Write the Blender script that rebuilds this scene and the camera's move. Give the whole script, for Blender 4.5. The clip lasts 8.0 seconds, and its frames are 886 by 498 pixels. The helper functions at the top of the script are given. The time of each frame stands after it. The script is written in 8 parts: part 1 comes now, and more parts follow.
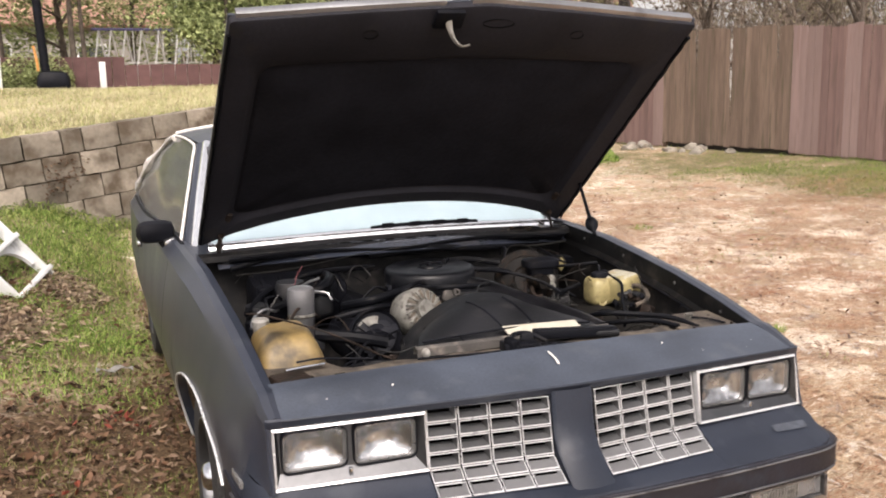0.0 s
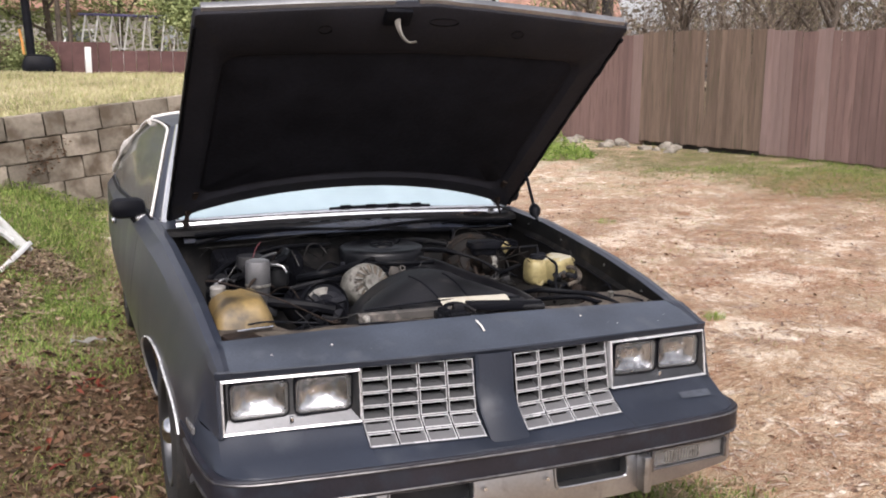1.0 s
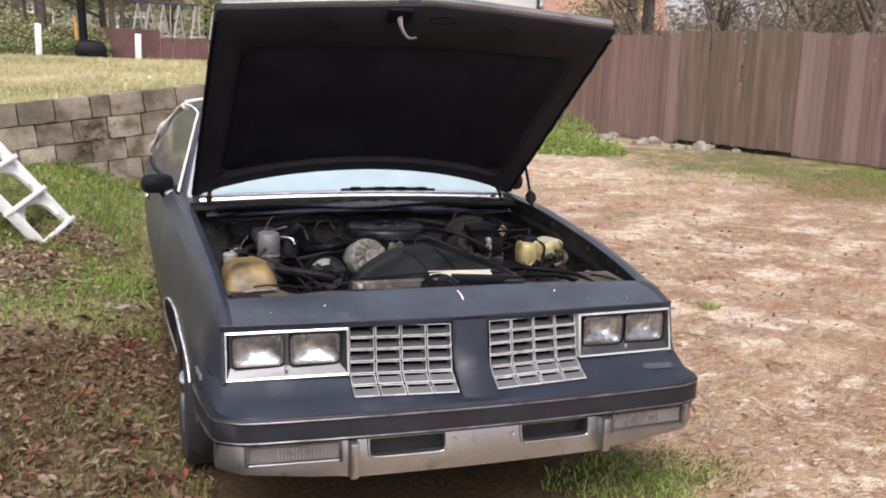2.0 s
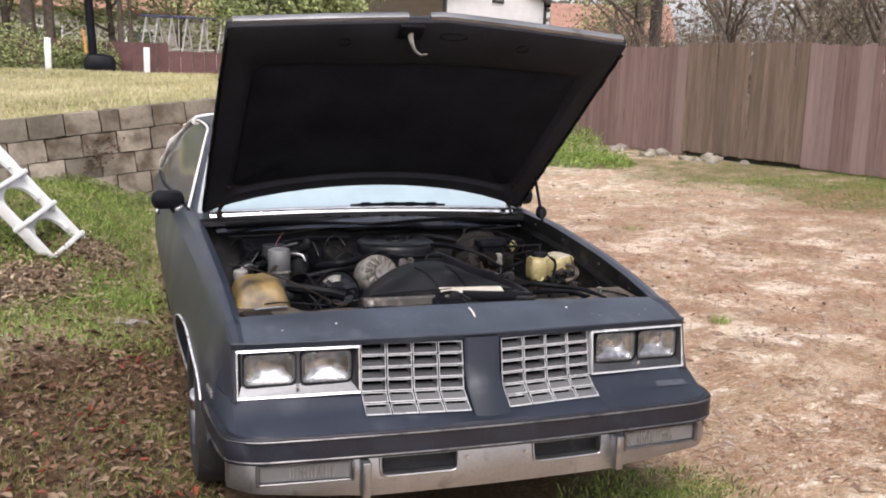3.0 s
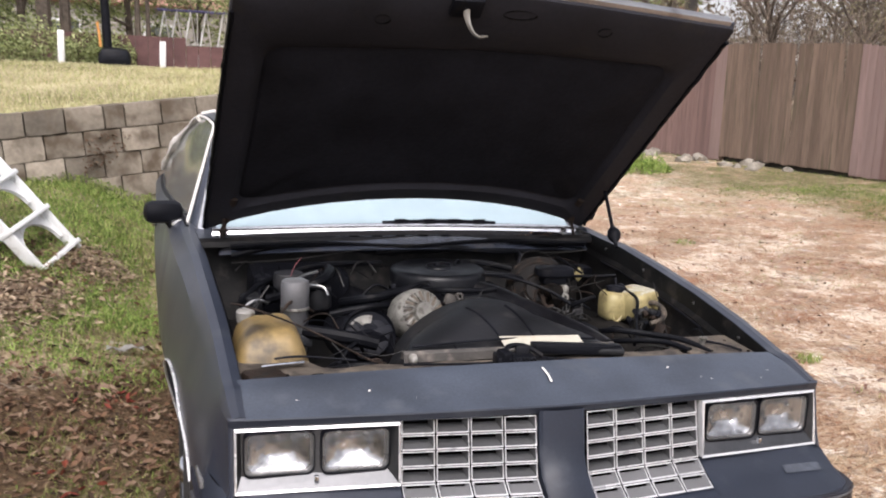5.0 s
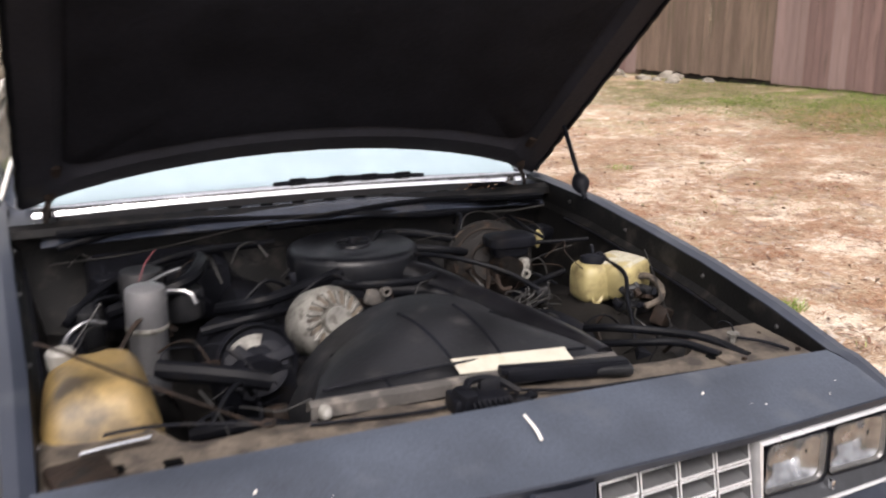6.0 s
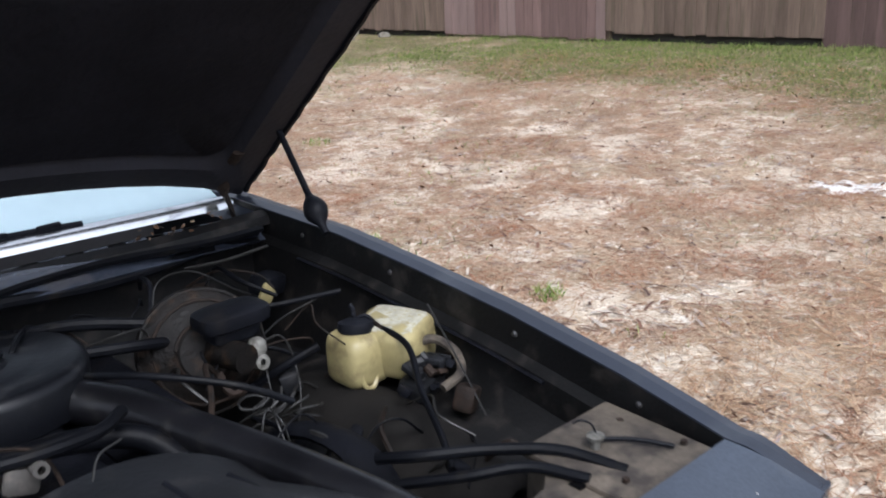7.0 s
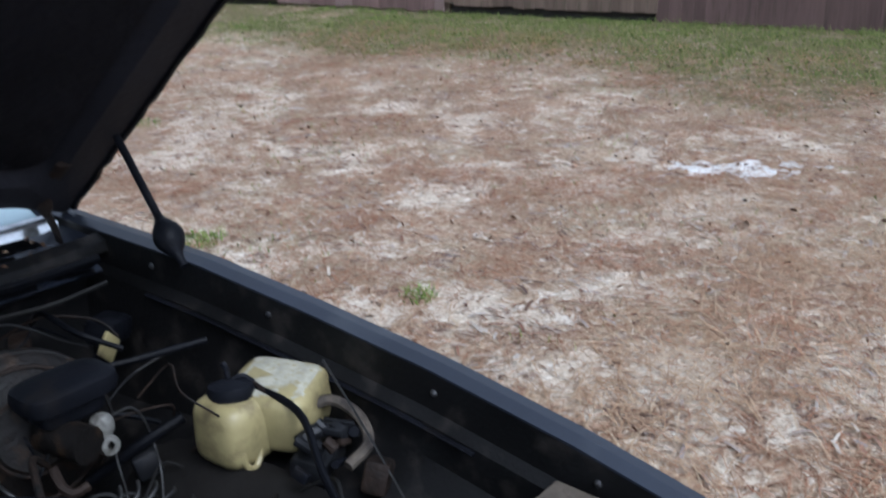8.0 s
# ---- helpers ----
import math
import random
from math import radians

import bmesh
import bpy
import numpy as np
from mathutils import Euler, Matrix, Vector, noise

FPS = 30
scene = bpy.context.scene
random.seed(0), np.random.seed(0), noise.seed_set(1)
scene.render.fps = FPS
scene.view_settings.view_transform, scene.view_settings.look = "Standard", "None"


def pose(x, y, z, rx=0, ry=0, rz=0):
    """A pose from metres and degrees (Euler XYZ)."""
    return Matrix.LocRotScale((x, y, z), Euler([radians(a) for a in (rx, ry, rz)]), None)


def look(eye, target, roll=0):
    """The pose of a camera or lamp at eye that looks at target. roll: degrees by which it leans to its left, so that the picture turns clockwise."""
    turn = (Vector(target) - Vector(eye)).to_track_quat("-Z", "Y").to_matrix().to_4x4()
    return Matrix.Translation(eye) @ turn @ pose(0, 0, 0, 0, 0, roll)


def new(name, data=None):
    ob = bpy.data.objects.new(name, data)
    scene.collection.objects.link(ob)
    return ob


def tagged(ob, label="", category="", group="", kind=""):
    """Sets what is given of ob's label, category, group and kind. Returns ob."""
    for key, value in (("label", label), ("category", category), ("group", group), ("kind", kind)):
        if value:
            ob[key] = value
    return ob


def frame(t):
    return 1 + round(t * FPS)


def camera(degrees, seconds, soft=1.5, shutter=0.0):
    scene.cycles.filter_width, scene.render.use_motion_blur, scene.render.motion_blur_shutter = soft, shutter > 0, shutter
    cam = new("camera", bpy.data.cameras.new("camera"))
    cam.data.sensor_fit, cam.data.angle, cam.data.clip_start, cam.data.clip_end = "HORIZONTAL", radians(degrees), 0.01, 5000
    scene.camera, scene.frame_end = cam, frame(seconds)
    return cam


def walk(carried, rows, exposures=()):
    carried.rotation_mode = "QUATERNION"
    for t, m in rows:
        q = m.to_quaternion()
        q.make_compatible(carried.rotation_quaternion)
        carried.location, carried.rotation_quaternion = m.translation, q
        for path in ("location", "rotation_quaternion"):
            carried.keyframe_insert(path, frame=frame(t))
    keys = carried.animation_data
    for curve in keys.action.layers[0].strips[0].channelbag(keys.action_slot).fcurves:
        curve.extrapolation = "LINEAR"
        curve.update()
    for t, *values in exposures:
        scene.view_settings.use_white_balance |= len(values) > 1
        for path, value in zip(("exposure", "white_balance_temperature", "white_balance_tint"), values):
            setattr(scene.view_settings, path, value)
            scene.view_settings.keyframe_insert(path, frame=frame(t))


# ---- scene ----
cam = camera(51.0, 8.0, 1.9, 0.3)
PATH = [
    (0, (-1.167, -2.159, 1.573), (-0.469, -0.317, 1.223), -1.0),
    (0.5, (-1.111, -2.387, 1.557), (-0.435, -0.529, 1.255), 0.9),
    (1, (-1.136, -2.486, 1.569), (-0.41, -0.658, 1.207), 0.5),
    (1.5, (-1.131, -2.654, 1.561), (-0.402, -0.825, 1.209), 0.6),
    (2, (-1.074, -2.867, 1.571), (-0.433, -1.01, 1.195), 1.9),
    (2.2, (-1.064, -2.904, 1.599), (-0.445, -1.038, 1.23), 1.5),
    (3.3, (-1.1, -2.799, 1.583), (-0.469, -0.934, 1.234), 1.8),
    (3.5, (-1.115, -2.757, 1.58), (-0.461, -0.9, 1.228), 1.2),
    (4, (-1.171, -2.604, 1.572), (-0.469, -0.773, 1.176), 0.3),
    (4.5, (-1.08, -2.38, 1.562), (-0.491, -0.507, 1.179), 0.5),
    (4.7, (-1.028, -2.262, 1.558), (-0.463, -0.371, 1.234), 1.5),
    (5.8, (-0.778, -1.373, 1.517), (-0.064, 0.427, 1.016), 3.1),
    (6, (-0.697, -1.179, 1.505), (0.063, 0.6, 0.998), 0.1),
    (6.2, (-0.604, -1.015, 1.521), (0.215, 0.749, 1.052), -2.2),
    (6.5, (-0.493, -0.812, 1.536), (0.585, 0.794, 1.027), -3.3),
    (6.7, (-0.446, -0.665, 1.512), (0.784, 0.811, 0.956), -3.5),
    (7, (-0.353, -0.425, 1.504), (0.939, 0.977, 0.901), -2.4),
    (7.2, (-0.291, -0.342, 1.523), (0.954, 1.093, 0.898), -2.9),
    (7.5, (-0.247, -0.212, 1.53), (1.175, 1.092, 1.003), -2.3),
    (8, (-0.176, -0.104, 1.506), (1.335, 1.02, 0.833), -0.6),
]
walk(cam, [(t, look(eye, target, roll)) for t, eye, target, roll in PATH],
     exposures=[(0, 1.02, 6950, 17), (0.5, 0.84, 6550, 17), (2.0, 0.83, 6500, 17.5), (4.5, 0.87, 6350, 17), (6.0, 1.0, 6700, 17), (6.5, 0.88, 6250, 14), (7.0, 0.70, 5800, 12), (7.5, 0.63, 5300, 9.5), (8.0, 0.24, 5250, 10)])

# ---- light ----
world = bpy.data.worlds.new("overcast_sky")
scene.world = world
world.use_nodes = True
wn = world.node_tree
wn.nodes.clear()
sky = wn.nodes.new("ShaderNodeTexSky")
sky.sky_type = "NISHITA"
sky.sun_disc = False
SUN_EL, SUN_AZ = 52.0, 200.0
sky.sun_elevation, sky.sun_rotation = radians(SUN_EL), radians(SUN_AZ)
sky.dust_density = 4.0
pale = wn.nodes.new("ShaderNodeHueSaturation")
pale.inputs["Saturation"].default_value = 0.22
bg = wn.nodes.new("ShaderNodeBackground")
bg.inputs["Strength"].default_value = 0.15
wout = wn.nodes.new("ShaderNodeOutputWorld")
wn.links.new(sky.outputs[0], pale.inputs["Color"])
wn.links.new(pale.outputs[0], bg.inputs["Color"])
wn.links.new(bg.outputs[0], wout.inputs["Surface"])

sun_data = bpy.data.lights.new("sun", "SUN")
sun_data.energy, sun_data.angle, sun_data.color = 1.2, radians(25), (1.0, 0.95, 0.88)
sun = new("sun", sun_data)
az, el = radians(SUN_AZ), radians(SUN_EL)
sun.matrix_world = look((math.sin(az) * math.cos(el) * 30, math.cos(az) * math.cos(el) * 30, math.sin(el) * 30), (0, 0, 0))


# ---- materials ----
def material(name, colour, rough=0.6, metal=0.0, dark=0.75, light=1.2, scale=6.0, fine=90.0, bump=0.15, dirt=None, dirt_amount=0.0, spec=0.5, vary=0.0, coat=0.0, along=1.0):
    """A surface with broad stains, fine grain and slight relief; vary shifts the tone from piece to piece."""
    m = bpy.data.materials.new(name)
    m.use_nodes = True
    nt = m.node_tree
    n, k = nt.nodes, nt.links
    p = n["Principled BSDF"]
    co = n.new("ShaderNodeTexCoord")
    big = n.new("ShaderNodeTexNoise")
    big.inputs["Scale"].default_value, big.inputs["Detail"].default_value = scale, 6
    small = n.new("ShaderNodeTexNoise")
    small.inputs["Scale"].default_value, small.inputs["Detail"].default_value = fine, 4
    where = n.new("ShaderNodeMapping")
    where.inputs["Scale"].default_value = (1, 1, along)
    k.new(co.outputs["Object"], where.inputs["Vector"])
    for tex in (big, small):
        k.new(where.outputs[0], tex.inputs["Vector"])
    ramp = n.new("ShaderNodeMapRange")
    ramp.inputs["From Min"].default_value, ramp.inputs["From Max"].default_value = 0.3, 0.7
    ramp.inputs["To Min"].default_value, ramp.inputs["To Max"].default_value = dark, light
    k.new(big.outputs["Fac"], ramp.inputs["Value"])
    grain = n.new("ShaderNodeMapRange")
    grain.inputs["From Min"].default_value, grain.inputs["From Max"].default_value = 0.25, 0.75
    grain.inputs["To Min"].default_value, grain.inputs["To Max"].default_value = 0.5 + dark / 2, 0.5 + light / 2
    k.new(small.outputs["Fac"], grain.inputs["Value"])
    mult = n.new("ShaderNodeMath")
    mult.operation = "MULTIPLY"
    k.new(ramp.outputs[0], mult.inputs[0])
    k.new(grain.outputs[0], mult.inputs[1])
    tone = mult.outputs[0]
    if vary:
        info = n.new("ShaderNodeObjectInfo")
        shift = n.new("ShaderNodeVectorMath")
        shift.operation = "SCALE"
        shift.inputs[0].default_value = (37.0, 11.0, 23.0)
        k.new(info.outputs["Random"], shift.inputs["Scale"])
        k.new(shift.outputs[0], where.inputs["Location"])
        own = n.new("ShaderNodeMapRange")
        own.inputs["To Min"].default_value, own.inputs["To Max"].default_value = 1 - vary, 1 + vary
        k.new(info.outputs["Random"], own.inputs["Value"])
        m2 = n.new("ShaderNodeMath")
        m2.operation = "MULTIPLY"
        k.new(tone, m2.inputs[0])
        k.new(own.outputs[0], m2.inputs[1])
        tone = m2.outputs[0]
    base = n.new("ShaderNodeVectorMath")
    base.operation = "SCALE"
    base.inputs[0].default_value = colour
    k.new(tone, base.inputs["Scale"])
    out = base.outputs[0]
    if dirt:
        spots = n.new("ShaderNodeTexNoise")
        spots.inputs["Scale"].default_value, spots.inputs["Detail"].default_value = scale * 2.3, 8
        k.new(where.outputs[0], spots.inputs["Vector"])
        lim = n.new("ShaderNodeMapRange")
        lim.inputs["From Min"].default_value, lim.inputs["From Max"].default_value = 0.62 - 0.3 * dirt_amount, 0.8 - 0.3 * dirt_amount
        k.new(spots.outputs["Fac"], lim.inputs["Value"])
        mix = n.new("ShaderNodeMix")
        mix.data_type = "RGBA"
        mix.inputs["B"].default_value = (*dirt, 1)
        k.new(lim.outputs[0], mix.inputs["Factor"])
        k.new(out, mix.inputs["A"])
        out = mix.outputs["Result"]
    k.new(out, p.inputs["Base Color"])
    rr = n.new("ShaderNodeMapRange")
    rr.inputs["To Min"].default_value, rr.inputs["To Max"].default_value = max(0.02, rough - 0.12), min(1, rough + 0.12)
    k.new(big.outputs["Fac"], rr.inputs["Value"])
    k.new(rr.outputs[0], p.inputs["Roughness"])
    p.inputs["Metallic"].default_value = metal
    p.inputs["Specular IOR Level"].default_value = spec
    p.inputs["Coat Weight"].default_value = coat
    if bump:
        b = n.new("ShaderNodeBump")
        b.inputs["Strength"].default_value, b.inputs["Distance"].default_value = bump, 0.01
        k.new(small.outputs["Fac"], b.inputs["Height"])
        k.new(b.outputs[0], p.inputs["Normal"])
    return m


def pane(name, colour, rough, alpha, spec=0.5):
    """Clear glass under a thin uneven film of its own colour."""
    m = bpy.data.materials.new(name)
    m.use_nodes = True
    n, k = m.node_tree.nodes, m.node_tree.links
    p = n["Principled BSDF"]
    p.inputs["Roughness"].default_value, p.inputs["Specular IOR Level"].default_value = rough, spec
    co, tex, rng = n.new("ShaderNodeTexCoord"), n.new("ShaderNodeTexNoise"), n.new("ShaderNodeMapRange")
    tex.inputs["Scale"].default_value, tex.inputs["Detail"].default_value = 5, 7
    rng.inputs["To Min"].default_value, rng.inputs["To Max"].default_value = max(0, alpha - 0.12), min(1, alpha + 0.12)
    k.new(co.outputs["Object"], tex.inputs["Vector"])
    k.new(tex.outputs["Fac"], rng.inputs["Value"])
    k.new(rng.outputs[0], p.inputs["Alpha"])
    p.inputs["Base Color"].default_value = (*colour, 1)
    return m


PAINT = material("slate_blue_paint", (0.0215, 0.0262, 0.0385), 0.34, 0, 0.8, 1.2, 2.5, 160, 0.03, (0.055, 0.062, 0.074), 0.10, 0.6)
# car paint again, darkened for the shade on the nose's front faces
SHADED_PAINT = material("shaded_slate_paint", (0.0165, 0.0215, 0.0335), 0.5, 0, 0.75, 1.2, 2.5, 160, 0.03, (0.040, 0.046, 0.058), 0.14, 0.35)
# chalky car paint again, lightened for the skylight on the header's top
SKYLIT_PAINT = material("chalky_skylit_blue_paint", (0.0440, 0.0535, 0.0715), 0.55, 0, 0.66, 1.35, 4.0, 160, 0.05, (0.070, 0.079, 0.094), 0.15, 0.38)
# engine bay blacks here and below: deepened for hood shade, blue for reflected sky
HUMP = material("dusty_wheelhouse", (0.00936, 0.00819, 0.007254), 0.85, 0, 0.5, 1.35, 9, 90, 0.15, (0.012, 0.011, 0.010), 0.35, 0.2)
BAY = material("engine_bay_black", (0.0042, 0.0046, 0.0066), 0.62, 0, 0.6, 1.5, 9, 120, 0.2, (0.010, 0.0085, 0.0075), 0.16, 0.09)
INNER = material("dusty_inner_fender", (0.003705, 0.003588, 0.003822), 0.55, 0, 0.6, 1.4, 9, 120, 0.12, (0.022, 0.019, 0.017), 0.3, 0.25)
HOOD_IN = material("hood_underside_black", (0.015, 0.0152, 0.02), 0.75, 0, 0.7, 1.3, 4, 70, 0.15, (0.020, 0.019, 0.019), 0.1, 0.22)
PAD = material("hood_insulation_pad", (0.0102, 0.01037, 0.0136), 0.95, 0, 0.7, 1.3, 6, 60, 0.4, None, 0, 0.1)
CHROME = material("chrome", (0.62, 0.64, 0.67), 0.18, 1.0, 0.85, 1.1, 6, 60, 0.02, (0.22, 0.22, 0.22), 0.08)
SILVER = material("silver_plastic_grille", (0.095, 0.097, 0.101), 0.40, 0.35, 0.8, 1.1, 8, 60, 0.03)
DRYER = material("bare_aluminium_can", (0.225, 0.225, 0.2325), 0.32, 0.55, 0.8, 1.1, 5, 90, 0.03)
ALU = material("brushed_aluminium", (0.37, 0.372, 0.378), 0.32, 0.95, 0.8, 1.1, 5, 90, 0.05, (0.17, 0.165, 0.16), 0.08)
CAST = material("cast_aluminium", (0.1944, 0.1886, 0.1692), 0.55, 0.25, 0.6, 1.2, 20, 150, 0.3, (0.06, 0.055, 0.045), 0.4)
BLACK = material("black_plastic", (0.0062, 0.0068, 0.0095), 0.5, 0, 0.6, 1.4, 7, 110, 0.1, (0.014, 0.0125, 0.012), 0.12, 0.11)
# grille and lamp edges, whitened in colour for the sky they reflect
FRAME_BRIGHT = material("sky_whitened_edge", (0.74, 0.745, 0.755), 0.30, 0.4, 0.9, 1.05, 8, 60, 0.02)
BEZEL = material("plated_lamp_edge", (0.6, 0.605, 0.615), 0.26, 0.5, 0.9, 1.05, 8, 60, 0.02)
# grille plastic again, lightened where the lower rows face the sky
SHELF = material("sky_lightened_shelf", (0.18, 0.182, 0.187), 0.34, 0.35, 0.88, 1.06, 8, 60, 0.03)
RESIDUE = material("sticker_residue", (0.046, 0.054, 0.070), 0.7, 0, 0.7, 1.2, 30, 160, 0.1, (0.03, 0.037, 0.05), 0.4)
SATIN = material("satin_lamp_surround", (0.075, 0.077, 0.081), 0.34, 0.8, 0.8, 1.15, 9, 60, 0.04)
MOULD = material("dull_edge_moulding", (0.17, 0.168, 0.17), 0.38, 0.8, 0.6, 1.2, 7, 60, 0.05, (0.05, 0.046, 0.052), 0.35)
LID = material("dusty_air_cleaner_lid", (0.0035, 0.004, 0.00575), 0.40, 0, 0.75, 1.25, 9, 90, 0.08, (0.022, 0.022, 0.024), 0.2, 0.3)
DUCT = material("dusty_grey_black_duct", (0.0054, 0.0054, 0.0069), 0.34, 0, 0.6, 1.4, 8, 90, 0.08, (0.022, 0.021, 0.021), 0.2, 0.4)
DUST_LIP = material("dusty_grey_shroud_edge", (0.06, 0.0552, 0.0504), 0.8, 0, 0.7, 1.25, 9, 100, 0.1, (0.16, 0.14, 0.12), 0.3)
DUSTY = material("dusty_black_plastic", (0.0084, 0.00896, 0.0108), 0.5, 0, 0.6, 1.4, 7, 110, 0.1, (0.030, 0.029, 0.030), 0.25, 0.35)
# cowl blue is lightened to carry the sheen of the sky
COWL = material("blue_sheen_cowl", (0.036, 0.042, 0.058), 0.20, 0, 0.7, 1.3, 6, 90, 0.06, (0.06, 0.06, 0.066), 0.2, 0.7)
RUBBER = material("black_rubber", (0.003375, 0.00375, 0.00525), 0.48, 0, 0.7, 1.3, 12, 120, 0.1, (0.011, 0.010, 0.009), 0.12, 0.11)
TAN = material("dusty_tan_steel", (0.1084, 0.08815, 0.06647), 0.8, 0, 0.45, 1.25, 9, 100, 0.2, (0.028, 0.022, 0.018), 0.55)
RUST = material("rusty_steel", (0.020, 0.013, 0.0095), 0.7, 0.0, 0.4, 1.5, 14, 110, 0.3, (0.007, 0.0065, 0.006), 0.4, 0.2)
# yellowing, with the shade under the hood darkened into its colour
YELLOWED = material("yellowed_plastic", (0.2111, 0.1459, 0.05628), 0.45, 0, 0.6, 1.15, 4, 60, 0.05, (0.035, 0.025, 0.013), 0.52)
PALE_YELLOW = material("pale_yellow_plastic", (0.35, 0.295, 0.14), 0.4, 0, 0.75, 1.1, 9, 60, 0.04, (0.13, 0.10, 0.05), 0.38)
PALE_TRIM = material("weathered_bright_trim", (0.93, 0.94, 0.95), 0.16, 0.9, 0.92, 1.03, 7, 60, 0.02, (0.6, 0.59, 0.58), 0.05)
BOOST = material("rust_streaked_booster", (0.004219, 0.003206, 0.0027), 0.6, 0, 0.4, 1.7, 16, 110, 0.3, (0.03, 0.018, 0.010), 0.3, 0.25)
WHITE_SAND = material("white_sand", (0.80, 0.79, 0.76), 0.95, 0, 0.75, 1.1, 9, 80, 0.5)
PAPER = material("cream_paper_label", (0.42, 0.40, 0.33), 0.7, 0, 0.85, 1.1, 8, 80, 0.05, (0.35, 0.29, 0.19), 0.2)
WORN_WHITE = material("chalky_worn_plastic", (0.44, 0.42, 0.33), 0.6, 0, 0.7, 1.15, 40, 120, 0.08, (0.30, 0.26, 0.14), 0.35)
OFFWHITE = material("off_white_plastic", (0.24, 0.232, 0.212), 0.5, 0, 0.8, 1.1, 12, 100, 0.05, (0.10, 0.09, 0.07), 0.3)
WIRE = material("grey_wire", (0.01134, 0.0108, 0.00999), 0.5, 0, 0.6, 1.2, 20, 90, 0.0)
WHITE_TRIM = material("flaking_white_trim", (0.72, 0.70, 0.66), 0.6, 0, 0.8, 1.1, 14, 80, 0.3, (0.35, 0.3, 0.25), 0.15)
MAROON = material("faded_maroon_strip", (0.012, 0.0116, 0.0172), 0.5, 0, 0.7, 1.3, 6, 90, 0.1, (0.015, 0.019, 0.028), 0.42, 0.35)
TYRE = material("tyre_rubber", (0.014, 0.0135, 0.013), 0.8, 0, 0.7, 1.3, 10, 90, 0.3, (0.05, 0.042, 0.033), 0.15)
# near-black that stands in for the shade inside holes, slots and gaps
DARK = material("opening_shade_black", (0.0018, 0.0018, 0.002), 0.9, 0, 0.8, 1.2, 10, 60, 0.0, None, 0, 0.05)
LENS = material("clear_lamp_reflector", (0.46, 0.465, 0.475), 0.24, 1.0, 0.5, 1.25, 30, 40, 0.02)
LAMP_GREY = material("lamp_bowl_grey", (0.17, 0.17, 0.17), 0.30, 0.75, 0.7, 1.2, 14, 60, 0.1)
LAMP_GLASS = pane("lamp_glass", (0.26, 0.26, 0.25), 0.08, 0.13, 0.6)
AMBER_GLASS = pane("marker_lens", (0.165, 0.165, 0.165), 0.25, 0.72, 0.5)
# pale blue film carries the sky's reflection in the windshield colour
WINDSHIELD = pane("dusty_sky_tinted_glass", (0.43, 0.55, 0.60), 0.06, 0.62, 0.8)
SIDE_GLASS = pane("grey_side_glass", (0.11, 0.118, 0.115), 0.08, 0.88, 0.6)
SEAT = material("dark_interior_cloth", (0.03, 0.03, 0.034), 0.9)
WHITE_PAINT = material("white_painted_metal", (0.74, 0.74, 0.72), 0.5, 0, 0.85, 1.05, 5, 60, 0.05, (0.4, 0.36, 0.3), 0.1)
LADDER_PLASTIC = material("weathered_white_plastic", (0.72, 0.73, 0.72), 0.45, 0, 0.88, 1.05, 5, 60, 0.05, (0.4, 0.38, 0.33), 0.12)
BLOCK = material("weathered_concrete_block", (0.262, 0.228, 0.182), 0.92, 0, 0.58, 1.18, 2.2, 30, 0.8, (0.095, 0.074, 0.053), 0.47, 0.2, 0.34)
MORTAR = material("dark_joint_soil", (0.09, 0.08, 0.065), 0.95)
BOARD_RED = material("red_stained_board", (0.185, 0.122, 0.11), 0.85, 0, 0.80, 1.15, 7, 45, 0.10, (0.13, 0.092, 0.078), 0.22, 0.2, 0.14, 0.0, 0.10)
BOARD_MOSS = material("mossy_brown_board", (0.168, 0.122, 0.094), 0.88, 0, 0.70, 1.2, 6, 45, 0.10, (0.105, 0.088, 0.060), 0.26, 0.2, 0.14, 0.0, 0.10)
BOARD_DARK = material("dark_red_brown_board", (0.125, 0.083, 0.074), 0.85, 0, 0.8, 1.15, 7, 45, 0.10, (0.07, 0.052, 0.042), 0.25, 0.2, 0.12, 0.0, 0.10)
BOARD_PINK = material("faded_pink_board", (0.235, 0.168, 0.153), 0.85, 0, 0.85, 1.1, 7, 45, 0.08, (0.21, 0.145, 0.13), 0.2, 0.2, 0.08, 0.0, 0.10)
ROCK = material("pale_rock", (0.34, 0.31, 0.26), 0.9, 0, 0.5, 1.2, 9, 60, 0.6, (0.14, 0.12, 0.095), 0.4, 0.2, 0.2)
BARK = material("grey_brown_bark", (0.10, 0.08, 0.062), 0.9, 0, 0.6, 1.3, 9, 60, 0.6)
POLE_WOOD = material("dark_creosote_pole", (0.035, 0.03, 0.027), 0.85, 0, 0.7, 1.3, 8, 60, 0.4)
PALE_WALL = material("pale_beige_wall", (0.42, 0.39, 0.35), 0.8, 0, 0.85, 1.1, 2, 30, 0.1)
SIDING = material("white_lap_siding", (0.74, 0.74, 0.73), 0.6, 0, 0.92, 1.04, 2, 30, 0.05)
ROOFING = material("red_brown_roofing", (0.30, 0.165, 0.12), 0.85, 0, 0.8, 1.15, 3, 30, 0.3)


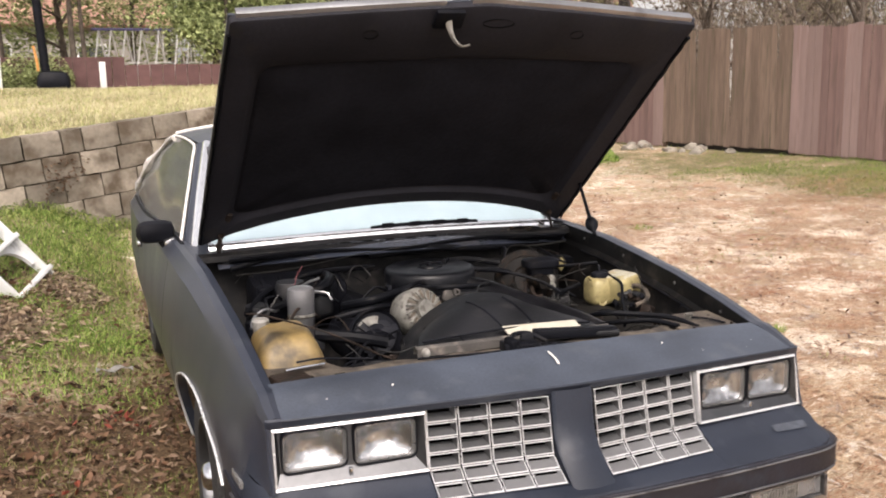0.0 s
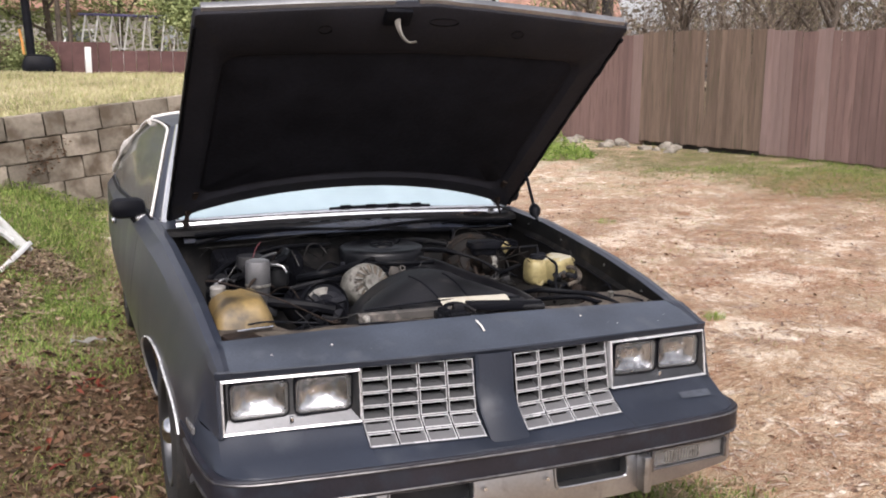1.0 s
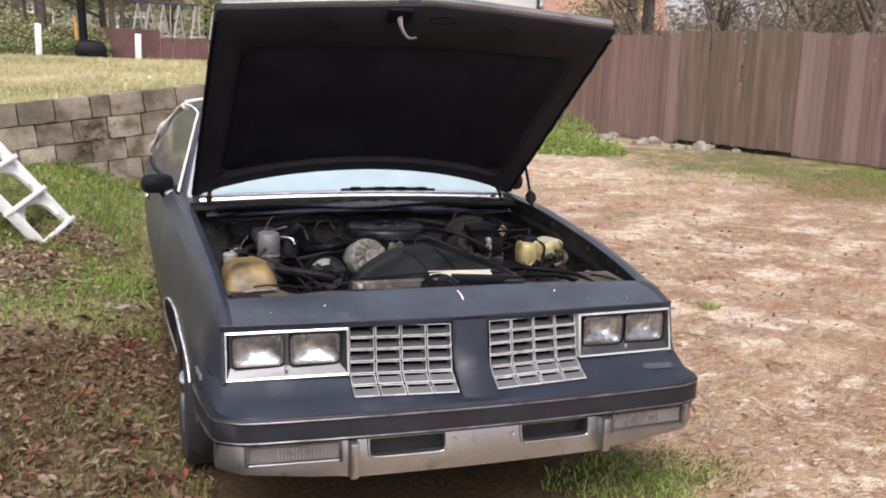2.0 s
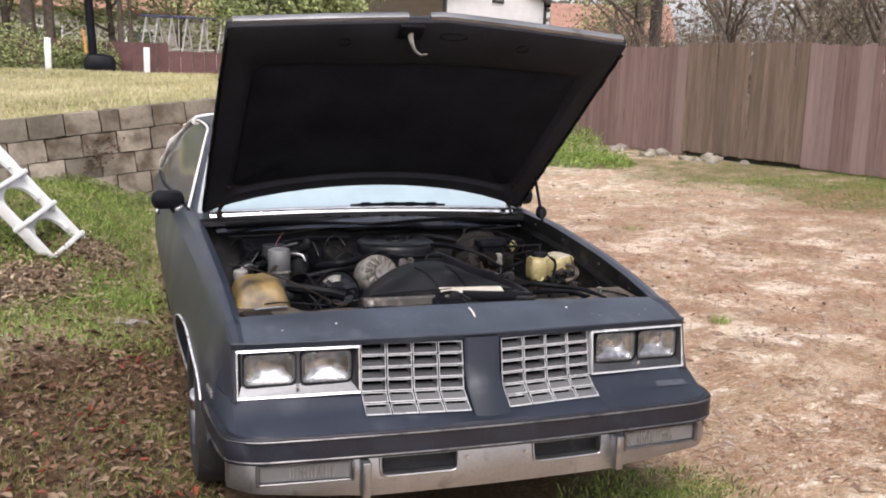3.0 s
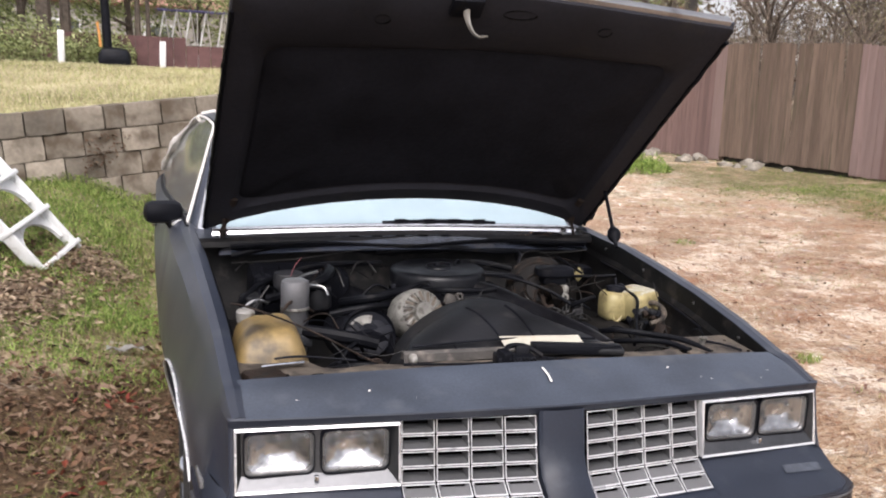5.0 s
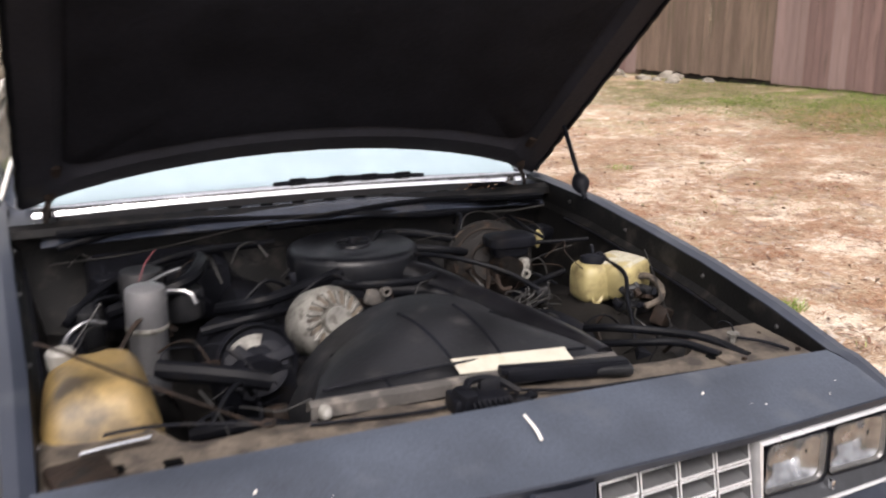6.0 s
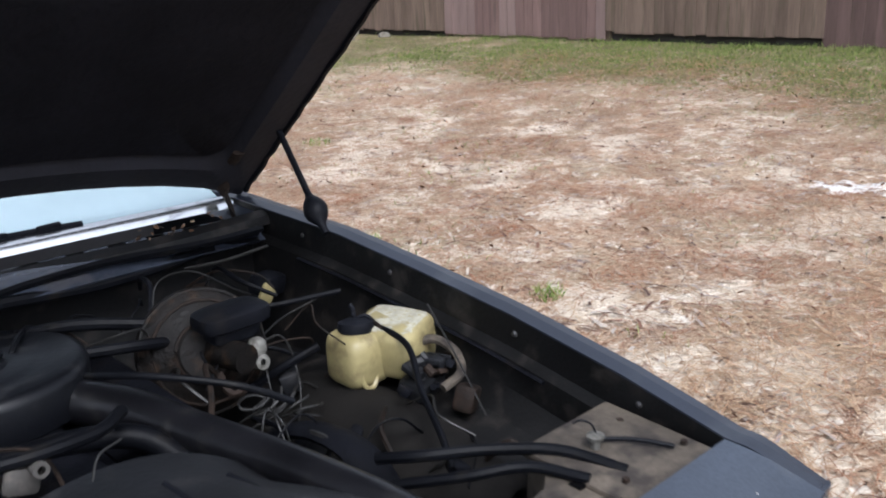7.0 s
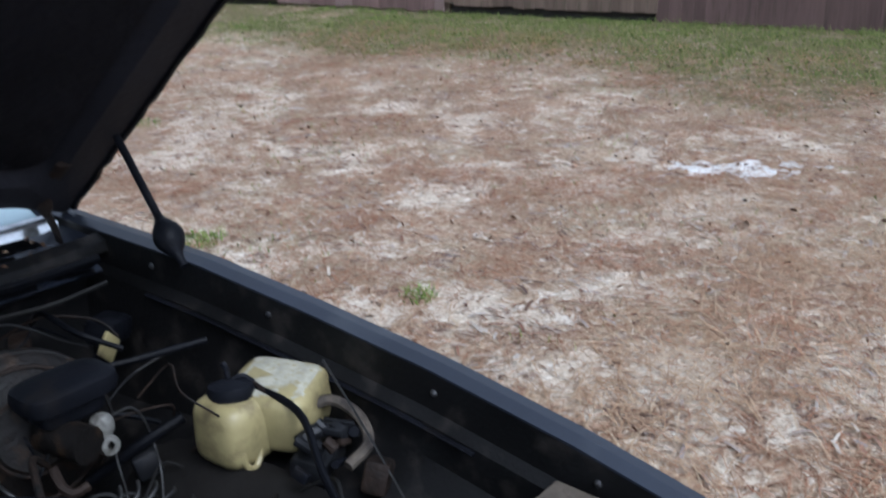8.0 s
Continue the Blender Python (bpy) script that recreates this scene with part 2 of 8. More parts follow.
def leaf_material(name, *tones, rough=0.75):
    """Leaves, straw or blades whose tone changes from piece to piece of one mesh, evenly over the tones given."""
    m = bpy.data.materials.new(name)
    m.use_nodes = True
    n, k = m.node_tree.nodes, m.node_tree.links
    p = n["Principled BSDF"]
    geo, ramp = n.new("ShaderNodeNewGeometry"), n.new("ShaderNodeValToRGB")
    e = ramp.color_ramp.elements
    e[0].color, e[1].color = (*tones[0], 1), (*tones[-1], 1)
    for i, tone in enumerate(tones[1:-1]):
        e.new((i + 1) / (len(tones) - 1)).color = (*tone, 1)
    k.new(geo.outputs["Random Per Island"], ramp.inputs["Fac"])
    k.new(ramp.outputs["Color"], p.inputs["Base Color"])
    p.inputs["Roughness"].default_value, p.inputs["Specular IOR Level"].default_value = rough, 0.2
    return m


GRASS = leaf_material("green_grass_blades", (0.056, 0.090, 0.020), (0.138, 0.200, 0.045), (0.25, 0.32, 0.085), (0.37, 0.34, 0.165))
DRY_GRASS = leaf_material("dry_grass_blades", (0.28, 0.245, 0.135), (0.46, 0.40, 0.235), (0.60, 0.55, 0.36))
LAWN_GREEN = leaf_material("pale_green_lawn_blades", (0.15, 0.185, 0.060), (0.31, 0.345, 0.125), (0.44, 0.44, 0.21))
STRAW = leaf_material("pine_straw", (0.15, 0.072, 0.044), (0.31, 0.155, 0.090), (0.43, 0.265, 0.165), (0.46, 0.365, 0.27), (0.66, 0.54, 0.39))
LEAVES = leaf_material("fallen_brown_leaves", (0.025, 0.016, 0.010), (0.085, 0.051, 0.031), (0.140, 0.077, 0.044), (0.170, 0.113, 0.078), (0.24, 0.175, 0.122))
FOLIAGE = leaf_material("green_tree_leaves", (0.10, 0.125, 0.05), (0.26, 0.30, 0.13), (0.46, 0.50, 0.25))
DENSE = leaf_material("dense_green_leaves", (0.11, 0.14, 0.055), (0.28, 0.33, 0.14), (0.47, 0.53, 0.26))
OLIVE = leaf_material("olive_brown_leaves", (0.085, 0.075, 0.044), (0.165, 0.145, 0.088), (0.25, 0.22, 0.145))
# tones of the far woods, paled to stand in for haze
HAZE = leaf_material("haze_paled_twigs", (0.11, 0.092, 0.072), (0.20, 0.17, 0.135), (0.31, 0.27, 0.225))
TWIGS = leaf_material("bare_brown_twigs", (0.075, 0.058, 0.046), (0.15, 0.115, 0.088), (0.23, 0.18, 0.14))
STRIP = leaf_material("deep_green_grass", (0.055, 0.085, 0.020), (0.15, 0.20, 0.050), (0.27, 0.31, 0.10))
WEED = leaf_material("bright_weeds", (0.06, 0.115, 0.022), (0.175, 0.265, 0.055), (0.31, 0.40, 0.115))


# ---- building helpers ----
def mesh_of(name, bm, mat, smooth=False):
    me = bpy.data.meshes.new(name)
    bm.to_mesh(me)
    bm.free()
    me.materials.append(mat)
    if smooth:
        me.polygons.foreach_set("use_smooth", [True] * len(me.polygons))
        me.set_sharp_from_angle(angle=radians(38))
    return me


def part(name, bm, mat, parent=None, label="", smooth=True):
    ob = new(name, mesh_of(name, bm, mat, smooth))
    if parent is not None:
        ob.parent = parent
    return tagged(ob, label) if label else ob


def raw(name, verts, faces, mat, parent=None, label="", smooth=False):
    me = bpy.data.meshes.new(name)
    me.from_pydata([tuple(v) for v in verts], [], faces)
    me.materials.append(mat)
    if smooth:
        me.polygons.foreach_set("use_smooth", [True] * len(me.polygons))
        me.set_sharp_from_angle(angle=radians(38))
    ob = new(name, me)
    if parent is not None:
        ob.parent = parent
    return tagged(ob, label) if label else ob


def box(bm, c, s, rot=(0, 0, 0), bevel=0.0, taper=1.0):
    """A box of size s at c, with its top scaled by taper and its edges rounded."""
    r = bmesh.ops.create_cube(bm, size=1.0)
    vs = r["verts"]
    for v in vs:
        f = taper if v.co.z > 0 else 1.0
        v.co = Vector((v.co.x * s[0] * f, v.co.y * s[1] * f, v.co.z * s[2]))
    if bevel:
        es = list({e for v in vs for e in v.link_edges})
        out = bmesh.ops.bevel(bm, geom=es, offset=bevel, segments=2, affect="EDGES", profile=0.5)
        vs = list({v for f in out["faces"] for v in f.verts} | {v for v in vs if v.is_valid})
    m = pose(*c, *rot)
    for v in vs:
        v.co = m @ v.co
    return vs


def lathe(bm, profile, seg=24, m=Matrix()):
    """Turns a profile of (radius, height) round the z axis, then sets it by m."""
    rings = []
    for r, h in profile:
        if r <= 1e-5:
            rings.append([bm.verts.new(m @ Vector((0, 0, h)))])
        else:
            rings.append([bm.verts.new(m @ Vector((r * math.cos(2 * math.pi * i / seg), r * math.sin(2 * math.pi * i / seg), h))) for i in range(seg)])
    for a, b in zip(rings, rings[1:]):
        for i in range(seg):
            j = (i + 1) % seg
            if len(a) == 1 and len(b) == 1:
                continue
            if len(a) == 1:
                bm.faces.new((a[0], b[j], b[i]))
            elif len(b) == 1:
                bm.faces.new((a[i], a[j], b[0]))
            else:
                bm.faces.new((a[i], a[j], b[j], b[i]))
    return rings


def smooth_line(points, steps=8):
    """A Catmull-Rom line through the points."""
    pts = [Vector(p) for p in points]
    if len(pts) < 3:
        return pts
    ext = [2 * pts[0] - pts[1]] + pts + [2 * pts[-1] - pts[-2]]
    out = []
    for i in range(1, len(ext) - 2):
        p0, p1, p2, p3 = ext[i - 1:i + 3]
        for s in range(steps):
            t = s / steps
            out.append(0.5 * (2 * p1 + (p2 - p0) * t + (2 * p0 - 5 * p1 + 4 * p2 - p3) * t * t + (3 * p1 - p0 - 3 * p2 + p3) * t ** 3))
    out.append(pts[-1])
    return out


def tube(bm, points, r, seg=8, steps=8, flat=1.0, ends=True):
    """A round hose or rod along the points; r may be a list, one a point of the smoothed line."""
    line = smooth_line(points, steps)
    n = len(line)
    up = Vector((0.13, 0.31, 0.94)).normalized()
    rings = []
    for i, p in enumerate(line):
        d = (line[min(i + 1, n - 1)] - line[max(i - 1, 0)]).normalized()
        side = d.cross(up)
        if side.length < 0.05:
            side = d.cross(Vector((1, 0, 0)))
        side.normalize()
        top = side.cross(d)
        rr = r(i / (n - 1)) if callable(r) else r
        rings.append([bm.verts.new(p + rr * (math.cos(2 * math.pi * k / seg) * side + flat * math.sin(2 * math.pi * k / seg) * top)) for k in range(seg)])
    for a, b in zip(rings, rings[1:]):
        for k in range(seg):
            bm.faces.new((a[k], a[(k + 1) % seg], b[(k + 1) % seg], b[k]))
    if ends:
        bm.faces.new(rings[0][::-1])
        bm.faces.new(rings[-1])


def grid(bm, rows, close=False):
    """Faces between rows of points."""
    vs = [[bm.verts.new(p) for p in row] for row in rows]
    for a, b in zip(vs, vs[1:]):
        n = len(a)
        for i in range(n if close else n - 1):
            bm.faces.new((a[i], a[(i + 1) % n], b[(i + 1) % n], b[i]))
    return vs


def thick(bm, d):
    """Gives the sheet in bm a thickness d, to the side that its faces turn from."""
    bmesh.ops.recalc_face_normals(bm, faces=bm.faces)
    bmesh.ops.solidify(bm, geom=list(bm.faces), thickness=d)


def lerp(a, b, t):
    return a + (b - a) * t


def step(a, b, x):
    t = max(0.0, min(1.0, (x - a) / (b - a)))
    return t * t * (3 - 2 * t)


def curve_at(table, x):
    """Straight-line reading of a table of (x, value)."""
    if x <= table[0][0]:
        return table[0][1]
    for (x0, v0), (x1, v1) in zip(table, table[1:]):
        if x <= x1:
            return lerp(v0, v1, (x - x0) / (x1 - x0))
    return table[-1][1]


def thing(name, label, category, loc=(0, 0, 0), group="", kind=""):
    ob = new(name)
    ob.location = loc
    ob.empty_display_size = 0.1
    return tagged(ob, label, category, group, kind)


# ---- the lie of the land ----
WALL_P, WALL_D = Vector((-1.2, 6.78)), Vector((0.968, 0.25)).normalized()
WALL_N = Vector((-WALL_D.y, WALL_D.x))
WALL_S0, WALL_S1 = -4.6, 3.4


def wall_top(s):
    return 1.25 + 0.115 * s


def wall_sv(x, y):
    d = Vector((x, y)) - WALL_P
    return d.dot(WALL_D), d.dot(WALL_N)


def fence_x(y):
    return 10.72 - 0.132 * y


def ground_z(x, y):
    """Height of the yard: level under the car, higher beside it and towards the block wall."""
    right = 0.20 * step(1.0, 2.4, x) + 0.13 * step(2.6, 9.0, x)
    s, v = wall_sv(x, y)
    left = 0.24 * step(1.6, 4.9, y) * step(-0.9, -1.7, x) + 0.30 * step(-2.6, -0.2, v) * step(3.5, 1.2, s)
    bump = 0.02 * noise.noise(Vector((x * 0.7, y * 0.7, 3.1))) + 0.008 * noise.noise(Vector((x * 3, y * 3, 1.7)))
    flat = 1 - 0.8 * step(1.4, 1.0, abs(x)) * step(-0.3, 0, y) * step(5.2, 4.9, y)
    far = 0.6 * step(16, 40, math.hypot(x, y))
    return right + left + bump * flat + far


def lawn_z(x, y):
    s, v = wall_sv(x, y)
    s2 = max(min(s, 5.0), -9.0)
    z = lerp(wall_top(s2) - 0.03, 1.58, step(0.2, 12.0, v))
    z += 0.03 * noise.noise(Vector((x * 0.6, y * 0.6, 9.0)))
    return z


def steps_between(pairs):
    """Grid lines: (end, spacing) stretches, one after the other."""
    out = [pairs[0][0]]
    for end, d in pairs[1:]:
        n = max(1, round((end - out[-1]) / d))
        a = out[-1]
        out += [a + (end - a) * (i + 1) / n for i in range(n)]
    return out


SAND_SPOTS = [(3.45, 2.53, 0.30, 0.22, 1.2), (3.22, 2.55, 0.18, 0.14, 0.9), (3.80, 3.43, 0.26, 0.15, 1.0), (3.58, 4.58, 0.38, 0.24, 0.9), (4.90, 4.13, 0.34, 0.22, 0.9), (4.80, 3.38, 0.30, 0.18, 0.8),
              (3.90, 1.98, 0.30, 0.20, 0.8), (3.85, 1.43, 0.34, 0.22, 0.8), (3.07, 4.26, 0.36, 0.30, 1.0), (2.00, 1.96, 0.26, 0.24, 0.8), (2.33, 1.62, 0.24, 0.18, 0.9), (2.13, 2.63, 0.24, 0.20, 1.0),
              (2.26, 0.80, 0.30, 0.24, 0.8), (4.20, 1.30, 0.30, 0.16, 0.8), (2.52, 0.34, 0.28, 0.20, 0.8), (4.46, 5.19, 0.30, 0.20, 0.7), (2.0, 3.6, 0.30, 0.34, 0.9), (2.2, 4.9, 0.36, 0.24, 0.8),
              (3.0, 5.4, 0.45, 0.22, 0.7), (1.62, 1.25, 0.18, 0.26, 0.7), (5.3, 3.0, 0.30, 0.16, 0.6), (5.4, 4.7, 0.4, 0.18, 0.6)]


def cover(x, y):
    """How much of the ground at a place is bare sand, green grass and leaf litter; under the car the litter stands for
    shade.
    """
    n1 = noise.noise(Vector((x * 0.9, y * 0.9, 0.3)))
    n2 = noise.noise(Vector((x * 2.6, y * 2.6, 5.3)))
    n3 = noise.noise(Vector((x * 7.0, y * 7.0, 8.3)))
    sand = 0.0
    for sx, sy, a, b, w in SAND_SPOTS:
        dx, dy = x - sx + 0.10 * n2, y - sy + 0.08 * n3
        d = (dx / a) ** 2 + (dy / b) ** 2
        if d < 4:
            sand = max(sand, 1.25 * w * math.exp(-d * 1.1))
    side = step(1.0, 1.5, x)
    sand = max(sand, side * (0.31 + 0.28 * n1 + 0.46 * n2 + 0.5 * n3 + 0.3 * noise.noise(Vector((x * 15, y * 19, 2.3)))) * 0.95)
    to_fence = fence_x(y) - x
    reach = 0.5 + 0.9 * step(5.0, 1.0, y)
    green = step(4.0 + reach, 1.5 + reach, to_fence + 1.1 * n1 + 0.5 * n2) * (0.90 + 0.45 * n2 + 0.3 * n3) * step(13.5, 11.0, y) * lerp(1.0, 0.8, step(6.5, 8.5, y))
    green = max(green, step(4.6, 2.8, to_fence + n1) * 0.35 * step(0.0, 0.5, n2 + 0.2))
    back = step(5.6, 7.5, y + n1) * side
    green = max(green, back * 0.45 * step(-0.3, 0.4, n2), 0.62 * step(5.2, 3.0, to_fence + 0.8 * n1) * step(4.5, 7.0, y) * step(-0.45, 0.2, n2 + 0.5 * n3))
    sand *= 1 - 0.8 * step(3.5, 2.2, to_fence)
    left = step(-0.75, -1.0, x)
    green = max(green, left * step(1.9, 3.3, y + 0.5 * n1 + 0.15 * x) * (0.75 + 0.35 * n2))
    green = max(green, 0.75 * step(1.1, 0.5, math.hypot((x - 0.8) / 0.75, (y - 0.1) / 0.5)) * (0.7 + 0.5 * n2))
    green = max(green, 0.30 * left * step(-0.1, 0.5, n2), 0.8 * left * step(-1.9, -1.2, x) * step(1.9, 1.2, y) * step(-0.15, 0.35, n2 + n3))
    litter = max(left, step(-0.2, -0.9, x)) * step(3.6, 2.2, y + 0.6 * n1) * (0.92 + 0.4 * n2) * step(-2.5, -0.5, y + 2.2 + n1)
    heap = step(0.95, 0.35, math.hypot(x + 2.0, y - 4.45) + 0.2 * n2)
    # last term darkens the ground below the car, in place of its shadow
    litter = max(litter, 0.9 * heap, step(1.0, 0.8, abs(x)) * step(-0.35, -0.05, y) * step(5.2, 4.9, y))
    green *= 1 - 0.7 * heap
    return max(0, min(1, sand)), max(0, min(1, green)), max(0, min(1, litter))


def ground_material(name, lawn=False):
    m = bpy.data.materials.new(name)
    m.use_nodes = True
    n, k = m.node_tree.nodes, m.node_tree.links
    p = n["Principled BSDF"]
    p.inputs["Roughness"].default_value, p.inputs["Specular IOR Level"].default_value = 0.95, 0.15
    co = n.new("ShaderNodeTexCoord")

    def tex(scale, detail=8, rough=0.6, stretch=None):
        t = n.new("ShaderNodeTexNoise")
        t.inputs["Scale"].default_value, t.inputs["Detail"].default_value, t.inputs["Roughness"].default_value = scale, detail, rough
        if stretch:
            mp = n.new("ShaderNodeMapping")
            mp.inputs["Scale"].default_value = stretch
            mp.inputs["Rotation"].default_value = (0, 0, 0.5)
            k.new(co.outputs["Object"], mp.inputs["Vector"])
            k.new(mp.outputs[0], t.inputs["Vector"])
        else:
            k.new(co.outputs["Object"], t.inputs["Vector"])
        return t

    def ramp(src, stops):
        r = n.new("ShaderNodeValToRGB")
        e = r.color_ramp.elements
        e[0].position, e[0].color = stops[0][0], (*stops[0][1], 1)
        e[1].position, e[1].color = stops[-1][0], (*stops[-1][1], 1)
        for pos, c in stops[1:-1]:
            x = e.new(pos)
            x.color = (*c, 1)
        k.new(src, r.inputs["Fac"])
        return r.outputs["Color"]

    def mixed(fac, a, b):
        x = n.new("ShaderNodeMix")
        x.data_type = "RGBA"
        k.new(fac, x.inputs["Factor"])
        k.new(a, x.inputs["A"])
        k.new(b, x.inputs["B"])
        return x.outputs["Result"]

    def edge(attr, noise_out, soft=0.25, rag=1.0):
        """A mask with a ragged edge from a cover attribute and noise."""
        spread = n.new("ShaderNodeMapRange")
        spread.clamp = False
        spread.inputs["To Min"].default_value, spread.inputs["To Max"].default_value = 0.5 - 0.5 * rag, 0.5 + 0.5 * rag
        k.new(noise_out, spread.inputs["Value"])
        a = n.new("ShaderNodeMath")
        a.operation = "ADD"
        k.new(attr, a.inputs[0])
        k.new(spread.outputs[0], a.inputs[1])
        r = n.new("ShaderNodeMapRange")
        r.inputs["From Min"].default_value, r.inputs["From Max"].default_value = 1.0 - soft, 1.0 + soft
        k.new(a.outputs[0], r.inputs["Value"])
        return r.outputs[0]

    fine, mid, fibre = tex(46, 10, 0.68), tex(15, 12, 0.75), tex(20, 12, 0.8, (1, 2.2, 1))
    broad = tex(2.3, 6, 0.6)
    straw = ramp(fibre.outputs["Fac"], [(0.32, (0.14, 0.074, 0.047)), (0.43, (0.31, 0.195, 0.128)), (0.54, (0.48, 0.345, 0.238)), (0.68, (0.70, 0.57, 0.43))])
    sandc = ramp(fine.outputs["Fac"], [(0.28, (0.36, 0.28, 0.20)), (0.48, (0.62, 0.525, 0.41)), (0.70, (0.86, 0.79, 0.67))])
    greenc = ramp(fine.outputs["Fac"], [(0.25, (0.055, 0.050, 0.024)), (0.5, (0.140, 0.122, 0.058)), (0.75, (0.25, 0.215, 0.12))])
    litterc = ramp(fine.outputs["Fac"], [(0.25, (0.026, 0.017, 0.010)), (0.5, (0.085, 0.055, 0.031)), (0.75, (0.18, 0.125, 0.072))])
    dryc = ramp(fine.outputs["Fac"], [(0.25, (0.34, 0.29, 0.165)), (0.5, (0.54, 0.47, 0.30)), (0.75, (0.68, 0.61, 0.43))])
    if lawn:
        at = n.new("ShaderNodeAttribute")
        at.attribute_name = "cover"
        sp = n.new("ShaderNodeSeparateColor")
        k.new(at.outputs["Color"], sp.inputs[0])
        col = mixed(edge(sp.outputs[1], mid.outputs["Fac"]), dryc, greenc)
    else:
        at = n.new("ShaderNodeAttribute")
        at.attribute_name = "cover"
        sp = n.new("ShaderNodeSeparateColor")
        k.new(at.outputs["Color"], sp.inputs[0])
        grey = ramp(fibre.outputs["Fac"], [(0.32, (0.14, 0.105, 0.068)), (0.43, (0.31, 0.245, 0.165)), (0.54, (0.47, 0.385, 0.27)), (0.68, (0.68, 0.58, 0.44))])
        wide = n.new("ShaderNodeMapRange")
        wide.inputs["From Min"].default_value, wide.inputs["From Max"].default_value = 0.42, 0.60
        k.new(broad.outputs["Fac"], wide.inputs["Value"])
        straw = mixed(wide.outputs[0], straw, grey)
        red_zone, ash_zone = tex(1.1, 5, 0.65), tex(3.4, 8, 0.7)
        red = n.new("ShaderNodeMapRange")
        red.inputs["From Min"].default_value, red.inputs["From Max"].default_value = 0.56, 0.74
        red.inputs["To Max"].default_value = 0.55
        k.new(red_zone.outputs["Fac"], red.inputs["Value"])
        russet = ramp(fibre.outputs["Fac"], [(0.32, (0.15, 0.076, 0.048)), (0.46, (0.34, 0.195, 0.125)), (0.60, (0.52, 0.37, 0.26))])
        straw = mixed(red.outputs[0], straw, russet)
        ash = n.new("ShaderNodeMapRange")
        ash.inputs["From Min"].default_value, ash.inputs["From Max"].default_value = 0.58, 0.68
        k.new(ash_zone.outputs["Fac"], ash.inputs["Value"])
        ashen = ramp(mid.outputs["Fac"], [(0.30, (0.15, 0.125, 0.125)), (0.50, (0.33, 0.285, 0.28)), (0.70, (0.56, 0.50, 0.47))])
        straw = mixed(ash.outputs[0], straw, ashen)
        col = mixed(edge(sp.outputs[0], mid.outputs["Fac"], 0.12, 2.2), straw, sandc)
        spots = tex(7.5, 10, 0.72, (1, 1.5, 1))
        fleck = n.new("ShaderNodeMapRange")
        fleck.inputs["From Min"].default_value, fleck.inputs["From Max"].default_value = 0.560, 0.615
        k.new(spots.outputs["Fac"], fleck.inputs["Value"])
        paler = ramp(fine.outputs["Fac"], [(0.28, (0.50, 0.43, 0.34)), (0.48, (0.74, 0.67, 0.57)), (0.70, (0.90, 0.86, 0.78))])
        col = mixed(fleck.outputs[0], col, paler)
        clump = tex(5.0, 10, 0.75, (1.4, 1, 1))
        dark = n.new("ShaderNodeMapRange")
        dark.inputs["From Min"].default_value, dark.inputs["From Max"].default_value = 0.55, 0.61
        k.new(clump.outputs["Fac"], dark.inputs["Value"])
        matted = ramp(fibre.outputs["Fac"], [(0.32, (0.085, 0.052, 0.040)), (0.50, (0.23, 0.155, 0.118)), (0.68, (0.44, 0.33, 0.26))])
        col = mixed(dark.outputs[0], col, matted)
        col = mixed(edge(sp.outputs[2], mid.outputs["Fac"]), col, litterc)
        col = mixed(edge(sp.outputs[1], mid.outputs["Fac"], 0.25, 1.8), col, greenc)
    k.new(col, p.inputs["Base Color"])
    b = n.new("ShaderNodeBump")
    b.inputs["Strength"].default_value, b.inputs["Distance"].default_value = 0.7, 0.02
    k.new(fine.outputs["Fac"], b.inputs["Height"])
    k.new(b.outputs[0], p.inputs["Normal"])
    return m


def terrain(name, xs, ys, height, tint, mat, keep=None):
    verts, cols, index, faces = [], [], {}, []
    for j, y in enumerate(ys):
        for i, x in enumerate(xs):
            if keep and not keep(x, y):
                continue
            index[i, j] = len(verts)
            verts.append((x, y, height(x, y)))
            cols.append(tint(x, y))
    for j in range(len(ys) - 1):
        for i in range(len(xs) - 1):
            q = [index.get(c) for c in ((i, j), (i + 1, j), (i + 1, j + 1), (i, j + 1))]
            if None not in q:
                faces.append(q)
    ob = raw(name, verts, faces, mat, smooth=True)
    att = ob.data.color_attributes.new("cover", "FLOAT_COLOR", "POINT")
    att.data.foreach_set("color", np.array([(*c, 1.0) for c in cols], dtype=np.float32).ravel())
    return ob


GX = steps_between([(-400, 1), (-60, 40), (-14, 4), (-5, 0.6), (-1.0, 0.07), (1.0, 0.12), (6.2, 0.055), (11.5, 0.12), (20, 0.8), (60, 5), (400, 40)])
GY = steps_between([(-400, 1), (-60, 40), (-12, 4), (-4, 0.5), (-2.6, 0.12), (6.0, 0.06), (16, 0.14), (24, 0.8), (70, 5), (400, 40)])
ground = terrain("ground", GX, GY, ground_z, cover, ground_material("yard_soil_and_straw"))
tagged(ground, "yard of sand, pine straw, fallen leaves and patchy grass", "ground", kind="structure")


def lawn_cover(x, y):
    s, v = wall_sv(x, y)
    n1 = noise.noise(Vector((x * 0.8, y * 0.8, 4.0)))
    return 0.0, max(0, min(1, 0.52 + 0.5 * n1 + 0.45 * step(1.0, 0.1, v) + 0.55 * step(6.0, 11.0, v))), 0.0


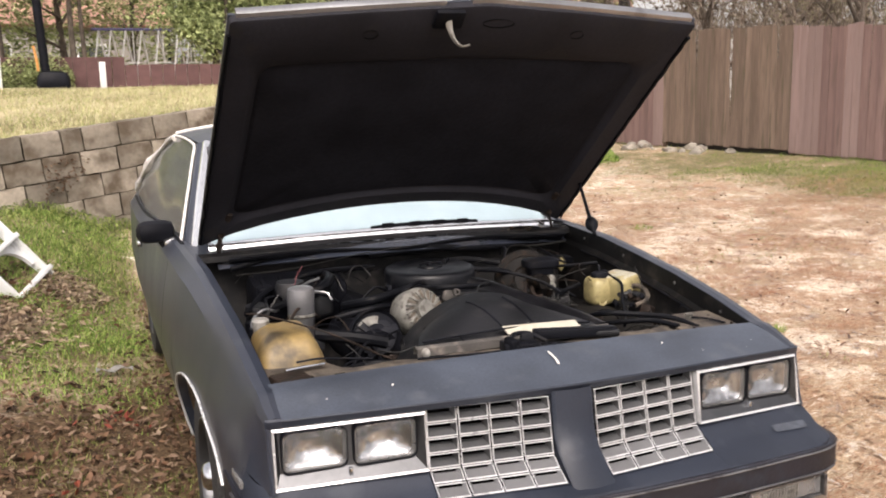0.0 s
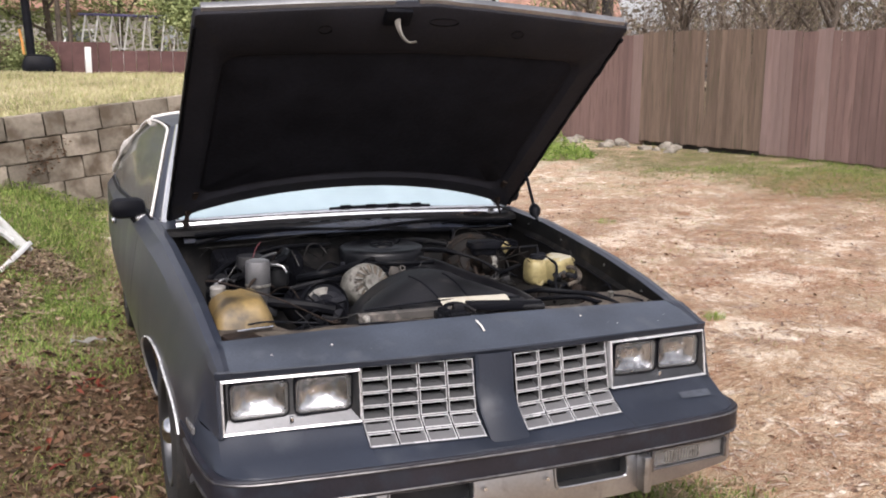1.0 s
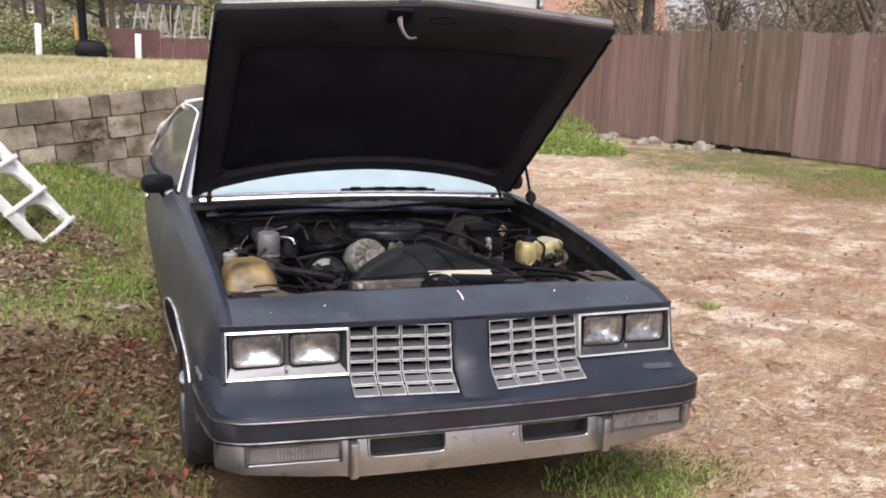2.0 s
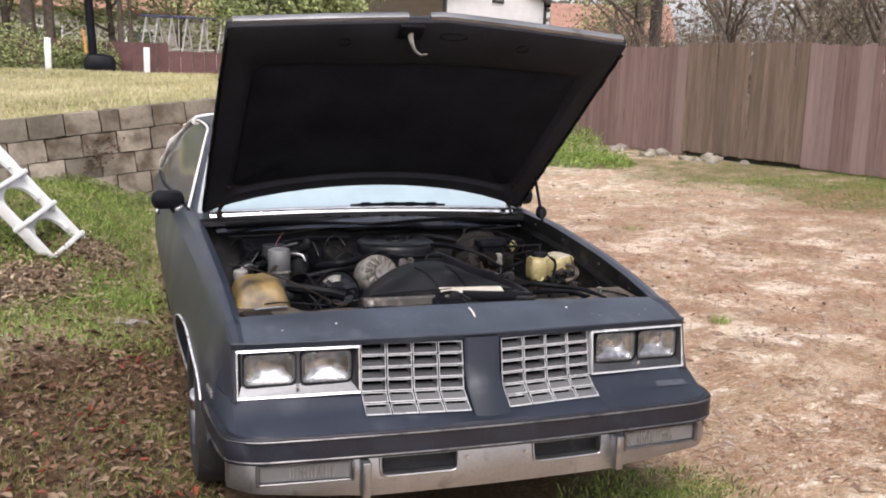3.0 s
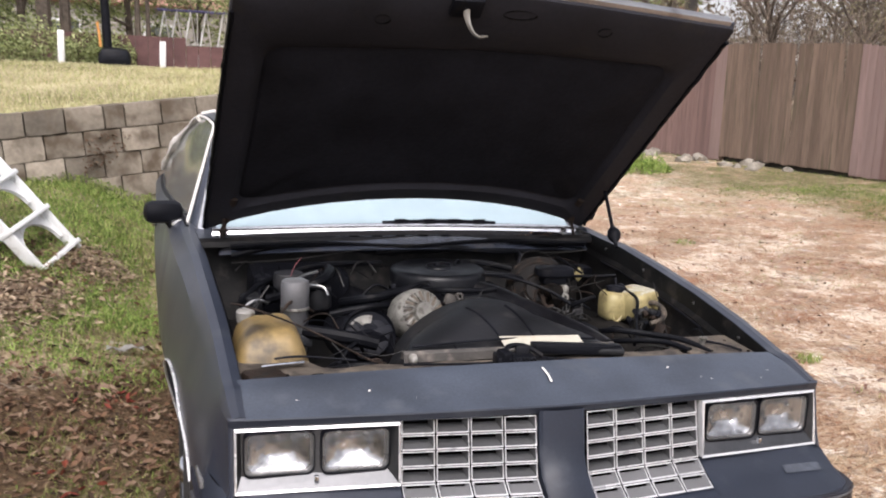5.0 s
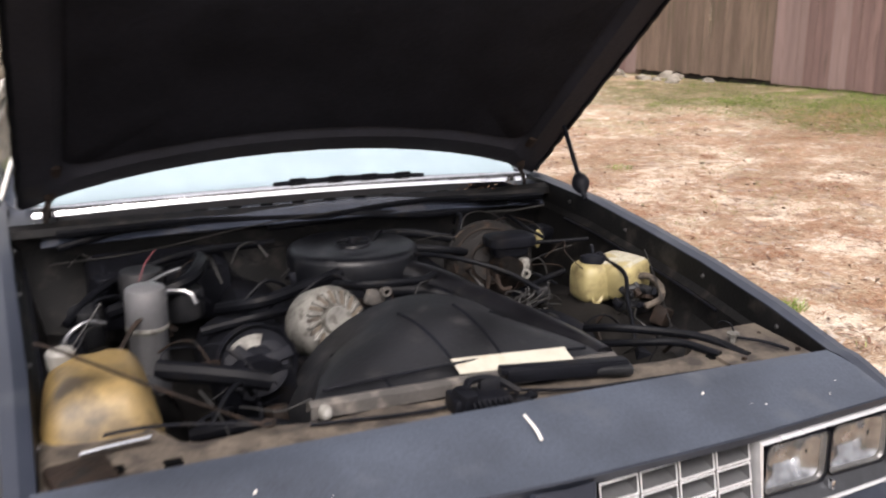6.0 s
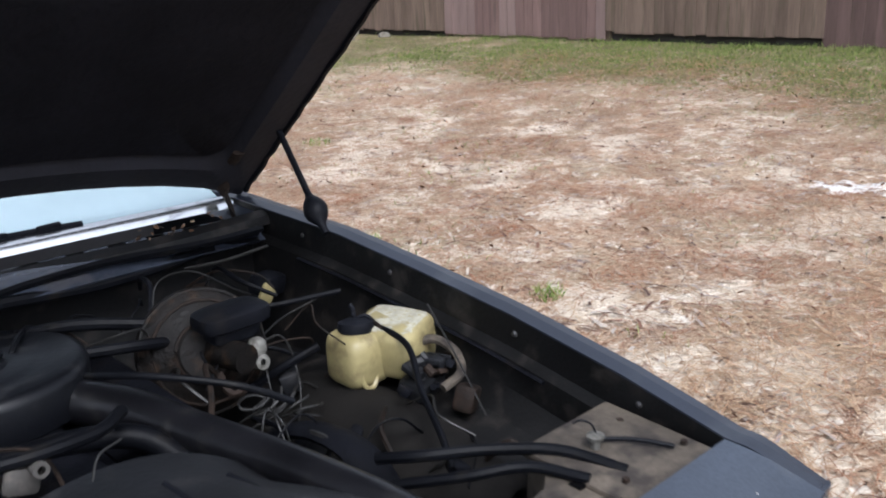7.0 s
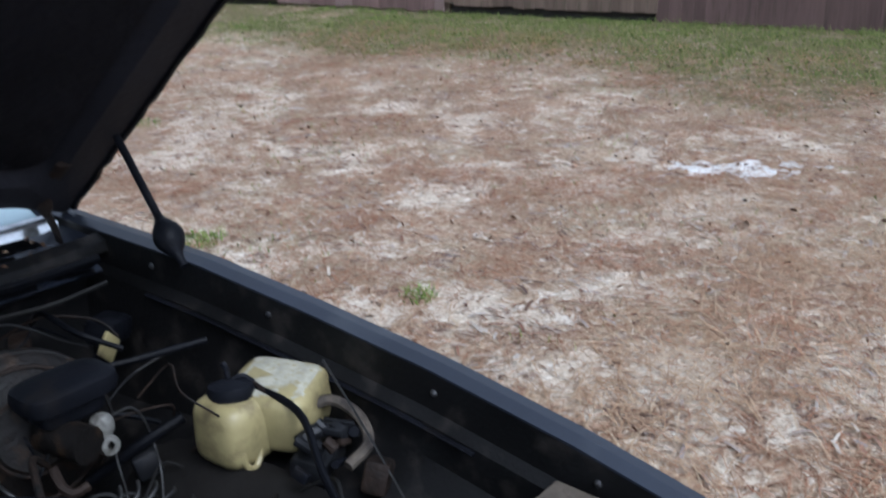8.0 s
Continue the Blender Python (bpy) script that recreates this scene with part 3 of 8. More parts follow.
def lawn_grid():
    verts, cols, faces = [], [], []
    ss = steps_between([(-30, 1), (-8, 2), (5.2, 0.2)])
    vs = steps_between([(0.05, 1), (4, 0.15), (14, 0.4), (60, 4)])
    for v in vs:
        for s in ss:
            q = WALL_P + WALL_D * s + WALL_N * v
            z = lerp(lawn_z(q.x, q.y), ground_z(q.x, q.y) - 0.3, step(3.2, 5.0, s))
            verts.append((q.x, q.y, z))
            cols.append((*lawn_cover(q.x, q.y), 1.0))
    w = len(ss)
    faces = [(j * w + i, j * w + i + 1, (j + 1) * w + i + 1, (j + 1) * w + i) for j in range(len(vs) - 1) for i in range(w - 1)]
    ob = raw("raised_lawn", verts, faces, ground_material("dry_lawn_soil", True), smooth=True)
    ob.data.color_attributes.new("cover", "FLOAT_COLOR", "POINT").data.foreach_set("color", np.array(cols, dtype=np.float32).ravel())
    return tagged(ob, "raised lawn of dry and green grass behind the block wall", "lawn", kind="structure")


lawn_grid()


# ---- the car ----
car = thing("car", "dark slate-blue coupe with its hood propped open on bare ground", "car")
AXLE_F, AXLE_R, WHEEL_R = 0.79, 3.54, 0.325
BAY_Z = [(0.05, 0.785), (0.20, 0.800), (0.40, 0.838), (0.65, 0.878), (0.90, 0.914), (1.13, 0.945), (1.50, 0.962), (1.8, 0.955), (4.9, 0.93)]
BAY_EDGE = {-1: [(0.2, 0.764), (0.55, 0.772), (0.9, 0.789), (1.1, 0.798), (1.45, 0.816), (1.8, 0.822), (3.0, 0.868), (3.8, 0.862), (4.9, 0.74)],
            1: [(0.2, 0.783), (0.4, 0.793), (0.65, 0.797), (0.9, 0.788), (1.1, 0.776), (1.5, 0.765), (1.8, 0.79), (3.0, 0.85), (3.8, 0.85), (4.9, 0.74)]}
HALF = [(-0.20, 0.812), (-0.05, 0.814), (0.0, 0.820), (0.05, 0.832), (0.15, 0.850), (0.35, 0.878), (0.6, 0.903), (0.9, 0.922), (1.2, 0.940), (1.5, 0.952), (2.4, 0.962), (3.2, 0.965), (3.9, 0.955), (4.95, 0.85)]


def bay_x(side, y):
    """Inner edge of a fender's top."""
    return curve_at(BAY_EDGE[side], y)


def shoulder(side, y):
    """Inner edge, crest and shoulder line of a fender, and how far the shoulder lies below the crest."""
    bx = lerp(0.772, bay_x(side, 0.2), step(0.05, 0.2, y)) if y < 0.2 else bay_x(side, y)
    crest = bx + curve_at([(-0.02, 0.034), (0.2, 0.046), (0.6, 0.050)], y)
    return bx, crest, bx + curve_at([(-0.02, 0.040), (0.2, 0.062), (1.2, 0.088)], y), curve_at([(-0.02, 0.018), (0.2, 0.034), (1.2, 0.046)], y)


def flank_x(y, z, side=-1):
    """Half-width of the car's side at a height."""
    w = curve_at(HALF, y)
    bx, crest, out, drop = shoulder(side, y)
    top = curve_at(BAY_Z, y) - drop
    t = max(0, min(1, (z - 0.60) / (top - 0.60)))
    nose_low = 0.035 * max(0, (0.55 - z) / 0.35) ** 2
    low = 0.068 * max(0, (0.585 - z) / 0.30) ** 1.25
    if y < 0.36:
        tuck = curve_at([(-0.13, 0.80), (-0.09, 0.830), (-0.02, 0.846), (0.12, 0.862), (0.36, 0.879)], y)
        w = lerp(w, max(w, tuck), step(0.62, 0.535, z))
    return lerp(w, min(w - 0.004, out), t ** 1.5) - lerp(nose_low, low, step(0.34, 0.60, y))


def flank_start(z):
    """Where the body side begins behind the lamps."""
    return curve_at([(0.60, -0.036), (0.75, -0.006), (0.80, -0.016)], z)


def brow_z(y):
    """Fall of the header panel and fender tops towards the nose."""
    t = max(0.0, min(1.0, (0.20 - y) / 0.217))
    return lerp(0.802, 0.7745, t ** 1.25) + 0.004 * math.sin(math.pi * t)


ARCH_Y, ARCH_H, ARCH_Z, ARCH_BACK = 0.435, 0.335, 0.300, 0.030


def sill_z(y):
    """Lower edge of the body side, with its wheel openings."""
    z = curve_at([(-0.2, 0.44), (0.2, 0.42), (0.40, 0.30), (1.2, 0.25), (3.2, 0.25), (3.9, 0.32), (4.95, 0.42)], y)
    for a in (AXLE_F, AXLE_R):
        d = abs(y - a - ARCH_BACK) / ARCH_Y
        if d < 1:
            z = max(z, ARCH_Z + ARCH_H * (1 - d ** 2.4) ** (1 / 2.4))
    return z


def flank(side):
    bm = bmesh.new()
    ys = sorted(set([0.0, 0.04, 0.08, 0.12, 0.16, 0.2] + [0.25 + 0.03 * i for i in range(36)] + [1.4, 1.5, 1.55, 1.7, 1.9, 2.2, 2.6, 2.9, 3.05] + [3.1 + 0.045 * i for i in range(21)] + [4.15, 4.4, 4.7, 4.9, 4.95]))
    rows = []
    for y in ys:
        top = curve_at(BAY_Z, y)
        if y < 0.2:
            top = brow_z(lerp(-0.016, 0.16, y / 0.16) if y < 0.16 else y)
        bx, crest, out, drop = shoulder(side, y)
        row = [(side * bx, y, top - 0.03), (side * bx, y, top), (side * lerp(bx, crest, 0.5), y, top + 0.004), (side * crest, y, top), (side * lerp(crest, out, 0.5), y, top - drop * 0.47), (side * out, y, top - drop)]
        low = sill_z(y) if y > 0.155 else 0.600
        for i in range(1, 15):
            z = lerp(top - drop, low, i / 14)
            row.append((side * flank_x(y, z, side), y, z))
        row.append((side * (flank_x(y, low, side) - 0.03), y, low - 0.004))
        if y < 0.155:
            row.pop()
            row.append((row[-1][0], y, 0.598))
            moved = []
            for i, (px, py, pz) in enumerate(row):
                q = lerp(flank_start(pz), 0.16, y / 0.16)
                moved.append((px if i < 6 else side * flank_x(q, pz, side), q, pz))
            row = moved
        rows.append(row)
    grid(bm, rows)
    thick(bm, 0.004)
    ob = part("left_body_side" if side > 0 else "right_body_side", bm, PAINT, car)
    ob.data.set_sharp_from_angle(angle=radians(15))
    return ob


for sd in (-1, 1):
    flank(sd)


def arch_trim(side, a):
    bm = bmesh.new()
    pts = []
    for i in range(25):
        t = math.pi * i / 24
        y = a + ARCH_BACK - math.copysign(abs(math.cos(t)) ** (2 / 2.4), math.cos(t)) * (ARCH_Y + 0.003)
        z = ARCH_Z + math.sin(t) ** (2 / 2.4) * (ARCH_H + 0.003)
        if y > a or z > 0.45:
            pts.append((side * (flank_x(y, z, side) + 0.004), y, z))
    tube(bm, pts, 0.0042, 6, 2)
    return part("wheel_arch_trim", bm, FRAME_BRIGHT, car)


def wheel(side, a):
    m = pose(side * 0.79, a, WHEEL_R) @ Matrix.Rotation(side * math.pi / 2, 4, "Y")
    bm = bmesh.new()
    lathe(bm, [(0.19, -0.095), (0.26, -0.105), (0.305, -0.095), (0.322, -0.07), (0.325, -0.03), (0.325, 0.03), (0.322, 0.07), (0.305, 0.095), (0.26, 0.105), (0.195, 0.09), (0.185, 0.02)], 40, m)
    tyre = part("tyre", bm, TYRE, car)
    bm = bmesh.new()
    lathe(bm, [(0.186, 0.05), (0.120, 0.030), (0.09, 0.055), (0.06, 0.06), (0.0, 0.06)], 32, m)
    part("wheel_disc", bm, DUSTY, tyre, "dull dark steel wheel disc")
    bm = bmesh.new()
    lathe(bm, [(0.196, 0.086), (0.195, 0.098), (0.189, 0.100), (0.182, 0.088), (0.180, 0.055)], 36, m)
    part("trim_ring", bm, SATIN, tyre, "dull bright trim ring")
    bm = bmesh.new()
    lathe(bm, [(0.052, 0.05), (0.050, 0.078), (0.044, 0.100), (0.030, 0.112), (0.0, 0.116)], 24, m)
    part("hub_cap", bm, CHROME, tyre, "chrome centre cap")


for sd in (-1, 1):
    for ax in (AXLE_F, AXLE_R):
        if ax == AXLE_F:
            arch_trim(sd, ax)
        wheel(sd, ax)
bm = bmesh.new()
box(bm, (0, 2.4, 0.27), (1.5, 4.6, 0.06), bevel=0.02)
part("underbody", bm, BAY, car)


def nose_y(x):
    """Plan line of the front edge, with its slight point in the middle."""
    a = abs(x)
    return -0.045 + 0.038 * (a / 0.80) ** 1.2 + max(0, a - 0.80) * 1.1


# header panel above grille and lamps
bm = bmesh.new()
xs = sorted([-0.816 + 1.632 * i / 40 for i in range(41)] + [-0.4105, 0.4105, -0.4115, 0.4115])
hx = [-0.776 + 1.552 * i / 40 for i in range(41)]
rows = [[(x, 0.202, 0.775) for x in hx]]
for k in range(9):
    t = k / 8
    row = []
    for x in hx:
        a = abs(x) / 0.776
        yb, yf = 0.20 - 0.012 * (1 - a ** 2), nose_y(x) - 0.012
        row.append((x, lerp(yb, yf, t), brow_z(lerp(0.20, -0.017, t)) + 0.013 * (1 - a ** 2) * (1 - 0.9 * t)))
    rows.append(row)
edge = [rows[-1], [(x, nose_y(x) - 0.0140, 0.7715) for x in hx], [(x, nose_y(x) - 0.009, 0.762) for x in hx], [(x, nose_y(x) - 0.003, 0.752) for x in hx], [(x, nose_y(x) + 0.02, 0.750) for x in hx]]
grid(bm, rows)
header = part("header_panel", bm, SKYLIT_PAINT, car, "chalky blue header panel, its colour lightened as by the sky")
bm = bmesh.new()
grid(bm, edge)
part("header_edge", bm, SHADED_PAINT, header)
chip_rnd = random.Random(12)
for i in range(22):
    x, y = chip_rnd.uniform(-0.7, 0.7), chip_rnd.choice((0.02, 0.05, 0.17)) + chip_rnd.uniform(-0.01, 0.01)
    bm = bmesh.new()
    zc = brow_z(y) + 0.013 * (1 - (x / 0.8) ** 2) * 0.6
    box(bm, (x, y, zc - 0.001), (chip_rnd.uniform(0.002, 0.006), chip_rnd.uniform(0.002, 0.004), 0.005), (0, 0, chip_rnd.uniform(0, 90)), 0.0008)
    part("paint_chip", bm, WHITE_TRIM, header)
bm = bmesh.new()
tube(bm, [(0.021, 0.136, 0.8125), (0.012, 0.075, 0.8115), (0.004, 0.035, 0.8065)], 0.0035, 6, 4, 0.6)
part("paint_scrape", bm, WHITE_TRIM, header, "bare pale scrape in the paint")
for x, y in ((-0.47, 0.06), (-0.12, 0.15), (0.33, 0.14), (0.38, 0.10), (-0.30, 0.16), (0.02, 0.16)):
    bm = bmesh.new()
    box(bm, (x, y, 0.8095 - 0.012 * abs(x) - 0.05 * max(0, 0.1 - y)), (0.006, 0.004, 0.005), (0, 0, 30), 0.001)
    part("paint_chip", bm, WHITE_TRIM, header)

# lower fascia: from the lamps out to the bumper
bm = bmesh.new()
rows = []
prof = [(0.604, -0.030, 0.0), (0.596, -0.040, 0.0), (0.570, -0.072, 0.0), (0.545, -0.114, 0.0), (0.530, -0.165, 0.6), (0.520, -0.205, 1.0), (0.508, -0.205, 1.0)]


def bumper_y(x):
    a = abs(x)
    return -0.225 + 0.030 * (a / 0.7) ** 2 + 1.98 * max(0, a - 0.765) ** 1.35


for z, y, t in prof:
    row = []
    for x in xs:
        a = abs(x)
        lean = -0.034 * max(0.0, 1 - (a - 0.067) / 0.341) - 0.004
        if a < 0.411 and z > 0.545:
            row.append((x, -0.114 + lean - 0.012, 0.545))
            continue
        edge = y + (lean if a < 0.411 else 0.0) + max(0, a - 0.78) * 0.6
        row.append((x, lerp(edge, bumper_y(x) + 0.006, t), z))
    rows.append(row)
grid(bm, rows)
part("lower_fascia", bm, SHADED_PAINT, car)
for sd in (-1, 1):
    bm = bmesh.new()
    rows = [[(sd * 0.774, 0.03, z), (sd * 0.774, y, z), (sd * 0.800, y, z), (sd * 0.810, y + 0.003, z), (sd * 0.8165, y + 0.012, z)] for z, y in ((0.776, -0.012), (0.772, -0.019), (0.762, -0.017), (0.752, -0.013))]
    grid(bm, rows)
    rows = [[(sd * 0.800, 0.03, z), (sd * 0.8035, -0.008 - 0.034 * w, z), (sd * 0.810, -0.010 - 0.034 * w, z), (sd * 0.8155, -0.004 - 0.034 * w, z), (sd * 0.8175, 0.02 - 0.034 * w, z)] for z, w in ((0.753, 0), (0.70, 0.33), (0.65, 0.66), (0.60, 1.0), (0.595, 1.05))]
    grid(bm, rows)
    part("fender_nose", bm, PAINT, car)
    bm = bmesh.new()
    rows = []
    for z, y, t in [(0.6005, -0.030, 0.0)] + prof[1:]:
        x = 0.816
        a = Vector((sd * x, lerp(y + 0.036 * 0.6, bumper_y(0.816) + 0.006, t), z))
        e = Vector((sd * flank_x(0.165, z, sd), 0.165, z))
        m = Vector((sd * lerp(x, abs(e.x), 0.80), lerp(a.y, e.y, 0.16), z))
        rows.append([a * (1 - s) ** 2 + m * 2 * s * (1 - s) + e * s * s for s in [i / 8 for i in range(9)]])
    grid(bm, rows)
    part("fascia_corner", bm, SHADED_PAINT, car)
bm = bmesh.new()
rows = []
for s in (0.18, 0.72):
    z, y = lerp(0.570, 0.545, s), lerp(-0.072, -0.114, s)
    rows.append([(x, y - 0.003, z + 0.0025) for x in (0.650, 0.69, 0.73, 0.765)])
grid(bm, rows)
part("sticker_residue", bm, RESIDUE, car, "faint pale residue of a lost sticker")
# black box behind grille and lamps, standing in for the shade there
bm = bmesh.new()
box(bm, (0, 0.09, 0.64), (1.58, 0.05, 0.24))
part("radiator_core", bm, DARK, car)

# nose divider between the grilles
bm = bmesh.new()
rows = []
for z, y in ((0.762, -0.052), (0.70, -0.062), (0.64, -0.072), (0.60, -0.10), (0.565, -0.145), (0.535, -0.185)):
    half = 0.062
    rows.append([(-half, y + 0.10, z), (-half, y + 0.004, z), (-half + 0.008, y - 0.004, z), (0, y - 0.010, z), (half - 0.008, y - 0.004, z), (half, y + 0.004, z), (half, y + 0.10, z)])
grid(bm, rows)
part("nose_divider", bm, SHADED_PAINT, car)


def grille_point(side, u, w):
    """A place on the grille's face: u from the middle outwards, w from the top down."""
    x = lerp(0.067, 0.408, u)
    ys = [(0.0, -0.012), (0.62, -0.036), (0.81, -0.070), (1.0, -0.112)]
    zs = [(0.0, 0.750), (0.62, 0.596), (0.81, 0.570), (1.0, 0.545)]
    y = curve_at(ys, w) + lerp(-0.034, 0.0, u) - 0.012 * w
    return Vector((side * x + side * 0.006 * w * (u - 0.3), y, curve_at(zs, w)))


def grille(side):
    bm = bmesh.new()
    cols, rws = 4, [0.0, 0.155, 0.31, 0.465, 0.62, 0.81, 1.0]
    # black sheet behind the cells, in place of their inner shade
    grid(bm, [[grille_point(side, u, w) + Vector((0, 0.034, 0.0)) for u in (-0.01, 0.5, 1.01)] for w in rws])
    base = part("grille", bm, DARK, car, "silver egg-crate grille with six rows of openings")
    for i in range(6):
        for j in range(cols):
            c = [grille_point(side, (j + a) / cols, lerp(rws[i], rws[i + 1], b)) for a, b in ((0.028, 0.055), (0.972, 0.055), (0.972, 0.945), (0.028, 0.945))]

            def at(u, w, d):
                return lerp(lerp(c[0], c[1], u), lerp(c[3], c[2], u), w) + Vector((0, d, 0))
            outer = [p + Vector((0, 0.0015, 0)) for p in c]
            lip = [p + Vector((0, -0.001 if q < 2 else -0.003, 0)) for q, p in enumerate(c)]
            hi = 0.045 if i < 4 else 0.06
            rim = [at(u, w, -0.003) for u, w in ((0.018, hi - 0.018), (0.982, hi - 0.018), (0.982, 1.010 - hi), (0.018, 1.010 - hi))]
            inside = [at(u, w, 0.001) for u, w in ((0.026, hi + 0.004), (0.974, hi + 0.004), (0.974, 0.990 - hi), (0.026, 0.990 - hi))]
            k = (0.10, 0.12, 0.60, 0.026) if i < 4 else (0.12, 0.13, 0.46, 0.014)
            hole = ((k[0], k[1]), (0.93 - k[0] * 0.4, k[1]), (0.90 - k[0] * 0.4, k[2]), (k[0], k[2])) if side < 0 else ((0.07 + k[0] * 0.4, k[1]), (1 - k[0], k[1]), (1 - k[0], k[2]), (0.10 + k[0] * 0.4, k[2]))
            deep = [at(u, w, k[3]) for u, w in hole]

            def shell(name, loops, mat, parent):
                bm = bmesh.new()
                rings = [[bm.verts.new(p) for p in ring] for ring in loops]
                for p, q in zip(rings, rings[1:]):
                    for n in range(4):
                        bm.faces.new((p[n], p[(n + 1) % 4], q[(n + 1) % 4], q[n]))
                return part(name, bm, mat, parent, smooth=False)
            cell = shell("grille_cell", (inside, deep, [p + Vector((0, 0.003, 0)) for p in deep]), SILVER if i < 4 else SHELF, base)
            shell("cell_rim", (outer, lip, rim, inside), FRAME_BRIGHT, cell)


for sd in (-1, 1):
    grille(sd)


def bezel_point(side, u, w):
    """u from inside to outside of the lamp surround, w from its top down."""
    x = lerp(0.413, 0.803, u)
    return Vector((side * x, lerp(-0.014, 0.006, u) - 0.034 * w, lerp(0.750, 0.600, w)))


def headlamps(side):
    bm = bmesh.new()
    out = [bezel_point(side, u, w) for u, w in ((0, 0), (1, 0), (1, 1), (0, 1))]
    mid = sum(out, Vector()) / 4
    front = [p + Vector((0, -0.012, 0)) for p in out]
    inner = [bezel_point(side, u, w) + Vector((0, -0.010, 0)) for u, w in ((0.014, 0.034), (0.987, 0.034), (0.987, 0.966), (0.014, 0.966))]
    inner[0].y -= 0.014
    inner[1].y -= 0.014
    front[0].y -= 0.008
    front[1].y -= 0.008
    deep = [bezel_point(side, u, w) + Vector((0, 0.012, 0)) for u, w in ((0.07, 0.11), (0.955, 0.11), (0.955, 0.78), (0.07, 0.78))]
    rings = [[bm.verts.new(p) for p in r] for r in ([p + Vector((0, 0.05, 0)) for p in out], front, inner, [p + Vector((0, 0.004, 0)) for p in inner])]
    for a, b in zip(rings, rings[1:]):
        for q in range(4):
            bm.faces.new((a[q], a[(q + 1) % 4], b[(q + 1) % 4], b[q]))
    bez = part("headlamp_bezel", bm, BEZEL, car, "bright chrome surround of paired lamps", smooth=False)
    bm = bmesh.new()
    rings = [[bm.verts.new(p) for p in r] for r in ([p + Vector((0, 0.003, 0)) for p in inner], deep)]
    for q in range(4):
        bm.faces.new((rings[0][q], rings[0][(q + 1) % 4], rings[1][(q + 1) % 4], rings[1][q]))
    for u0, u1, w0, w1 in ((0.05, 0.07, 0.10, 0.79), (0.474, 0.531, 0.10, 0.79), (0.934, 0.975, 0.10, 0.79), (0.06, 0.965, 0.762, 0.79), (0.06, 0.965, 0.10, 0.112)):
        bm.faces.new([bm.verts.new(bezel_point(side, u, w) + Vector((0, 0.0115 + 0.0005 * (w1 - w0), 0))) for u, w in ((u0, w0), (u1, w0), (u1, w1), (u0, w1))])
    part("bezel_recess", bm, SATIN, bez, smooth=False)
    bm = bmesh.new()
    c = bezel_point(side, 0.515, 0.84) + Vector((0, -0.004, 0))
    box(bm, c, (0.010, 0.012, 0.02), (0, 0, 0), 0.003)
    part("bezel_screw", bm, CHROME, bez)
    for u0, u1 in ((0.065, 0.480), (0.525, 0.940)):
        bm = bmesh.new()
        cx, cz = (u0 + u1) / 2, 0.43
        c = bezel_point(side, cx, cz)
        w, h = abs(bezel_point(side, u1, 0).x - bezel_point(side, u0, 0).x), 0.103
        # dark gasket ring
        def rounded(sw, sh, y, r=0.018):
            pts = []
            for q, (ax, bz) in enumerate(((1, 1), (-1, 1), (-1, -1), (1, -1))):
                for s in range(5):
                    t = math.pi / 2 * (q + s / 4)
                    pts.append(Vector((c.x + ax * (sw / 2 - r) + r * math.cos(t), c.y + y - (c.z * 0), c.z + bz * (sh / 2 - r) + r * math.sin(t))))
            return pts
        grid(bm, [rounded(w + 0.0045, h + 0.0045, 0.012), rounded(w + 0.0045, h + 0.0045, -0.009), rounded(w + 0.001, h + 0.001, -0.009), rounded(w, h, 0.0)], True)
        lamp = part("headlight", bm, BLACK, bez, "rectangular sealed-beam headlight")
        bm = bmesh.new()
        rows = []
        for f, y in ((1.0, -0.002), (0.985, 0.004), (0.95, 0.007), (0.91, 0.008)):
            rows.append(rounded((w - 0.001) * f, (h - 0.001) * f, y, 0.018))
        grid(bm, rows, True)
        part("lamp_bowl", bm, LAMP_GREY, lamp)
        bm = bmesh.new()
        rows = []
        for f in (0.915, 0.86, 0.78, 0.68, 0.57, 0.45, 0.32, 0.18, 0.04):
            rows.append(rounded((w - 0.001) * f, (h - 0.001) * f, 0.0075 + 0.030 * (1 - (f / 0.915) ** 2) ** 0.8 + 0.006 * step(0.62, 0.5, f), 0.020 + 0.02 * step(0.8, 0.5, f) if f > 0.5 else 0.044 * f))
        vs = grid(bm, rows, True)
        bm.faces.new(vs[-1])
        part("reflector", bm, LENS, lamp)
        bm = bmesh.new()
        rows = []
        for f, y in ((1.0, -0.006), (0.8, -0.011), (0.4, -0.014), (0.05, -0.015)):
            rows.append(rounded(w * f, h * f, y, 0.018 * f))
        vs = grid(bm, rows, True)
        bm.faces.new(vs[-1])
        g = part("lamp_lens", bm, LAMP_GLASS, lamp)
        g.visible_shadow = False


for sd in (-1, 1):
    headlamps(sd)


# bumper: painted band between bright mouldings over an aluminium bar
def band(bm, x0, x1, z0, z1, out, depth, lean=0.0, n=24):
    rows = []
    for i in range(n + 1):
        x = lerp(x0, x1, i / n)
        y = bumper_y(x) - out
        rows.append([(x, y + depth, z1), (x, y + 0.004, z1), (x, y, z1 - 0.004), (x, y + lean, z0 + 0.004), (x, y + lean + 0.004, z0), (x, y + depth, z0)])
    vs = grid(bm, rows, True)
    bm.faces.new(vs[0][::-1])
    bm.faces.new(vs[-1])


bumper = new("front_bumper", None)
bumper.parent = car
bumper.empty_display_size = 0.1


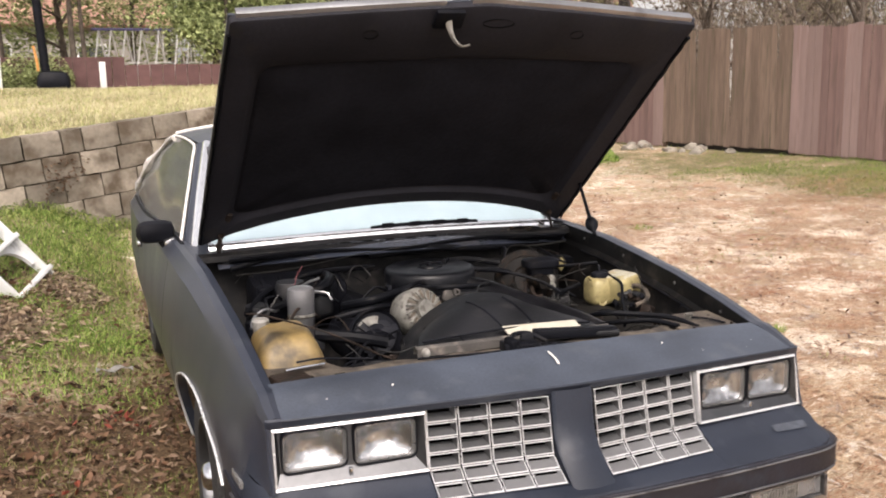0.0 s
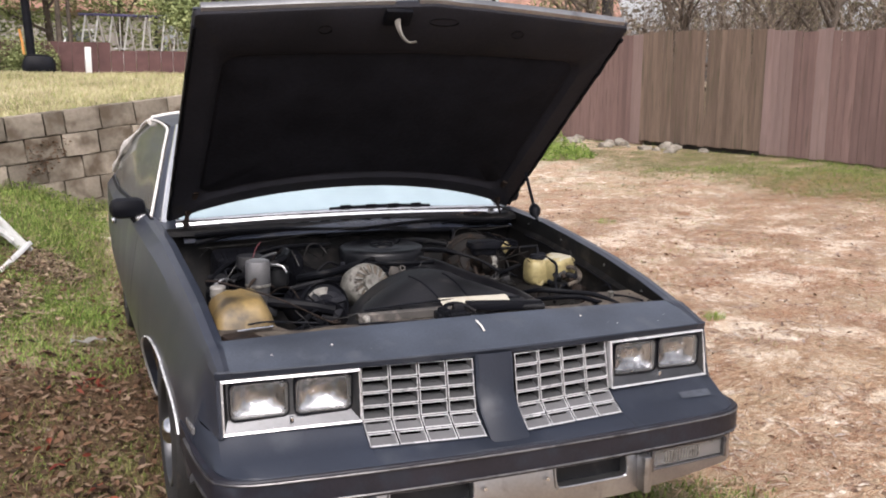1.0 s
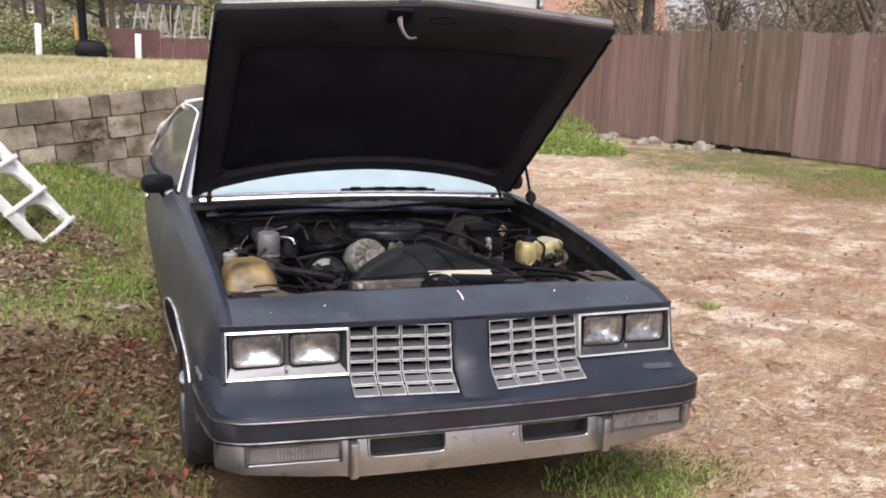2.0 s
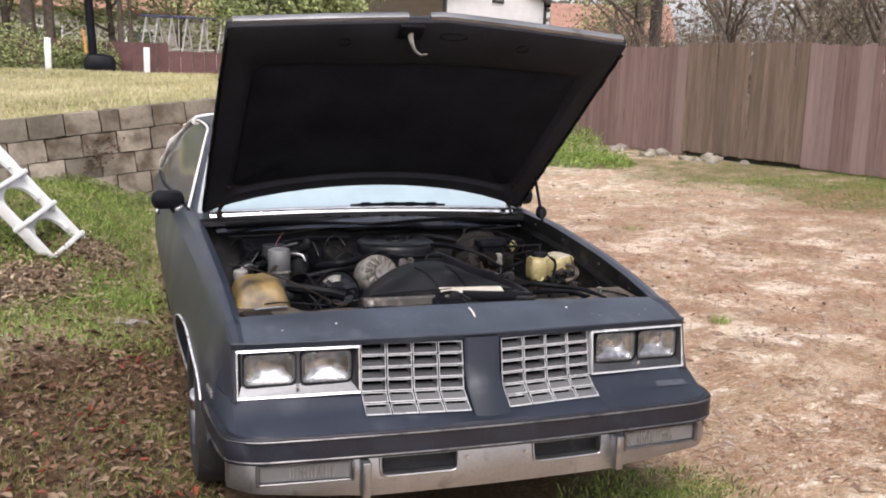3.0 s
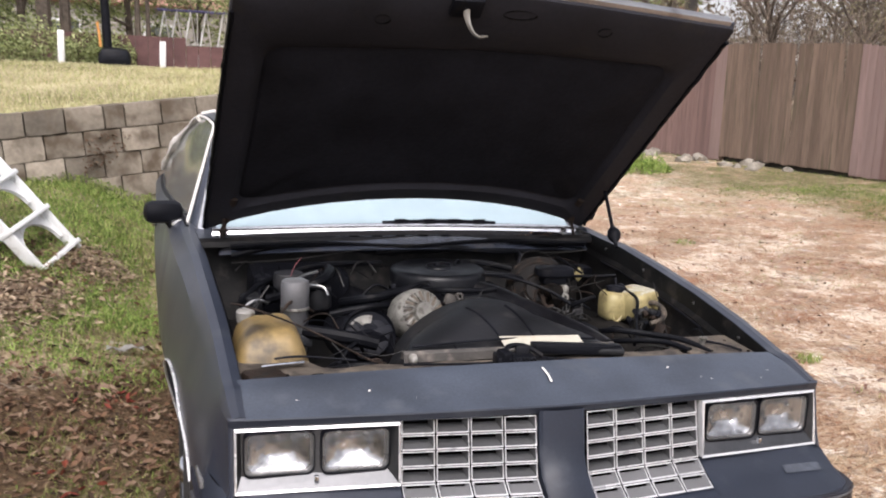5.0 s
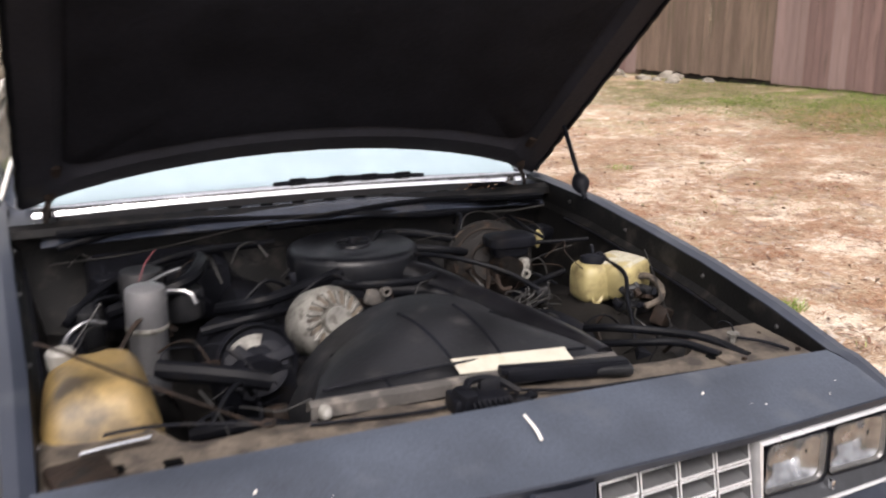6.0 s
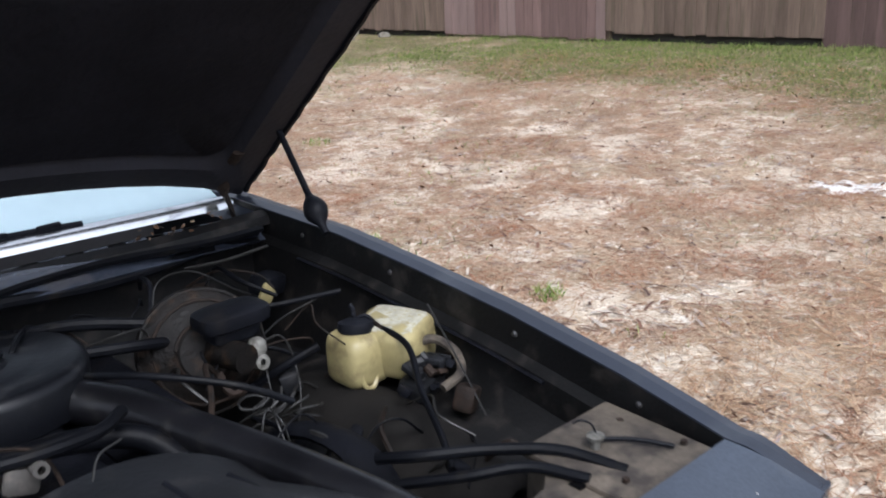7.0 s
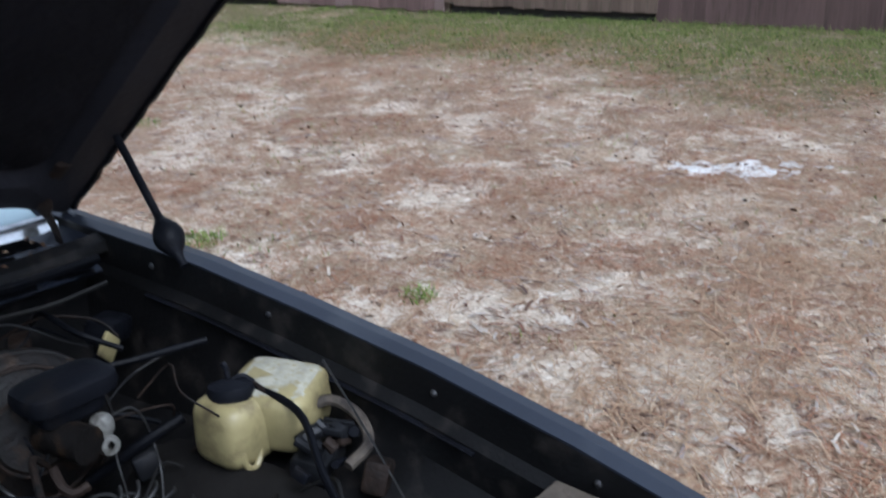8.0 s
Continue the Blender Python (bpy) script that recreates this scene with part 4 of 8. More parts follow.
def corner_path(z, out, y_end):
    """Plan line round the bumper from its middle to the wheel opening."""
    pts = [(x, bumper_y(x) - out, z) for x in [0.06 * i for i in range(14)]]
    pts += [(0.843 + out * 0.6, -0.142, z), (0.862 + out, -0.055, z), (0.876 + out, 0.08, z), (0.884 + out, y_end, z)]
    return pts


def wrap(z0, z1, out, y_end, mat, name, parent, depth=0.05, label=""):
    bm = bmesh.new()
    rows = []
    right = corner_path(0, out, y_end)
    line = [(-x, y, z) for x, y, z in right[::-1]][:-1] + right
    line = smooth_line(line, 2)
    for p in line:
        inn = Vector((p.x * (1 - depth / 1.2), p.y + depth, 0))
        rows.append([(inn.x, inn.y, z1), (p.x, p.y + 0.004, z1), (p.x, p.y, z1 - 0.004), (p.x, p.y, z0 + 0.004), (p.x, p.y + 0.004, z0), (inn.x, inn.y, z0)])
    vs = grid(bm, rows, True)
    bm.faces.new(vs[0][::-1])
    bm.faces.new(vs[-1])
    return part(name, bm, mat, parent, label)


wrap(0.440, 0.524, 0.0, 0.34, MAROON, "bumper_band", bumper, 0.06, "faded dark impact strip")
wrap(0.511, 0.517, 0.006, 0.20, MOULD, "bumper_moulding", bumper, 0.02)
wrap(0.447, 0.453, 0.006, 0.02, MOULD, "bumper_moulding", bumper, 0.02)
bm = bmesh.new()
SLOTS = ((0.128, 0.385, 0.373, 0.434), (0.478, 0.757, 0.375, 0.437))
cols = sorted({round(s * x, 4) for s in (-1, 1) for x in (0.0, 0.06, 0.128, 0.19, 0.26, 0.32, 0.385, 0.43, 0.478, 0.55, 0.62, 0.69, 0.757, 0.78, 0.80, 0.82, 0.84)})
levels = (0.309, 0.3145, 0.345, 0.373, 0.375, 0.405, 0.434, 0.437, 0.444)


def bar_point(x, z, d=0.0):
    if z < 0.372:
        z = lerp(z, 0.372, 0.22 * step(0.40, 0.48, abs(x)) + 0.50 * step(0.45, 0.84, abs(x)))
    return (x, bumper_y(x) + 0.006 + d + curve_at([(0.309, 0.014), (0.3145, 0.002), (0.345, -0.004), (0.375, -0.002), (0.41, 0.003), (0.444, 0.012)], z), z)


verts = {(x, z): bm.verts.new(bar_point(x, z)) for x in cols for z in levels}
for x0, x1 in zip(cols, cols[1:]):
    for z0, z1 in zip(levels, levels[1:]):
        xm, zm = abs((x0 + x1) / 2), (z0 + z1) / 2
        if not any(a < xm < b and c < zm < d for a, b, c, d in SLOTS):
            bm.faces.new((verts[x0, z0], verts[x1, z0], verts[x1, z1], verts[x0, z1]))
for sd in (-1, 1):
    for a, b, c, d in SLOTS:
        xin = [x for x in cols if min(sd * a, sd * b) - 1e-4 <= x <= max(sd * a, sd * b) + 1e-4]
        for z in (c, d):
            grid(bm, [[bar_point(x, z) for x in xin], [bar_point(x, z, 0.045) for x in xin]])
        for x in (sd * a, sd * b):
            grid(bm, [[bar_point(x, c), bar_point(x, d)], [bar_point(x, c, 0.045), bar_point(x, d, 0.045)]])
grid(bm, [[bar_point(x, 0.309) for x in cols], [bar_point(x, 0.309, 0.07) for x in cols]])
part("bumper_bar", bm, ALU, bumper, "dull aluminium bumper bar")
for sd in (-1, 1):
    bm = bmesh.new()
    e = Vector(bar_point(sd * 0.84, 0.38))
    grid(bm, [[(e.x, e.y, z), (e.x + sd * 0.005, e.y + 0.012, z), (e.x + sd * 0.003, e.y + 0.06, z), (e.x - sd * 0.010, e.y + 0.13, z)] for z in [bar_point(0.84, q)[2] for q in levels]])
    part("bumper_end", bm, ALU, bumper)
for sd in (-1, 1):
    bm = bmesh.new()
    band(bm, sd * 0.120, sd * 0.392, 0.366, 0.442, -0.052, 0.03)
    part("bumper_slot", bm, DUSTY, bumper)
    bm = bmesh.new()
    a, b, c, d = SLOTS[0]
    lip = [(a + 0.002, d), (a + 0.002, c + 0.028), (a + 0.008, c + 0.008), (a + 0.03, c + 0.002), (lerp(a, b, 0.5), c + 0.002), (b - 0.03, c + 0.002), (b - 0.008, c + 0.008), (b - 0.002, c + 0.028), (b - 0.002, d)]
    tube(bm, [bar_point(sd * x, z, -0.001) for x, z in lip], 0.0048, 6, 3)
    part("slot_lip", bm, ALU, bumper, "rolled bright edge of the slot")
    for x, s in ((a, 1), (b, -1)):
        bm = bmesh.new()
        fan = [bar_point(sd * x, c, 0.002), bar_point(sd * (x + s * 0.034), c, 0.002), bar_point(sd * (x + s * 0.010), c + 0.009, 0.002), bar_point(sd * x, c + 0.032, 0.002)]
        bm.faces.new([bm.verts.new(p) for p in fan])
        thick(bm, 0.003)
        part("slot_corner", bm, ALU, bumper)
    bm = bmesh.new()
    c = bumper_y(0.435)
    box(bm, (sd * 0.435, c - 0.010, 0.382), (0.030, 0.05, 0.118), (0, 0, 0), 0.008)
    part("bumper_guard", bm, ALU, bumper)
    bm = bmesh.new()
    band(bm, sd * 0.478, sd * 0.755, 0.378, 0.436, -0.012, 0.03)
    lens = part("turn_signal", bm, AMBER_GLASS, bumper, "cloudy clear turn signal lens")
    for i in range(13):
        bm = bmesh.new()
        x = sd * (0.53 + 0.011 * i)
        box(bm, (x, bumper_y(x) + 0.011, 0.407), (0.004, 0.004, 0.036))
        part("lens_rib", bm, CAST, lens)
    bm = bmesh.new()
    for x in (0.472, 0.760):
        box(bm, (sd * x, bumper_y(x) + 0.004, 0.407), (0.010, 0.02, 0.066), bevel=0.003)
    for z in (0.376, 0.439):
        band(bm, sd * 0.470, sd * 0.762, z - 0.003, z + 0.003, -0.002, 0.02)
    part("lens_frame", bm, MOULD, lens)
    bm = bmesh.new()
    lathe(bm, [(0, 0.004), (0.006, 0.003), (0.0065, 0)], 10, pose(sd * 0.10, bumper_y(0.1), 0.415, 90))
    part("bumper_bolt", bm, CHROME, bumper)



def fit_nose_to_view(ob):
    """Scale the nose about a camera position to fit the view; the shift dies out at the front edge of the engine bay.
    """
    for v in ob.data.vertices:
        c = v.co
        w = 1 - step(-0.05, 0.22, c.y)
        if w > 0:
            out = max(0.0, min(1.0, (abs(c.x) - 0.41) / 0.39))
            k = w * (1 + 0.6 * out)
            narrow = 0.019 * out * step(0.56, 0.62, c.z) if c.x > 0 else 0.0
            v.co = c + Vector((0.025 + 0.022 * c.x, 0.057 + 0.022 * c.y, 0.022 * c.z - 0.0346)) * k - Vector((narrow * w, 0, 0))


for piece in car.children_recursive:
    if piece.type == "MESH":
        fit_nose_to_view(piece)

# ---- hood, propped open ----
HOOD_REAR, HOOD_FRONT = Vector((0, 1.555, 0.956)), Vector((0, 0.69, 1.772))
HU = (HOOD_FRONT - HOOD_REAR)
HLEN = HU.length
HU.normalize()
HN = Vector((0, HU.z, -HU.y)).normalized()
if HN.z < 0:
    HN = -HN


def hood_point(x, v, lift=0.0):
    """x across, v from hinge (0) to nose (1), lift above the outer skin (minus: towards the engine)."""
    nose = 0.055 * (1 - min(1, abs(x) / 0.76)) * step(0.7, 1.0, v)
    crown = 0.020 * (1 - (x / 0.78) ** 2) * (0.4 + 0.6 * v)
    tail = 0.205 * max(0.0, 1 - (x / 0.78) ** 2) ** 0.8 * (1 - step(0.0, 0.5, v))
    lift += 0.026
    x *= 1.0 if x > 0 else 1.027
    return HOOD_REAR + Vector((x + 0.013 + 0.071 * v, 0, 0)) + HU * (HLEN * v + nose + tail) + HN * (lift + crown)


def hood_half(v):
    return lerp(0.782, 0.812, v)


hood = new("hood", None)
hood.parent = car
hood.empty_display_size = 0.1
bm = bmesh.new()
N = 24
top, low = [], []
for j in range(13):
    v = j / 12
    h = hood_half(v)
    top.append([hood_point(lerp(-h, h, i / N), v) for i in range(N + 1)])
grid(bm, top)
thick(bm, 0.008)
part("outer_skin", bm, PAINT, hood)
# inner frame: a rim round the edge with rounded openings, and the pad within
bm = bmesh.new()


def frame_ring(inset_x, inset_v, lift, r=0.09, n=7):
    flat = []
    x, v0, v1 = 0.75 - inset_x, inset_v[0], 1 - inset_v[1]
    for q, (sx, sv) in enumerate(((1, 1), (-1, 1), (-1, 0), (1, 0))):
        for s in range(n):
            t = math.pi / 2 * (q + s / (n - 1))
            cx = sx * (x - r)
            cv = (v1 - r / HLEN) if sv else (v0 + r / HLEN)
            flat.append((cx + r * math.cos(t), cv + r / HLEN * math.sin(t)))
    pts = []
    for i, (px, pv) in enumerate(flat):
        qx, qv = flat[(i + 1) % len(flat)]
        parts = 14 if i % n == n - 1 else 1
        for k in range(parts):
            ax, av = lerp(px, qx, k / parts), lerp(pv, qv, k / parts)
            pts.append(hood_point(ax * hood_half(av) / 0.75, av, lift))
    return pts


rings = [frame_ring(0.0, (0.0, 0.0), -0.010, 0.012), frame_ring(0.004, (0.004, 0.004), -0.030, 0.014), frame_ring(0.02, (0.015, 0.012), -0.034, 0.02), frame_ring(0.085, (0.07, 0.155), -0.036, 0.06), frame_ring(0.10, (0.085, 0.17), -0.022, 0.06), frame_ring(0.115, (0.1, 0.185), -0.012, 0.06)]
grid(bm, rings, True)
part("inner_frame", bm, HOOD_IN, hood, "black stamped inner frame")
bm = bmesh.new()
vs = grid(bm, [frame_ring(0.105, (0.09, 0.175), -0.010, 0.06), frame_ring(0.12, (0.105, 0.19), -0.024, 0.06), frame_ring(0.35, (0.35, 0.42), -0.027, 0.05), frame_ring(0.66, (0.46, 0.50), -0.026, 0.008)], True)
bm.faces.new(vs[-1])
part("insulation_pad", bm, PAD, hood, "matt black insulation pad")
# grey weathered moulding on the nose edge, in two lengths
for x0, x1 in ((-0.79, -0.145), (-0.06, 0.79)):
    bm = bmesh.new()
    rows = []
    for i in range(17):
        x = lerp(x0, x1, i / 16)
        e = [hood_point(x, 1.0, l) + HU * d for l, d in ((0.010, -0.012), (0.012, 0.010), (-0.004, 0.014), (-0.016, 0.012), (-0.020, -0.004), (-0.010, -0.012))]
        rows.append(e)
    vs = grid(bm, rows, True)
    bm.faces.new(vs[0][::-1])
    bm.faces.new(vs[-1])
    part("nose_moulding", bm, ALU, hood, "weathered grey edge moulding")
bm = bmesh.new()
pts = [hood_point(-0.135, 0.985, -0.03), hood_point(-0.130, 0.955, -0.055), hood_point(-0.115, 0.935, -0.09), hood_point(-0.093, 0.927, -0.112), hood_point(-0.070, 0.935, -0.12)]
tube(bm, pts, lambda t: 0.013 - 0.007 * t, 8, 5, 0.5)
part("latch_hook", bm, OFFWHITE, hood, "pale curved safety latch hook")
bm = bmesh.new()
c = hood_point(-0.13, 0.965, -0.04)
for v in box(bm, (0, 0, 0), (0.10, 0.07, 0.02), bevel=0.006):
    v.co = Matrix.Translation(c) @ Matrix.Rotation(math.atan2(HU.z, HU.y), 4, "X") @ v.co
part("latch_plate", bm, BAY, hood)
for x, v in ((-0.37, 0.925), (0.36, 0.925), (0.05, 0.945)):
    bm = bmesh.new()
    rot = Matrix.Translation(hood_point(x, v, -0.0345)) @ Matrix.Rotation(math.atan2(HU.z, HU.y), 4, "X")
    sx = 3.2 if x == 0.05 else 1.4
    lathe(bm, [(0, -0.007), (0.016, -0.006), (0.018, 0.004)], 14, rot @ Matrix.Diagonal((sx, 1, 1, 1)))
    part("frame_hole", bm, DARK, hood)
# ragged rubber seal along the edge
for sd in (-1, 1):
    bm = bmesh.new()
    pts = [hood_point(sd * (hood_half(v) - 0.004 + 0.007 * noise.noise(Vector((v * 23, sd, 0)))), v, -0.032 - 0.006 * noise.noise(Vector((v * 31, 3, sd)))) for v in [0.03 + 0.92 * i / 40 for i in range(41)]]
    tube(bm, pts, 0.008, 6, 1)
    part("edge_seal", bm, RUBBER, hood)
for sd in (-1, 1):
    if sd > 0:
        bm = bmesh.new()
        base, topp = Vector((sd * 0.750, 1.135, 0.950)), hood_point(sd * 0.768, 0.225, -0.02)
        line = [base, lerp(base, topp, 0.3), lerp(base, topp, 0.6), topp]
        tube(bm, line, lambda t: 0.0072 + 0.017 * math.exp(-((t - 0.23) / 0.115) ** 4) + 0.003 * math.exp(-((t - 0.23) / 0.05) ** 2), 10, 10)
        part("hood_strut", bm, BLACK, hood, "black hood prop with a bulged lower end")
    bm = bmesh.new()
    pts = [(sd * 0.71, 1.44, 0.87), (sd * 0.722, 1.47, 0.95), hood_point(sd * 0.70, 0.03, -0.03), hood_point(sd * 0.69, 0.14, -0.034)]
    tube(bm, pts, 0.016, 6, 4, 0.4)
    part("hood_hinge", bm, RUST, hood)

# ---- glasshouse ----
def ws_base(x):
    return Vector((x, 1.545 - 0.05 * (1 - (x / 0.75) ** 2), 0.948 + 0.024 * (1 - (x / 0.75) ** 2)))


def ws_point(x, t):
    b = ws_base(x)
    e = Vector((x * 0.83, 2.20 - 0.08 * (1 - (x / 0.75) ** 2), 1.335 + 0.02 * (1 - (x / 0.75) ** 2)))
    p = lerp(b, e, t)
    return p + Vector((0, -0.02, 0.015)) * math.sin(math.pi * t)


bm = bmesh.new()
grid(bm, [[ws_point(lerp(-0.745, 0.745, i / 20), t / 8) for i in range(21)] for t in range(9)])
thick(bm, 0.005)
ws = part("windshield", bm, WINDSHIELD, car, "dusty windshield under the open hood, paled by a painted sky reflection")
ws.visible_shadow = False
bm = bmesh.new()
rows = []
for i in range(21):
    b = ws_base(lerp(-0.755, 0.755, i / 20))
    rows.append([b + Vector((0, dy, dz)) for dy, dz in ((-0.032, -0.004), (-0.027, 0.012), (-0.019, 0.019), (-0.006, 0.022), (0.006, 0.018))])
grid(bm, rows)
thick(bm, 0.002)
part("windshield_trim", bm, PALE_TRIM, car, "bright windshield moulding")
for sd in (-1, 1):
    strip0, strip1 = Vector((sd * 0.812, 1.70, 0.935)), Vector((sd * 0.668, 2.28, 1.328))
    post0, post1 = Vector((sd * 0.834, 1.72, 0.950)), Vector((sd * 0.690, 2.35, 1.312))
    inset = Vector((-sd * 0.032, -0.014, 0.004))
    lines = [(lerp(strip0, strip1, t / 8) + Vector((0, -0.012, 0.008)) * math.sin(math.pi * t / 8), lerp(post0, post1, t / 8)) for t in range(9)]
    bm = bmesh.new()
    grid(bm, [[a, a + inset * 0.5 + Vector((sd * 0.004, -0.008, 0.006)), a + inset, a + inset + Vector((0, 0.03, -0.01)), a + Vector((0, 0.03, -0.01))] for a, b in lines], True)
    part("windshield_side_moulding", bm, PALE_TRIM, car, "wide bright moulding beside the windshield")
    bm = bmesh.new()
    grid(bm, [[a + Vector((0, 0.012, -0.004)), lerp(a, b, 0.5) + Vector((sd * 0.006, 0, 0.004)), b, b + Vector((-sd * 0.03, 0.04, -0.02)), a + Vector((-sd * 0.02, 0.05, -0.02))] for a, b in lines], True)
    part("windshield_pillar", bm, PAINT, car)
    bm = bmesh.new()
    grid(bm, [[(sd * 0.70, y, curve_at(BAY_Z, y) - 0.028), (sd * (bay_x(sd, y) - 0.02), y, curve_at(BAY_Z, y) - 0.016), (sd * (bay_x(sd, y) + 0.002), y, curve_at(BAY_Z, y) - 0.014)] for y in (1.42, 1.5, 1.6, 1.7, 1.82)])
    part("cowl_side", bm, PAINT, car)
# roof
def roof_point(u, y):
    t = (y - 2.18) / 1.37
    hw = curve_at([(2.18, 0.650), (2.35, 0.678), (3.0, 0.724), (3.55, 0.66)], y)
    zc = 1.352 + 0.030 * math.sin(math.pi * min(1, t * 1.1)) - 0.03 * step(3.2, 3.55, y)
    return Vector((hw * u, y - 0.08 * (1 - u * u) * (1 - t), zc - 0.045 * abs(u) ** 4))


bm = bmesh.new()
rows = [[roof_point(-1 + 2 * i / 16, lerp(2.18, 3.55, j / 10)) for i in range(17)] for j in range(11)]
grid(bm, rows)
thick(bm, 0.02)
part("roof", bm, PAINT, car)
bm = bmesh.new()
tube(bm, [roof_point(-1 + 2 * i / 24, 3.02) + Vector((0, 0, 0.004 + 0.004 * noise.noise(Vector((i * 1.3, 0, 2))))) for i in range(25)], 0.010, 6, 2)
part("vinyl_edge", bm, WHITE_TRIM, car, "peeling pale edge of the half vinyl roof")
bm = bmesh.new()
rows = []
for j in range(7):
    t = j / 6
    rows.append([(lerp(0.60, 0.66, t) * u, lerp(3.55, 3.78, t) + 0.05 * (1 - u * u), lerp(1.325, 0.95, t)) for u in [-1 + 2 * i / 10 for i in range(11)]])
grid(bm, rows)
thick(bm, 0.006)
rear = part("rear_window", bm, SIDE_GLASS, car)
# trunk lid, tail and cowl
bm = bmesh.new()
rows = []
for y, z in ((3.76, 0.955), (4.0, 0.955), (4.5, 0.945), (4.9, 0.93), (4.97, 0.90), (4.99, 0.6), (4.97, 0.42)):
    rows.append([(u * 0.80, y - 0.03 * u * u, z - 0.012 * abs(u) ** 3) for u in [-1 + 2 * i / 12 for i in range(13)]])
grid(bm, rows)
thick(bm, 0.006)
part("trunk_lid", bm, PAINT, car)
bm = bmesh.new()
box(bm, (0, 4.99, 0.48), (1.72, 0.09, 0.13), bevel=0.025)
part("rear_bumper", bm, ALU, car)
bm = bmesh.new()
rows = []
for t, dz in ((0, -0.02), (0.35, -0.004), (0.7, -0.012), (1.0, -0.04)):
    rows.append([ws_base(x) + Vector((0, -0.02 - 0.16 * t, dz - 0.012)) for x in [lerp(-0.74, 0.74, i / 20) for i in range(21)]])
grid(bm, rows)
thick(bm, 0.004)
cowl = part("cowl_panel", bm, COWL, car)
for i in range(14):
    x = -0.60 + 1.20 * i / 13
    bm = bmesh.new()
    box(bm, (x, ws_base(x).y - 0.085, ws_base(x).z - 0.016), (0.036, 0.012, 0.003))
    part("cowl_slot", bm, DARK, cowl)
for x0, x1, k in ((-0.10, 0.38, 0),):
    bm = bmesh.new()
    pts = [ws_point(lerp(x0, x1, t), 0.012 + 0.012 * math.sin(3 * t)) + Vector((0, -0.014, 0.016)) for t in (0, 0.25, 0.5, 0.75, 1)]
    tube(bm, pts, 0.009, 6, 4)
    for t in (0.15, 0.4, 0.62, 0.85):
        p = ws_point(lerp(x0, x1, t), 0.015) + Vector((0, -0.02, 0.026))
        box(bm, p, (0.05, 0.012, 0.012), (0, 0, 5), 0.003)
    part("windshield_wiper", bm, BLACK, cowl)
# side windows, doors and pillars
for sd in (-1, 1):
    def belt(y):
        return Vector((sd * (bay_x(sd, y) + 0.012 + 0.03 * step(1.9, 3.0, y)), y, curve_at(BAY_Z, y) + 0.004))

    def rail(y):
        t = (y - 1.72) / (2.35 - 1.72)
        if t < 1:
            return lerp(Vector((sd * 0.836, 1.72, 0.952)), Vector((sd * 0.690, 2.35, 1.312)), max(0, t))
        table = [(2.35, 0.690, 1.312), (2.7, 0.712, 1.328), (3.0, 0.734, 1.316), (3.2, 0.790, 1.235), (3.5, 0.872, 1.080), (3.72, 0.905, 0.965)]
        return Vector((sd * curve_at([(a, b) for a, b, c in table], y), y, curve_at([(a, c) for a, b, c in table], y)))
    bm = bmesh.new()
    rows = []
    for i in range(25):
        y = lerp(1.74, 3.62, i / 24)
        b, r = belt(y), rail(y)
        rows.append([lerp(b, r, k / 5) + Vector((sd * 0.004 * math.sin(math.pi * k / 5), 0, 0)) for k in range(6)])
    grid(bm, rows)
    thick(bm, 0.005)
    g = part("side_window", bm, SIDE_GLASS, car, "dark grey side window")
    bm = bmesh.new()
    pts = [rail(y) + Vector((sd * 0.006, 0, 0.004)) for y in (1.70, 1.9, 2.1, 2.25, 2.33, 2.45, 2.7, 3.0, 3.15, 3.3, 3.45, 3.6, 3.72)]
    tube(bm, pts, 0.0065, 8, 4)
    part("window_frame", bm, WHITE_TRIM, car, "pale window frame with flaking white edge")
    bm = bmesh.new()
    line = [rail(y) + Vector((sd * (0.008 + 0.006 * noise.noise(Vector((y * 9, sd, 0)))), 0, 0.005 + 0.008 * noise.noise(Vector((y * 7, 3, sd))))) for y in [2.9 + 0.04 * i for i in range(21)]]
    tube(bm, line, lambda t: 0.008 + 0.026 * math.exp(-((t - 0.58) / 0.10) ** 2) + 0.016 * math.exp(-((t - 0.90) / 0.06) ** 2) + 0.012 * math.exp(-(t / 0.03) ** 2), 8, 1)
    part("peeling_vinyl", bm, WHITE_TRIM, car, "peeling white vinyl at the rear pillar")
    bm = bmesh.new()
    box(bm, (sd * 0.725, 2.75, 1.12), (0.02, 0.05, 0.36), (0, sd * -16, 0), 0.008)
    part("door_pillar", bm, BLACK, car)
    bm = bmesh.new()
    tube(bm, [belt(y) + Vector((sd * 0.012, 0, -0.002)) for y in (1.62, 1.9, 2.3, 2.8, 3.2, 3.7)], 0.008, 6, 4)
    part("belt_moulding", bm, BLACK, car)
    for y in (1.56, 2.86):
        bm = bmesh.new()
        rows = [[(sd * (flank_x(y, z, sd) + 0.0015), y + d, z) for d in (-0.003, 0.003)] for z in [0.26 + 0.05 * i for i in range(14)]]
        grid(bm, rows)
        part("door_gap", bm, DARK, car)
    # mirror on a bright stalk
    bm = bmesh.new()
    box(bm, (sd * 0.93, 1.86, 0.985), (0.155, 0.085, 0.092), (0, 0, sd * -8), 0.034)
    mirror = part("door_mirror", bm, BLACK, car, "black door mirror on a bright foot")
    bm = bmesh.new()
    tube(bm, [(sd * 0.905, 1.86, 0.95), (sd * 0.885, 1.855, 0.925), (sd * 0.86, 1.85, 0.905)], 0.022, 8, 4)
    part("mirror_stalk", bm, BLACK, mirror)
    bm = bmesh.new()
